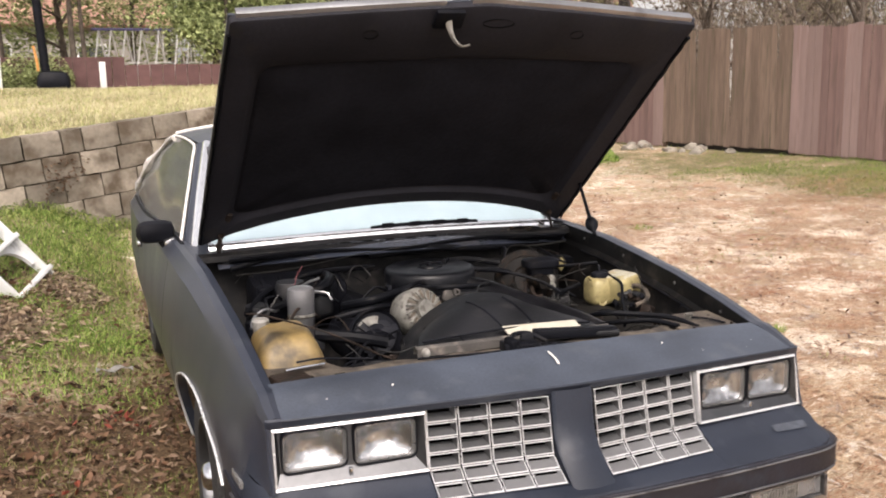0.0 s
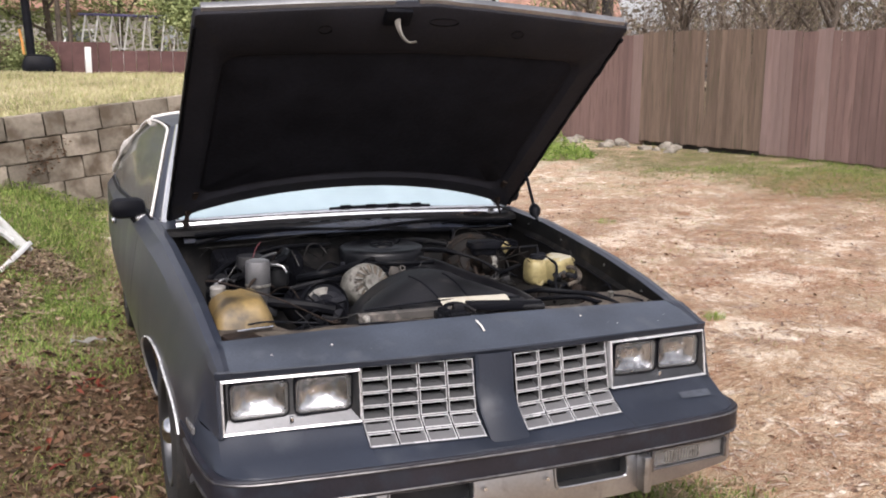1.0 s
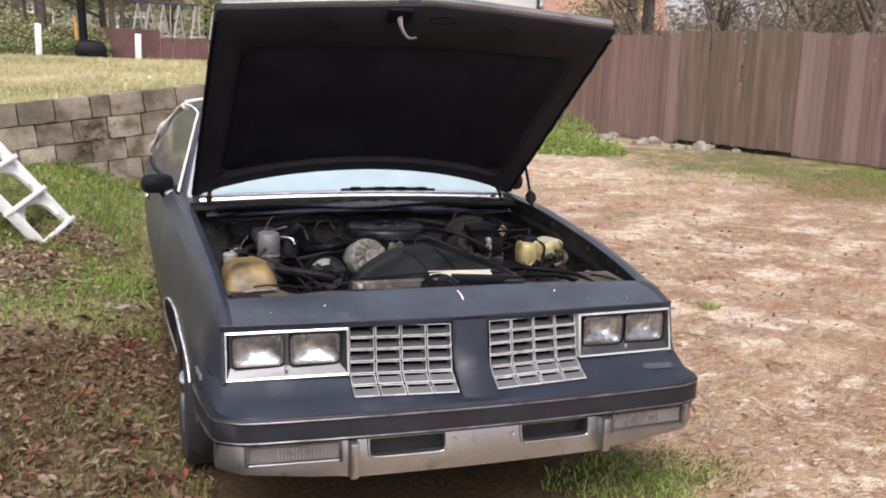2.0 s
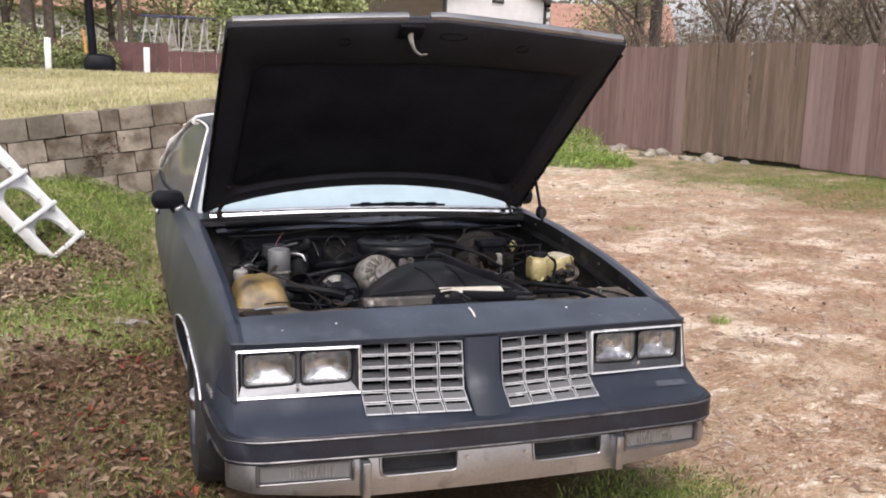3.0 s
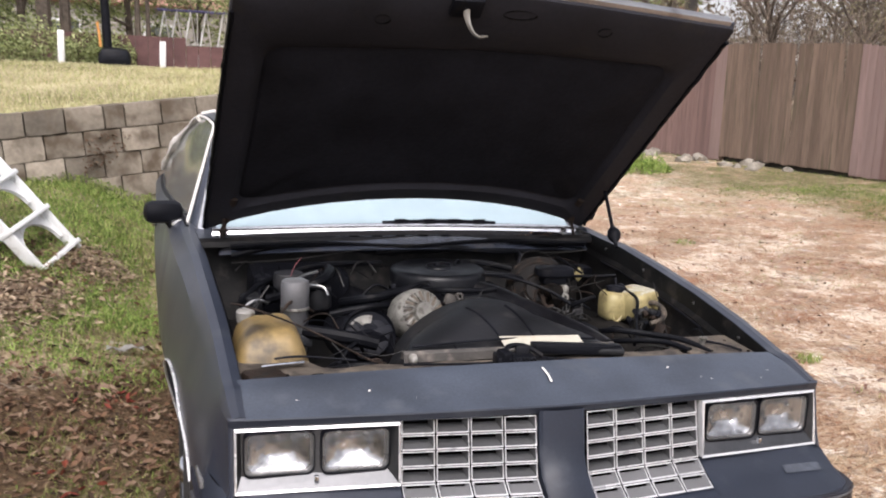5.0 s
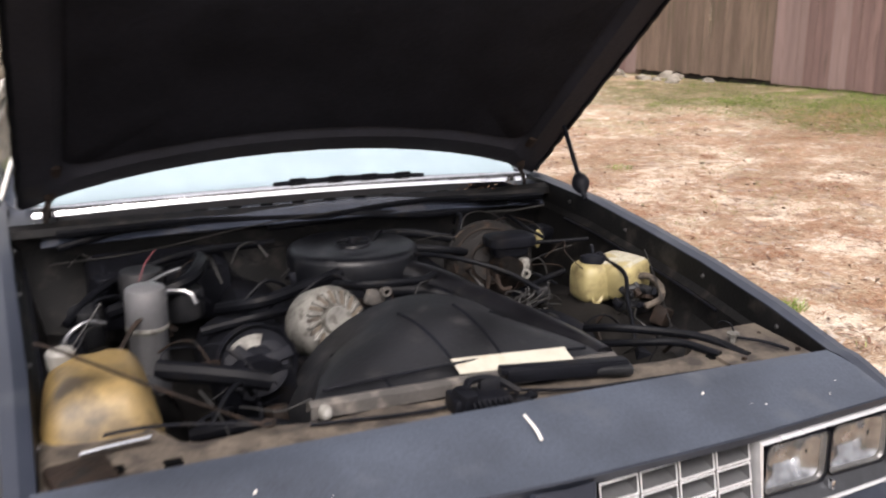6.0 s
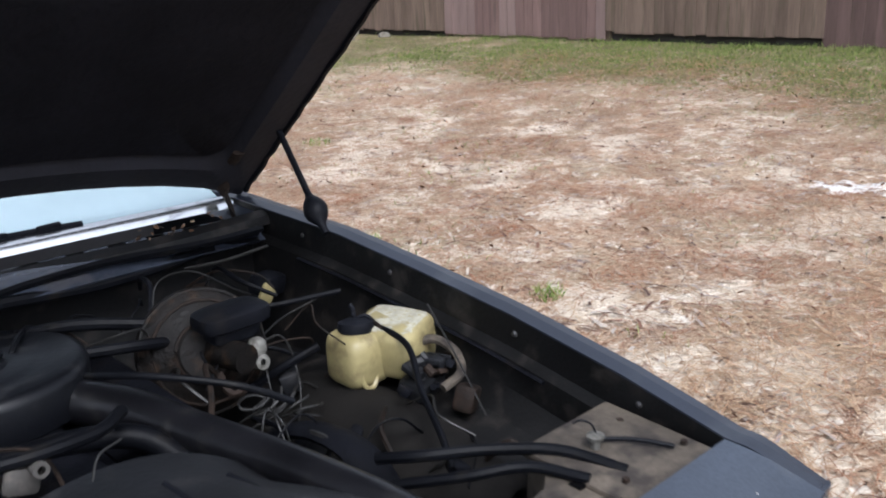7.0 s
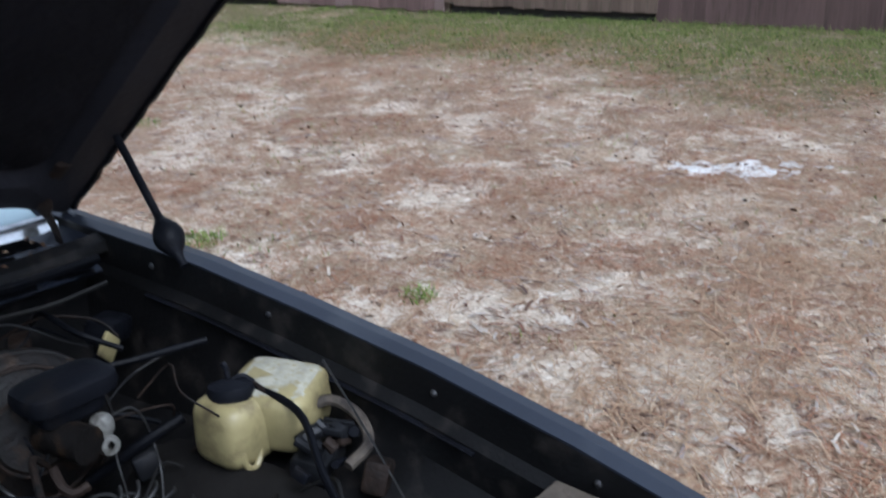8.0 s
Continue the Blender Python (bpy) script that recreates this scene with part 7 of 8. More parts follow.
for a in (0, LW):
    bm = bmesh.new()
    ladder_box(bm, 0.65, a, 0.012, (0.030, 1.36, 0.085))
    part("ladder_rail", bm, LADDER_PLASTIC, ladder)
for k in range(5):
    bm = bmesh.new()
    ladder_box(bm, 0.02 + 0.31 * k, LW / 2, 0.02, (LW + 0.05, 0.036, 0.11))
    part("ladder_step", bm, LADDER_PLASTIC, ladder)
    if k < 4:
        bm = bmesh.new()
        rows = []
        for i in range(13):
            t = math.pi * i / 12
            c = L_FOOT + L_UP * (0.06 + 0.31 * k) + L_W * (LW / 2)
            inner = c + L_W * (-math.cos(t) * 0.215) + L_UP * (0.05 + 0.185 * math.sin(t))
            outer = c + L_W * (-math.copysign(min(1, abs(math.cos(t)) * 1.4), math.cos(t)) * 0.245) + L_UP * (0.05 + min(0.215, 0.215 * math.sin(t) * 1.4))
            rows.append([inner + L_OUT * 0.012, outer + L_OUT * 0.012, outer - L_OUT * 0.012, inner - L_OUT * 0.012])
        grid(bm, rows, True)
        part("step_arch", bm, LADDER_PLASTIC, ladder)
# weathered stake against the ladder
bm = bmesh.new()
tube(bm, [(-2.13, 4.6, 0.15), (-2.12, 4.6, 0.5), (-2.13, 4.62, 0.80)], 0.018, 7, 3)
stake = tagged(part("wooden_stake", bm, BARK), "rough brown wooden stake standing in the grass", "stake")

# ---- scatter ----
def patch(r, near, far, y0, y1):
    """A spot on a stretch of ground whose outer edges thin out; near is the edge beside the car."""
    return near + (far - near) * r.random() * (1 + abs(r.gauss(0, 0.22))), r.uniform(y0, y1) + r.gauss(0, 0.45)


def scatter(name, count, place, shape, mat, label, category, seed, parent=None):
    """One mesh of many small pieces: place() gives a spot or None, shape() its corners and faces."""
    r = random.Random(seed)
    verts, faces = [], []
    for _ in range(count):
        spot = place(r)
        if spot is None:
            continue
        vs, fs = shape(r, *spot)
        o = len(verts)
        verts += vs
        faces += [tuple(i + o for i in f) for f in fs]
    ob = raw(name, verts, faces, mat)
    return tagged(ob, label, category, kind="stuff")


def blade(r, x, y, z, h, w=0.006, lean=0.5):
    a = r.uniform(0, 2 * math.pi)
    b = r.uniform(0, 2 * math.pi)
    dx, dy = math.cos(a) * w / 2, math.sin(a) * w / 2
    lx, ly = math.cos(b) * h * lean * r.random(), math.sin(b) * h * lean * r.random()
    return [(x - dx, y - dy, z - 0.01), (x + dx, y + dy, z - 0.01), (x + dx * 0.7 + lx * 0.4, y + dy * 0.7 + ly * 0.4, z + h * 0.6), (x - dx * 0.7 + lx * 0.4, y - dy * 0.7 + ly * 0.4, z + h * 0.6), (x + lx, y + ly, z + h)], [(0, 1, 2, 3), (3, 2, 4)]


def needle(r, x, y, z, l, w=0.0022):
    a = r.uniform(0, math.pi)
    t = r.uniform(-0.12, 0.18)
    dx, dy = math.cos(a) * l / 2, math.sin(a) * l / 2
    nx, ny = -math.sin(a) * w / 2, math.cos(a) * w / 2
    k = r.uniform(-0.3, 0.3) * l
    z1 = z + 0.006 + abs(t) * l * 0.5
    return [(x - dx - nx, y - dy - ny, z + 0.004), (x - dx + nx, y - dy + ny, z + 0.004), (x + nx - ny * k * 20, y + ny + nx * k * 20, z1), (x - nx - ny * k * 20, y - ny + nx * k * 20, z1), (x + dx + nx, y + dy + ny, z + 0.005), (x + dx - nx, y + dy - ny, z + 0.005)], [(0, 1, 2, 3), (3, 2, 4, 5)]


def leaf(r, x, y, z, s):
    a = r.uniform(0, 2 * math.pi)
    m = Matrix.Translation((x, y, z + 0.012 + 0.012 * r.random())) @ Euler((r.gauss(0, 0.38), r.gauss(0, 0.38), a)).to_matrix().to_4x4()
    c = r.uniform(0.0, 0.42) * s
    w, k, u = r.uniform(0.12, 0.30) * s, r.uniform(-0.16, 0.16) * s, r.uniform(0.5, 1.3)
    pts = [(-s * 0.5, k, c * 0.3), (-s * 0.2, w, c), (s * 0.2, w * 0.85, c * u), (s * 0.58, -k, c * 0.4 * u), (s * 0.24, -w * u, c), (-s * 0.22, -w, c * u), (0, 0, 0)]
    return [tuple(m @ Vector(p)) for p in pts], [(0, 1, 6), (1, 2, 6), (2, 3, 6), (3, 4, 6), (4, 5, 6), (5, 0, 6)]


def under_car(x, y):
    return abs(x) < 0.80 and 0.1 < y < 4.9


def straw_spot(r):
    near = r.random() < 0.75
    x, y = patch(r, 0.9, 6.5, -1.2, 6.5) if near else patch(r, 1.2, 10.5, -2.5, 14.5)
    if under_car(x, y) or x > fence_x(y) - 0.2:
        return None
    s, g, l = cover(x, y)
    if r.random() < s * 1.05 + g * 0.3 or r.random() > 0.55 + 0.9 * noise.noise(Vector((x * 2.1, y * 2.1, 20))):
        return None
    return x, y, ground_z(x, y), r.uniform(0.04, 0.14)


scatter("pine_straw", 240000, straw_spot, needle, STRAW, "loose brown pine needles lying over pale sand", "pine straw", 1)


def leaf_spot(r):
    x, y = patch(r, -0.7, -4.2, -1.6, 5.0)
    if under_car(x, y) or r.random() > cover(x, y)[2] * 1.2 + 0.08:
        return None
    return x, y, ground_z(x, y), 0.012 + 0.047 * r.random() ** 2


scatter("fallen_leaves", 36000, leaf_spot, leaf, LEAVES, "fallen brown and reddish leaves over thin grass", "leaves", 2)


MOSS = leaf_material("olive_moss_and_thin_grass", (0.062, 0.060, 0.021), (0.11, 0.12, 0.035), (0.17, 0.18, 0.058), (0.21, 0.16, 0.085))


def moss_spot(r):
    x, y = patch(r, -0.7, -3.0, -1.0, 3.2)
    if under_car(x, y) or r.random() > 0.35 + 1.2 * noise.noise(Vector((x * 1.6, y * 1.6, 51))) + 0.5 * noise.noise(Vector((x * 6, y * 6, 52))) + 0.25 * step(1.6, 0.8, y):
        return None
    return x, y, ground_z(x, y) + 0.006, r.uniform(0.010, 0.030)


scatter("thin_moss", 46000, moss_spot, lambda r, x, y, z, h: blade(r, x, y, z, h, 0.006, 2.2), MOSS, "olive moss and thin grass among the fallen leaves", "moss", 41)


def few_leaves(r):
    x, y = r.uniform(1.0, 8.0), r.uniform(-1.5, 9.0)
    return (x, y, ground_z(x, y), r.uniform(0.012, 0.04))


scatter("scattered_leaves", 900, few_leaves, leaf, LEAVES, "scattered dry leaves on the sandy yard", "leaves", 3)


def cowl_spot(r):
    x = r.uniform(0.46, 0.69)
    b = ws_base(x)
    return x, b.y - r.uniform(0.03, 0.15), b.z - 0.036 + 0.010 * r.random(), r.uniform(0.010, 0.022)


scatter("cowl_leaves", 26, cowl_spot, leaf, LEAVES, "dry leaves and needles caught on the cowl", "leaves", 29)


RED_LEAF = leaf_material("red_fallen_leaves", (0.12, 0.024, 0.018), (0.21, 0.06, 0.035))


def red_spot(r):
    cx, cy, rad = r.choice([(-1.12, 2.29, 0.12), (-1.3, 1.41, 0.2), (-1.22, 0.85, 0.25), (-1.0, 0.55, 0.2), (-1.6, 1.0, 0.4)])
    x, y = cx + r.gauss(0, rad * 0.5), cy + r.gauss(0, rad * 0.5)
    return (x, y, ground_z(x, y) + 0.01, r.uniform(0.02, 0.05))


HEAP = leaf_material("pale_straw_and_twigs", (0.055, 0.038, 0.026), (0.17, 0.12, 0.082), (0.30, 0.225, 0.15), (0.42, 0.34, 0.24))


def heap_spot(r):
    d = r.gauss(0, 0.22), r.gauss(0, 0.26)
    if r.random() < 0.25:
        x, y = -1.36 + 0.6 * d[0], 4.72 + 0.8 * d[1]
        return x, y, ground_z(x, y) + 0.02 * r.random(), r.uniform(0.03, 0.06)
    x, y = -1.80 + d[0], 3.72 + d[1]
    return x, y, ground_z(x, y) + 0.06 * math.exp(-(d[0] / 0.30) ** 2 - (d[1] / 0.36) ** 2) * r.random() ** 0.5, r.uniform(0.03, 0.075)


scatter("leaf_heap", 2600, heap_spot, lambda r, x, y, z, h: leaf(r, x, y, z, h * 0.8) if r.random() < 0.35 else needle(r, x, y, z, h * 2.6, 0.008), HEAP, "loose heap of pale straw, twigs and dry leaves by the ladder", "leaves", 44)
scatter("red_leaves", 45, red_spot, leaf, RED_LEAF, "few red fallen leaves among brown ones", "leaves", 4)


CHIPS = leaf_material("straw_chips_and_bits", (0.055, 0.034, 0.026), (0.27, 0.145, 0.09), (0.42, 0.30, 0.21), (0.50, 0.43, 0.35), (0.70, 0.61, 0.48))


def chip_spot(r):
    x, y = patch(r, 1.0, 5.5, -1.4, 5.5) if r.random() < 0.5 else patch(r, 1.2, 9.5, -2.0, 10.0)
    if under_car(x, y) or x > fence_x(y) - 0.2:
        return None
    return x, y, ground_z(x, y), 0.015 + 0.05 * r.random() ** 2


scatter("ground_chips", 34000, chip_spot, lambda r, x, y, z, h: needle(r, x, y, z, h, 0.0045), CHIPS, "small bits of bark, leaf and straw on the yard", "litter", 27)


def grass_left(r):
    x, y = patch(r, -0.75, -4.4, -1.6, 6.9)
    s, v = wall_sv(x, y)
    if under_car(x, y) or v > -0.02:
        return None
    g = cover(x, y)[1]
    if r.random() > g ** 1.5 + 0.06 + 0.2 * step(2.0, 3.4, y):
        return None
    if r.random() > 0.62 + 1.1 * noise.noise(Vector((x * 2.3, y * 2.3, 31))) + 0.5 * noise.noise(Vector((x * 7, y * 7, 33))):
        return None
    return x, y, ground_z(x, y), r.uniform(0.015, 0.036) + 0.045 * g * r.random() * step(2.0, 5.0, y)


scatter("green_grass", 90000, grass_left, lambda r, x, y, z, h: blade(r, x, y, z, h, 0.007, 1.5), GRASS, "patchy green grass beside the car and below the wall", "grass", 5)


def bright_spot(r):
    x, y = r.uniform(-2.6, -0.9), r.uniform(2.4, 6.6)
    s, v = wall_sv(x, y)
    if under_car(x, y) or v > -0.05 or r.random() > (0.52 + 1.2 * noise.noise(Vector((x * 1.7, y * 1.7, 40)))) * step(2.3, 3.2, y) or math.hypot((x + 1.36) / 0.30, (y - 4.72) / 0.35) < 0.8 + 0.3 * noise.noise(Vector((x * 5, y * 5, 2))):
        return None
    return x, y, ground_z(x, y), r.uniform(0.02, 0.055)


scatter("fresh_grass", 38000, bright_spot, lambda r, x, y, z, h: leaf(r, x, y, z + 0.3 * h * r.random(), h * 0.36) if r.random() < 0.22 else blade(r, x, y, z, h, 0.006, 1.8), WEED, "fresh bright green clover and grass beside the car door", "grass", 25)


def grass_right(r):
    x, y = r.uniform(0.4, 10.6), r.uniform(-1.2, 14.5)
    if r.random() < 0.12:
        x, y = r.uniform(0.30, 1.45), r.uniform(-0.35, 0.55)
        if r.random() < (1.1 - math.hypot((x - 0.85) / 0.42, (y - 0.12) / 0.28)) * (0.8 + noise.noise(Vector((x * 6, y * 6, 0)))):
            return x, y, ground_z(x, y), r.uniform(0.012, 0.04)
        return None
    if r.random() < 0.5:
        y = r.uniform(0.0, 9.0)
        x = fence_x(y) - 3.4 * r.random()
    if under_car(x, y) or x > fence_x(y) - 0.03:
        return None
    g = cover(x, y)[1]
    if r.random() > g ** 1.6 * (0.75 + 0.8 * noise.noise(Vector((x * 2.2, y * 2.2, 6)))):
        return None
    return x, y, ground_z(x, y), r.uniform(0.012, 0.035) + 0.05 * r.random() * step(0.5, 0.05, fence_x(y) - x)


scatter("yard_grass", 120000, grass_right, lambda r, x, y, z, h: blade(r, x, y, z, h, 0.007, 1.6), STRIP, "thin green grass along the fence and by the bumper", "grass", 6)


def grass_lawn(r):
    v = r.uniform(0.03, 1) ** 1.6 * 14
    s = r.uniform(-7, 4.6)
    q = WALL_P + WALL_D * s + WALL_N * (0.12 + v)
    return q.x, q.y, lerp(lawn_z(q.x, q.y), ground_z(q.x, q.y) - 0.3, step(3.2, 5.0, s)), r.uniform(0.03, 0.10)


scatter("dry_lawn_grass", 42000, grass_lawn, lambda r, x, y, z, h: blade(r, x, y, z, h * 0.8, 0.0065, 1.6), DRY_GRASS, "long dry yellow grass on the raised lawn", "grass", 7)
scatter("green_lawn_grass", 42000, grass_lawn, lambda r, x, y, z, h: blade(r, x, y, z, h * 0.6, 0.0065, 1.8), LAWN_GREEN, "green grass mixed into the raised lawn", "grass", 8)


def thin_spot(r):
    x, y = r.uniform(1.6, 8.5), r.uniform(-1.5, 8.0)
    if under_car(x, y) or x > fence_x(y) - 0.2 or r.random() > 1.6 * noise.noise(Vector((x * 0.9, y * 0.9, 60))) + 0.10:
        return None
    return x, y, ground_z(x, y), r.uniform(0.012, 0.035)


scatter("thin_yard_grass", 16000, thin_spot, lambda r, x, y, z, h: blade(r, x, y, z, h, 0.005, 2.2), GRASS, "thin olive grass among the pine straw", "grass", 28)


def tuft_spot(r):
    cx, cy, rad = r.choice([(2.27, 3.02, 0.10), (2.27, 3.04, 0.08), (2.3, 1.85, 0.07), (3.6, 5.2, 0.12)])
    a, d = r.uniform(0, 2 * math.pi), rad * math.sqrt(r.random())
    x, y = cx + d * math.cos(a), cy + d * math.sin(a)
    return x, y, ground_z(x, y), r.uniform(0.015, 0.045)


scatter("grass_tufts", 420, tuft_spot, lambda r, x, y, z, h: blade(r, x, y, z, h, 0.005, 1.6), WEED, "small bright grass tufts in the sand", "grass", 9)


def weed_spot(r):
    x, y = r.uniform(5.0, 7.4), r.uniform(10.2, 13.4)
    d = math.hypot((x - 6.25) / 0.85, (y - 11.9) / 1.3) + 0.35 * noise.noise(Vector((x * 3, y * 3, 1)))
    if d > 1:
        return None
    return x, y, ground_z(x, y) + 0.75 * max(0, 1 - d) * r.random(), r.uniform(0.04, 0.10)


scatter("weed_patch", 9000, weed_spot, lambda r, x, y, z, h: leaf(r, x, y, z, h * 0.7) if r.random() < 0.5 else blade(r, x, y, z, h * 1.3, 0.012, 1.4), WEED, "bright green weeds growing by the fence", "weeds", 10)


def bank_spot(r):
    s, v = r.uniform(-4.5, 2.2), -r.random() ** 1.7 * 1.8 - 0.02
    q = WALL_P + WALL_D * s + WALL_N * v
    if under_car(q.x, q.y):
        return None
    h = (0.08 + 0.22 * noise.noise(Vector((q.x * 1.5, q.y * 1.5, 2)))) * math.exp(v * 1.1)
    return q.x, q.y, ground_z(q.x, q.y) + max(0, h) * r.random(), r.uniform(0.04, 0.09)


scatter("bank_weeds", 12000, bank_spot, lambda r, x, y, z, h: leaf(r, x, y, z, h * 0.42) if r.random() < 0.45 else blade(r, x, y, z, h * 0.8, 0.007, 1.7), STRIP, "leafy green weeds along the foot of the wall", "weeds", 12)


def vine_spot(r):
    s, k = r.gauss(-0.12, 0.10), r.random()
    q = WALL_P + WALL_D * (s - 0.15 * k) + WALL_N * (-0.03)
    return q.x, q.y, wall_top(s) - 0.28 - 0.32 * k + r.uniform(-0.03, 0.03), r.uniform(0.02, 0.04)


scatter("dry_vine", 160, vine_spot, leaf, LEAVES, "dry brown vine clinging to the blocks", "vine", 13)


def rock(bm, c, s, seed):
    r = bmesh.ops.create_icosphere(bm, subdivisions=2, radius=1.0)
    for v in r["verts"]:
        n = noise.noise(v.co * 1.3 + Vector((seed, 0, 0)))
        v.co = Vector((v.co.x * s[0], v.co.y * s[1], v.co.z * s[2])) * (1 + 0.6 * n) + Vector(c)


rnd = random.Random(21)
for i in range(26):
    y = rnd.uniform(10.8, 15.4)
    x = fence_x(y) - rnd.uniform(0.15, 0.9)
    s = 0.03 + 0.12 * rnd.random() ** 2
    bm = bmesh.new()
    rock(bm, (0, 0, 0), (s, s * rnd.uniform(0.7, 1.2), s * 0.7), i * 3.1)
    ob = part("rock", bm, ROCK)
    ob.location = (x, y, ground_z(x, y) + s * 0.12)
    tagged(ob, "pale rough rock at the foot of the fence", "rock", "rocks along the fence")
for x, y, s in ((1.62, 2.3, 0.03),):
    bm = bmesh.new()
    rock(bm, (0, 0, 0), (s, s * 1.2, s * 0.5), x)
    ob = part("pebble", bm, ROCK)
    ob.location = (x, y, ground_z(x, y) + s * 0.2)
    tagged(ob, "small pale stone lying on the sand", "stone")
# a patch of clean white sand
verts, faces, index = [], [], {}
for j in range(50):
    for i in range(50):
        x, y = 4.60 + (i - 25) * 0.02, 1.50 + (j - 25) * 0.02
        u, v = 0.55 * (x - 4.60) - 0.83 * (y - 1.50), 0.83 * (x - 4.60) + 0.55 * (y - 1.50)
        d = math.hypot(u / 0.42, v / 0.21) + 0.75 * noise.noise(Vector((x * 6, y * 9, 1))) + 0.5 * noise.noise(Vector((x * 19, y * 23, 4)))
        if d < 0.95:
            index[i, j] = len(verts)
            verts.append((x, y, ground_z(x, y) + 0.004 + 0.012 * max(0, 0.8 - d)))
for i, j in list(index):
    q = [index.get(c) for c in ((i, j), (i + 1, j), (i + 1, j + 1), (i, j + 1))]
    if None not in q:
        faces.append(q)
tagged(raw("sand_patch", verts, faces, WHITE_SAND, smooth=True), "patch of clean white sand on the yard", "sand", kind="stuff")


def clump_spot(r):
    c = CLUMPS[r.randrange(len(CLUMPS))]
    x, y = c[0] + r.gauss(0, c[2]), c[1] + r.gauss(0, c[2] * 0.7)
    if under_car(x, y) or x < 0.95 or x > fence_x(y) - 0.3:
        return None
    return x, y, ground_z(x, y) + abs(r.gauss(0, 0.012)), r.uniform(0.05, 0.15)


rnd = random.Random(58)
CLUMPS = [(rnd.uniform(1.2, 8.4), rnd.uniform(-1.5, 7.5), rnd.uniform(0.07, 0.40)) for _ in range(520)]
RED_STRAW = leaf_material("reddish_pine_straw", (0.18, 0.075, 0.042), (0.36, 0.170, 0.095), (0.50, 0.295, 0.18))
scatter("straw_clumps", 34000, clump_spot, needle, RED_STRAW, "small heaps of reddish pine needles", "pine straw", 26)
BITS = leaf_material("dark_bark_and_dry_bits", (0.085, 0.055, 0.045), (0.25, 0.130, 0.085), (0.48, 0.38, 0.29), (0.29, 0.245, 0.23), (0.62, 0.55, 0.45))


def bit_spot(r):
    x, y = patch(r, 1.2, 6.6, -1.6, 7.5)
    if x > fence_x(y) - 2.2 or r.random() > 0.45 + 1.5 * noise.noise(Vector((x * 2.4, y * 2.4, 17))) + 0.5 * noise.noise(Vector((x * 8, y * 8, 5))):
        return None
    return x, y, ground_z(x, y) + 0.006, 0.03 + 0.07 * r.random() ** 2


scatter("bark_bits", 15000, bit_spot, lambda r, x, y, z, h: needle(r, x, y, z, h, 0.0055 + 0.008 * r.random()), BITS, "coarse bits of bark, dead stems and dry leaves", "litter", 63)
STRANDS = leaf_material("pale_dry_grass_strands", (0.28, 0.165, 0.098), (0.44, 0.29, 0.175), (0.58, 0.45, 0.30))


def strand_spot(r):
    x, y = patch(r, 1.05, 4.3, -1.6, 1.4)
    if r.random() > 0.5 + 1.1 * noise.noise(Vector((x * 1.8, y * 1.8, 71))):
        return None
    return x, y, ground_z(x, y) + 0.008, r.uniform(0.10, 0.24)


scatter("dry_grass_strands", 15000, strand_spot, lambda r, x, y, z, h: needle(r, x, y, z, h, 0.0026), STRANDS, "long pale strands of dead grass lying flat", "dry grass", 45)
# litter by the door
bm = bmesh.new()
rows = [[(-1.22 + 0.032 * i, 3.05 + 0.03 * j + 0.01 * math.sin(i * 2), ground_z(-1.2, 3.05) + 0.03 + 0.012 * math.sin(i * 1.7 + j)) for i in range(7)] for j in range(3)]
grid(bm, rows)
thick(bm, 0.003)
tagged(part("torn_paper", bm, OFFWHITE), "torn white scrap lying in the grass", "litter")

# ---- beyond the wall ----
def lawn_at(x, y):
    return lawn_z(x, y)


for x, y, h in ((-2.75, 19.0, 0.72), (-0.74, 19.2, 0.60)):
    bm = bmesh.new()
    box(bm, (0, 0, h / 2), (0.13, 0.13, h), bevel=0.015)
    ob = part("marker_post", bm, WHITE_PAINT)
    ob.location = (x, y, lawn_at(x, y) - 0.02)
    tagged(ob, "short white painted post standing in the lawn", "post", "white posts")

hoop = thing("basketball_stand", "black portable hoop stand with a weighted base", "stand", (-1.78, 19.5, lawn_at(-1.78, 19.5)))
bm = bmesh.new()
box(bm, (0.06, 0, 0.20), (0.72, 0.6, 0.40), (0, 3, 0), 0.13, 0.82)
part("weighted_base", bm, BLACK, hoop)
bm = bmesh.new()
tube(bm, [(-0.08, 0, 0.3), (-0.16, 0, 2.0), (-0.22, 0, 4.2)], 0.09, 10, 3)
part("pole", bm, BLACK, hoop)
bm = bmesh.new()
tube(bm, [(-0.225, -0.06, 0.40), (-0.245, -0.06, 0.66), (-0.285, -0.06, 0.92)], 0.028, 6, 3)
part("strap", bm, material("orange_strap", (0.55, 0.25, 0.07), 0.7), hoop)

far_fence = thing("far_fence", "low maroon board fence behind the lawn", "fence", kind="structure")
bm = bmesh.new()
box(bm, (0, 0, 0.5), (0.29, 0.03, 1.0), bevel=0.004)
far_board = mesh_of("board", bm, material("maroon_board", (0.105, 0.058, 0.055), 0.85, 0, 0.8, 1.2, 3, 40, 0.2, None, 0, 0.2, 0.10))
def shrub_spot(r):
    cx, cy, rad, h = r.choice([(-3.5, 21.2, 0.9, 1.1), (-4.6, 21.6, 1.0, 1.3), (-2.4, 22.0, 0.7, 0.9), (-5.8, 21.8, 1.2, 1.5), (-1.9, 22.2, 0.6, 0.9)])
    a, d = r.uniform(0, 2 * math.pi), rad * math.sqrt(r.random())
    return cx + d * math.cos(a), cy + d * math.sin(a), lawn_at(cx, cy) + h * r.random() * (1 - 0.6 * (d / rad) ** 2), r.uniform(0.05, 0.10)


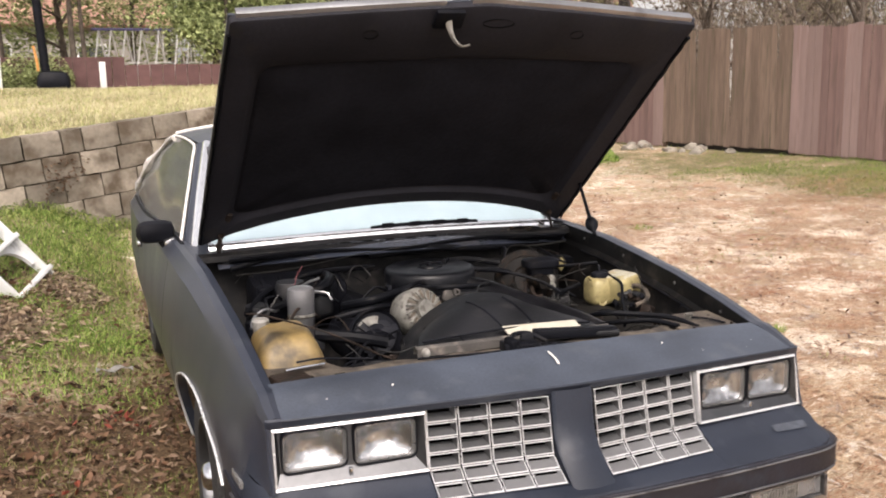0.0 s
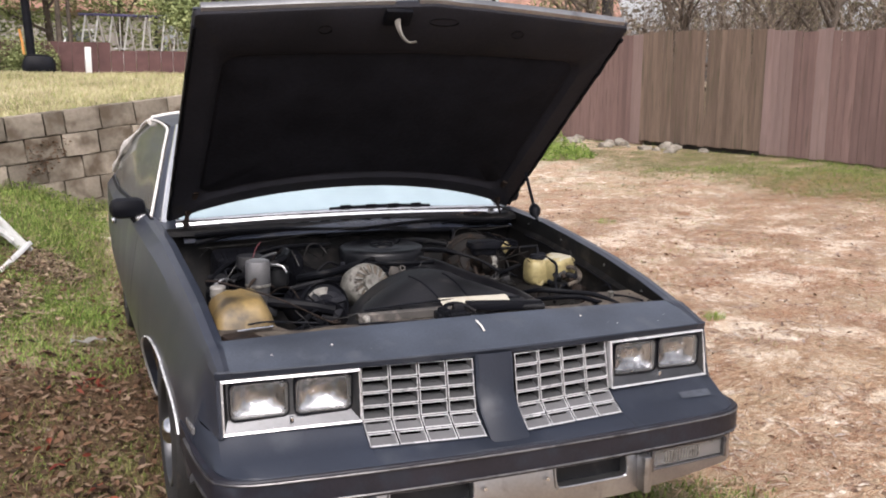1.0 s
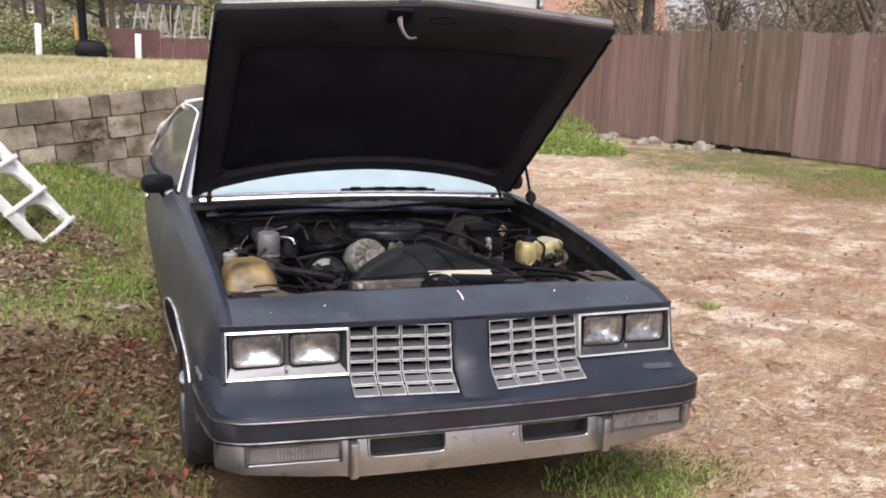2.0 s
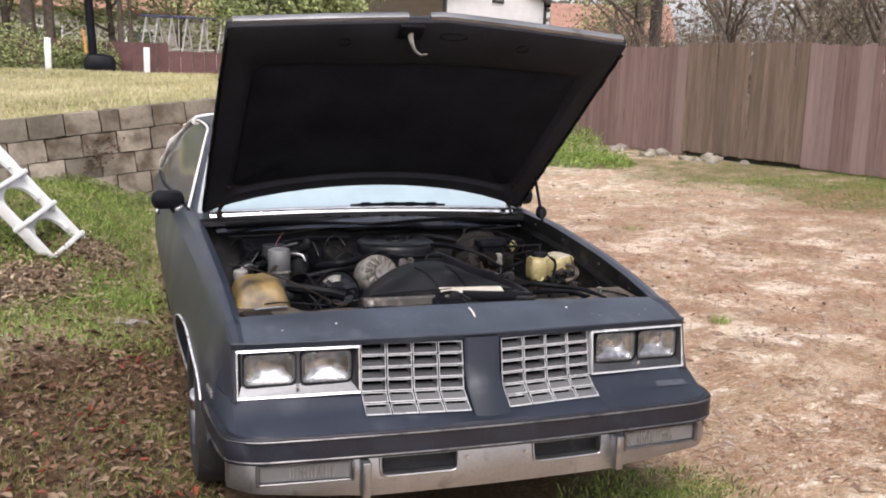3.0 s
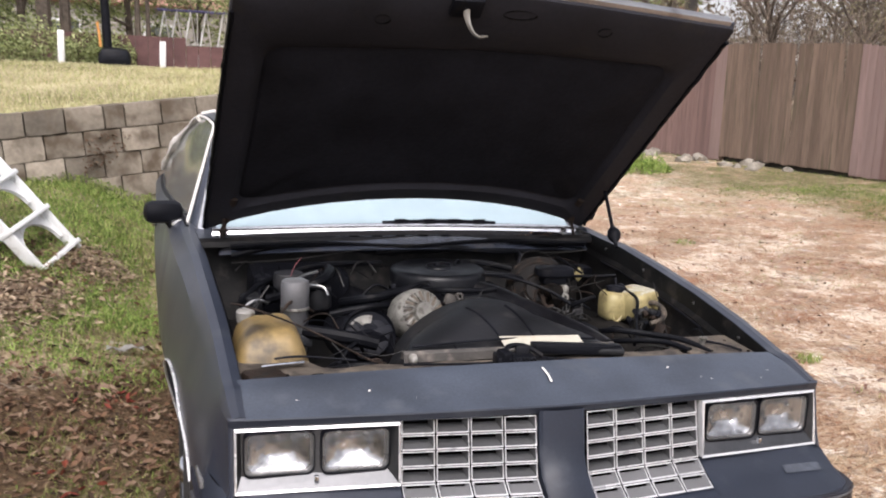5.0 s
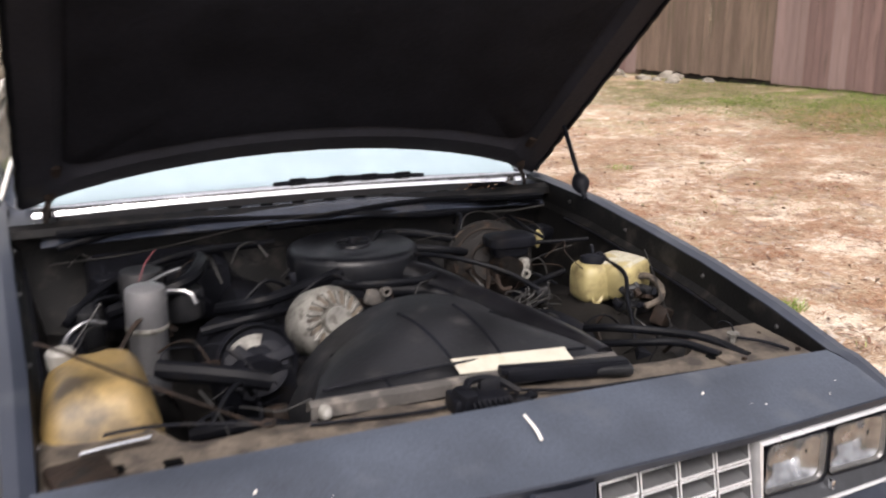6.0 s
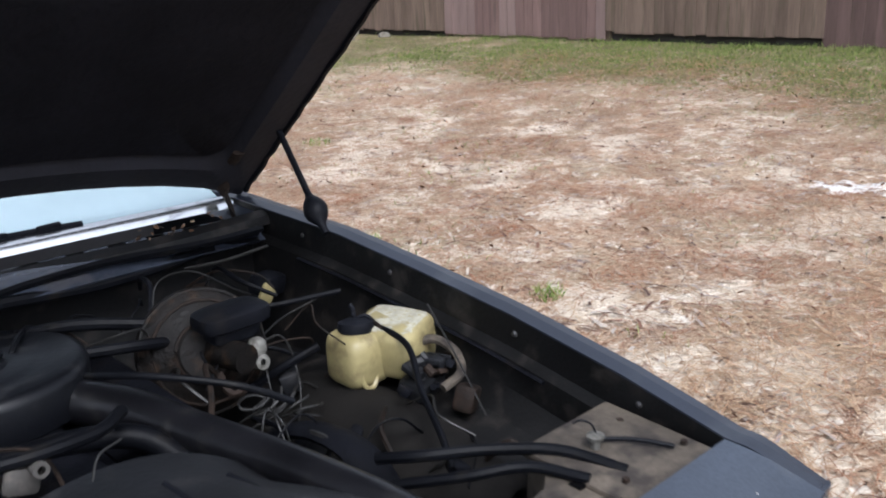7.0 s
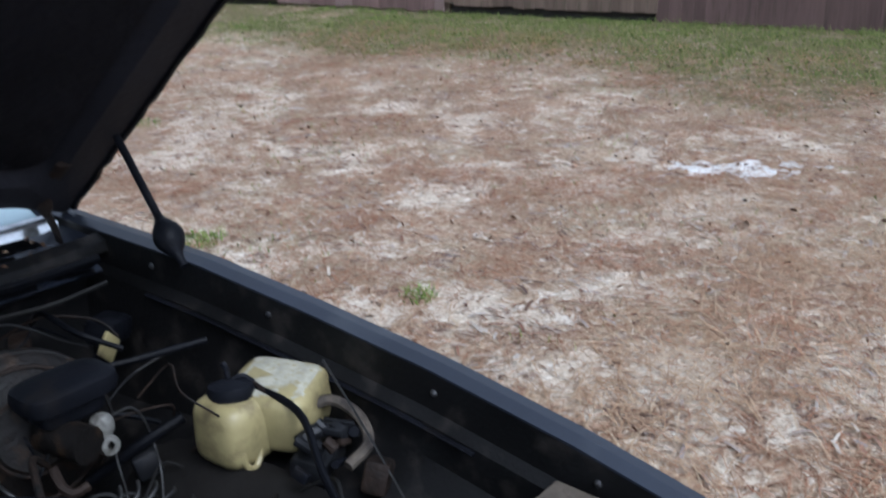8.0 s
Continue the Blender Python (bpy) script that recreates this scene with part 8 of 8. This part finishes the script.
scatter("lawn_shrubs", 9000, shrub_spot, leaf, FOLIAGE, "loose green shrubs in front of the far fence", "shrubs", 18)
for i in range(48):
    x = -9.0 + 0.3 * i
    ob = new("board", far_board)
    ob.parent = far_fence
    h = 0.84 if x < -0.1 else 0.64
    ob.matrix_basis = pose(x, 22.5 + 0.05 * x, lawn_at(x, 22.5) - 0.05, 0, 0, 3) @ Matrix.Diagonal((1, 1, h, 1))
swing = thing("swing_set", "white tubular swing set behind the far fence", "swing set", (0.9, 27.5, 1.75))
for x in (-1.5, -1.15, -0.75, -0.3, 0.2, 0.75, 1.1, 1.5):
    for dy in (-0.7, 0.7):
        bm = bmesh.new()
        tube(bm, [(x, 0, 1.55), (x + 0.30 * (1 if dy > 0 else -1), dy, -0.15)], 0.027, 6, 2)
        part("leg", bm, WHITE_PAINT, swing)
bm = bmesh.new()
tube(bm, [(-1.7, 0, 1.57), (0, 0, 1.57), (1.7, 0, 1.57)], 0.04, 6, 2)
part("top_bar", bm, material("faded_purple_paint", (0.13, 0.12, 0.26), 0.6), swing)
for x in (-0.55, 0.3, 1.1):
    bm = bmesh.new()
    tube(bm, [(x, 0, 1.55), (x, 0, 0.6)], 0.02, 5, 2)
    box(bm, (x, 0, 0.6), (0.4, 0.2, 0.04), bevel=0.01)
    part("swing", bm, WHITE_PAINT, swing)


# ---- trees and shrubs ----
def limb(bm, a, b, r0, r1, r, wob=0.1):
    m = lerp(a, b, 0.5) + Vector((r.uniform(-1, 1), r.uniform(-1, 1), r.uniform(-0.3, 0.3))) * wob * (b - a).length
    tube(bm, [a, m, b], lambda t: lerp(r0, r1, t), 7, 4, 1.0, False)
    return m


def tree(x, y, z, height, spread, seed, leaves=2600, leaf_size=0.16, trunk=0.14, foliage=None, label="leafy tree with a dark trunk", bare=False, low=0.35):
    r = random.Random(seed)
    t = thing("tree", label, "tree", (x, y, z))
    bm = bmesh.new()
    tips = []
    top = Vector((r.uniform(-0.3, 0.3), r.uniform(-0.3, 0.3), height * 0.72))
    limb(bm, Vector((0, 0, -0.15)), top, trunk, trunk * 0.35, r, 0.04)
    for i in range(9):
        f = r.uniform(low, 1.0)
        a = r.uniform(0, 2 * math.pi)
        s = lerp(Vector((0, 0, 0)), top, f)
        e = s + Vector((math.cos(a) * spread * r.uniform(0.5, 1), math.sin(a) * spread * r.uniform(0.5, 1), height * r.uniform(0.08, 0.3)))
        m = limb(bm, s, e, trunk * 0.4, trunk * 0.10, r)
        tips += [e, m, lerp(m, e, 0.5)]
        for k in range(3):
            e2 = lerp(m, e, r.random()) + Vector((r.gauss(0, 0.35), r.gauss(0, 0.35), r.uniform(0, 0.5))) * spread * 0.5
            limb(bm, lerp(m, e, r.random()), e2, trunk * 0.12, trunk * 0.04, r)
            tips.append(e2)
    part("trunk", bm, BARK, t)
    verts, faces = [], []
    for i in range(leaves):
        c = r.choice(tips)
        p = c + Vector((r.gauss(0, 1), r.gauss(0, 1), r.gauss(0, 0.7))) * spread * 0.22
        vs, fs = leaf(r, 0, 0, 0, leaf_size * r.uniform(0.6, 1.3)) if not bare else blade(r, 0, 0, 0, leaf_size * 4 * r.uniform(0.5, 1.3), 0.012, 1.2)
        rot = Euler((r.uniform(-1.2, 1.2), r.uniform(-1.2, 1.2), 0)).to_matrix()
        o = len(verts)
        verts += [tuple(rot @ Vector(v) + p) for v in vs]
        faces += [tuple(q + o for q in f) for f in fs]
    ob = raw("crown", verts, faces, foliage or FOLIAGE, t)
    tagged(ob, kind="stuff")
    return t


for i, (x, y, h, s, n) in enumerate(((-6.0, 24, 6, 2.2, 3200), (-4.2, 26, 7, 2.4, 3200), (-1.5, 29, 7, 1.6, 1200), (2.4, 25.5, 5.5, 1.9, 3200), (3.9, 27, 5.5, 1.8, 3000), (-8.5, 27, 7, 2.6, 3000), (4.6, 31, 6, 2.0, 2600), (0.6, 34, 8, 2.6, 1800))):
    tree(x, y, 1.5, h, s, 30 + i, int(n * 2.6), 0.115, 0.13, DENSE, low=0.2)
for x, y, h, s, seed in ((3.6, 25.0, 4.6, 1.7, 91), (4.5, 25.6, 4.3, 1.3, 92), (2.4, 24.2, 3.8, 1.3, 93)):
    tree(x, y, 1.2, h, s, seed, 9000, 0.12, 0.12, DENSE, "dense mid-green broad-leaved tree behind the lawn", low=0.2)
for x, y, h, r0 in ((-3.62, 25.0, 7.5, 0.24), (-3.15, 25.3, 7.0, 0.18), (-1.30, 25.5, 7.0, 0.10), (-1.0, 25.8, 7.0, 0.08)):
    tree(x, y, 1.5, h, 2.0, int(x * 100) % 97, 2600, 0.12, r0, label="tall leafy tree with a bare grey trunk", low=0.55)
tree(14.6, 24.5, 0.4, 5.0, 1.3, 55, 1800, 0.13, 0.09, low=0.2)
for x, y, h, s, seed, n, tr in ((11.05, 18.0, 5.4, 1.7, 71, 2600, 0.15), (12.6, 17.0, 5.0, 1.6, 72, 3000, 0.10), (12.2, 21.5, 5.0, 1.5, 73, 2600, 0.10), (14.4, 14.5, 5.2, 1.8, 74, 3000, 0.13), (16.0, 18.0, 5.6, 2.0, 75, 3600, 0.12), (13.2, 10.5, 4.8, 1.5, 76, 2400, 0.10), (12.0, 13.0, 5.0, 1.5, 77, 2600, 0.11), (17.5, 13.0, 5.4, 1.9, 78, 3000, 0.12), (12.4, 7.5, 4.8, 1.5, 79, 2200, 0.11), (19.0, 21.0, 6.0, 2.2, 80, 4000, 0.14)):
    tree(x, y, 0.3, h, s, seed, int(n * 0.9), 0.065, tr, OLIVE, "thin olive-brown tree with a dark trunk behind the fence", low=0.3)
pale = thing("far_white_fence", "long low white fence far behind the brush", "fence", kind="structure")
for i in range(16):
    bm = bmesh.new()
    y = -10 + 2.4 * i
    box(bm, (fence_x(y) + 13.5, y + 1.2, 2.95), (0.06, 2.3, 0.24), (0, 0, 7.5), 0.01)
    part("rail", bm, WHITE_PAINT, pale)
    bm = bmesh.new()
    box(bm, (fence_x(y) + 13.5, y, 1.5), (0.14, 0.14, 3.1), bevel=0.01)
    part("post", bm, WHITE_PAINT, pale)
rnd = random.Random(77)
for i in range(26):
    y = rnd.uniform(-4, 17)
    x = fence_x(y) + rnd.uniform(1.4, 6.5)
    tree(x, y, 0.3, rnd.uniform(3.6, 5.2), rnd.uniform(1.0, 1.7), 60 + i, 420, 0.09, rnd.uniform(0.05, 0.12), TWIGS, "bare brown winter tree behind the fence", True, 0.2)


def brush_spot(r):
    y = r.uniform(-6, 26)
    x = fence_x(y) + r.uniform(0.5, 6.0)
    if x < 0.6 + 0.52 * y:
        return None
    return x, y, 0.3 + (2.7 + 1.0 * noise.noise(Vector((y * 0.4, x * 0.4, 0)))) * r.random() ** 0.8, r.uniform(0.15, 0.5)


scatter("brown_brush", 34000, brush_spot, lambda r, x, y, z, h: blade(r, x, y, z, h, 0.012, 1.6), TWIGS, "tangled bare brown brush behind the fence", "brush", 15)


def hedge_spot(r):
    x = r.uniform(-14, 6.6)
    y = 31 + r.uniform(-1.5, 3) + 0.05 * x
    h = 4.2 + 1.6 * noise.noise(Vector((x * 0.35, 3, 0)))
    z = 1.2 + h * r.random()
    if noise.noise(Vector((x * 0.8, y * 0.5, z * 0.9))) < -0.12:
        return None
    return x, y, z, r.uniform(0.10, 0.2)


scatter("far_hedge", 25000, hedge_spot, leaf, FOLIAGE, "green hedge and undergrowth far behind the lawn", "hedge", 16)


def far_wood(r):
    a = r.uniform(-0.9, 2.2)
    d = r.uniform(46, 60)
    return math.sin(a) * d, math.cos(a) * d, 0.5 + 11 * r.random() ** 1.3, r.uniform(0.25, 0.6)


scatter("far_woods", 44000, far_wood, leaf, HAZE, "distant brown woods, haze painted into their colour", "woods", 17)

pole = thing("utility_pole", "dark wooden utility pole behind the fence", "pole", (11.6, 18.5, 0.4))
bm = bmesh.new()
tube(bm, [(0, 0, -0.3), (0.02, 0, 4), (0, 0, 9)], lambda t: 0.16 - 0.03 * t, 12, 3)
part("shaft", bm, POLE_WOOD, pole)

# ---- houses ----
def house(x, y, z, w, d, h, rise, turn, wall_mat, roof_mat, label, windows):
    t = thing("house", label, "house", (x, y, z))
    t.rotation_euler = (0, 0, radians(turn))
    bm = bmesh.new()
    box(bm, (0, 0, h / 2), (w, d, h))
    part("wall", bm, wall_mat, t)
    n = int(h / 0.16)
    for i in range(n):
        bm = bmesh.new()
        box(bm, (0, -d / 2 - 0.012, 0.08 + 0.16 * i), (w, 0.024, 0.15), (4, 0, 0))
        part("siding_board", bm, wall_mat, t)
    bm = bmesh.new()
    o = 0.35
    rows = [[(-w / 2 - o, -d / 2 - o, h - 0.1), (-w / 2 - o, 0, h + rise), (-w / 2 - o, d / 2 + o, h - 0.1)], [(w / 2 + o, -d / 2 - o, h - 0.1), (w / 2 + o, 0, h + rise), (w / 2 + o, d / 2 + o, h - 0.1)]]
    grid(bm, rows)
    thick(bm, 0.12)
    part("roof", bm, roof_mat, t)
    bm = bmesh.new()
    v = [bm.verts.new(p) for p in ((-w / 2, -d / 2, h - 0.02), (-w / 2, d / 2, h - 0.02), (-w / 2, 0, h + rise - 0.1))]
    bm.faces.new(v)
    v = [bm.verts.new(p) for p in ((w / 2, -d / 2, h - 0.02), (w / 2, d / 2, h - 0.02), (w / 2, 0, h + rise - 0.1))]
    bm.faces.new(v)
    part("gable", bm, wall_mat, t)
    for wx, wz, ww, wh in windows:
        bm = bmesh.new()
        box(bm, (wx, -d / 2 - 0.04, wz), (ww + 0.16, 0.06, wh + 0.16), bevel=0.01)
        win = part("window", bm, WHITE_PAINT, t)
        for k in (-1, 1):
            bm = bmesh.new()
            box(bm, (wx, -d / 2 - 0.072, wz + k * wh / 4), (ww, 0.012, wh / 2 - 0.05))
            part("pane", bm, SIDE_GLASS, win)
    for cx in (-w / 2, w / 2):
        bm = bmesh.new()
        box(bm, (cx, -d / 2 - 0.02, h / 2), (0.14, 0.08, h))
        part("corner_trim", bm, BLACK, t)
    return t


def gable_house(x, y, z, w, d, h, rise, turn):
    """A house whose gable end looks at the yard; its origin is the middle of that end."""
    t = thing("house", "white gabled house with lap siding, dark trim and pale metal roof", "house", (x, y, z))
    t.rotation_euler = (0, 0, radians(turn))
    bm = bmesh.new()
    outline = [(-w / 2, 0), (w / 2, 0), (w / 2, h), (0, h + rise), (-w / 2, h)]
    grid(bm, [[(a, 0, b) for a, b in outline], [(a, d, b) for a, b in outline]], False)
    for v in (0, d):
        bm.faces.new([bm.verts.new((a, v, b)) for a, b in outline])
    part("wall", bm, SIDING, t)
    n = int((h + rise) / 0.17)
    for i in range(n):
        zc = 0.085 + 0.17 * i
        half = w / 2 if zc < h else w / 2 * (1 - (zc + 0.08 - h) / rise)
        if half < 0.1:
            continue
        bm = bmesh.new()
        box(bm, (0, -0.02, zc), (2 * half, 0.026, 0.155), (7, 0, 0))
        part("siding_board", bm, SIDING, t)
    for s in (-1, 1):
        o = 0.30
        e = Vector((s * (w / 2 + o), 0, h - o * rise / (w / 2)))
        p = Vector((0, 0, h + rise + 0.03))
        bm = bmesh.new()
        grid(bm, [[(e.x, -0.25, e.z + 0.06), (e.x, d + 0.25, e.z + 0.06)], [(p.x, -0.25, p.z + 0.06), (p.x, d + 0.25, p.z + 0.06)]])
        thick(bm, 0.05)
        roof = part("roof", bm, METAL_ROOF, t)
        for k in range(14):
            yk = 0.1 + k * d / 14
            bm = bmesh.new()
            tube(bm, [(e.x, yk, e.z + 0.10), (p.x, yk, p.z + 0.10)], 0.022, 5, 2)
            part("roof_seam", bm, METAL_ROOF, roof)
        bm = bmesh.new()
        grid(bm, [[(e.x, -0.27, e.z - 0.10), (e.x, -0.27, e.z + 0.06)], [(p.x, -0.27, p.z - 0.12), (p.x, -0.27, p.z + 0.06)]])
        thick(bm, 0.04)
        part("rake_board", bm, DARK_TRIM, t, "dark rake trim")
        bm = bmesh.new()
        box(bm, (s * w / 2, -0.03, h / 2), (0.13, 0.09, h))
        part("corner_trim", bm, DARK_TRIM, t)
        bm = bmesh.new()
        box(bm, (e.x, d / 2, e.z - 0.02), (0.05, d + 0.5, 0.14))
        part("gutter", bm, DARK_TRIM, t)
    zc = h + 0.18
    bm = bmesh.new()
    box(bm, (0.0, -0.05, zc), (0.66, 0.07, 0.92), bevel=0.01)
    vent = part("louvre_frame", bm, DARK_TRIM, t, "dark framed louvred vent")
    for k in range(9):
        bm = bmesh.new()
        box(bm, (0.0, -0.095, zc - 0.34 + 0.085 * k), (0.48, 0.05, 0.012), (35, 0, 0))
        part("slat", bm, LOUVRE, vent)
    return t


METAL_ROOF = material("pale_metal_roof", (0.60, 0.60, 0.60), 0.5, 0.2, 0.92, 1.05, 2, 20, 0.03)
DARK_TRIM = material("dark_brown_trim", (0.035, 0.033, 0.034), 0.7, 0, 0.8, 1.2, 4, 30, 0.05)
LOUVRE = material("grey_louvre", (0.22, 0.22, 0.225), 0.7, 0, 0.85, 1.1, 4, 30, 0.05)
gable_house(12.95, 33.0, 0.8, 5.9, 13.0, 4.25, 0.92, 26)
house(18.0, 33.0, 0.8, 4.2, 5.0, 2.7, 1.5, -24, SIDING, ROOFING, "white house with a red-brown roof", ((0.0, 1.5, 1.0, 1.1),))
house(-3.0, 41.0, 1.0, 10.0, 6.0, 3.2, 1.8, 6, PALE_WALL, ROOFING, "pale house with a red-brown roof behind trees", ((-1.5, 1.7, 1.0, 1.2), (2.0, 1.7, 1.0, 1.2)))
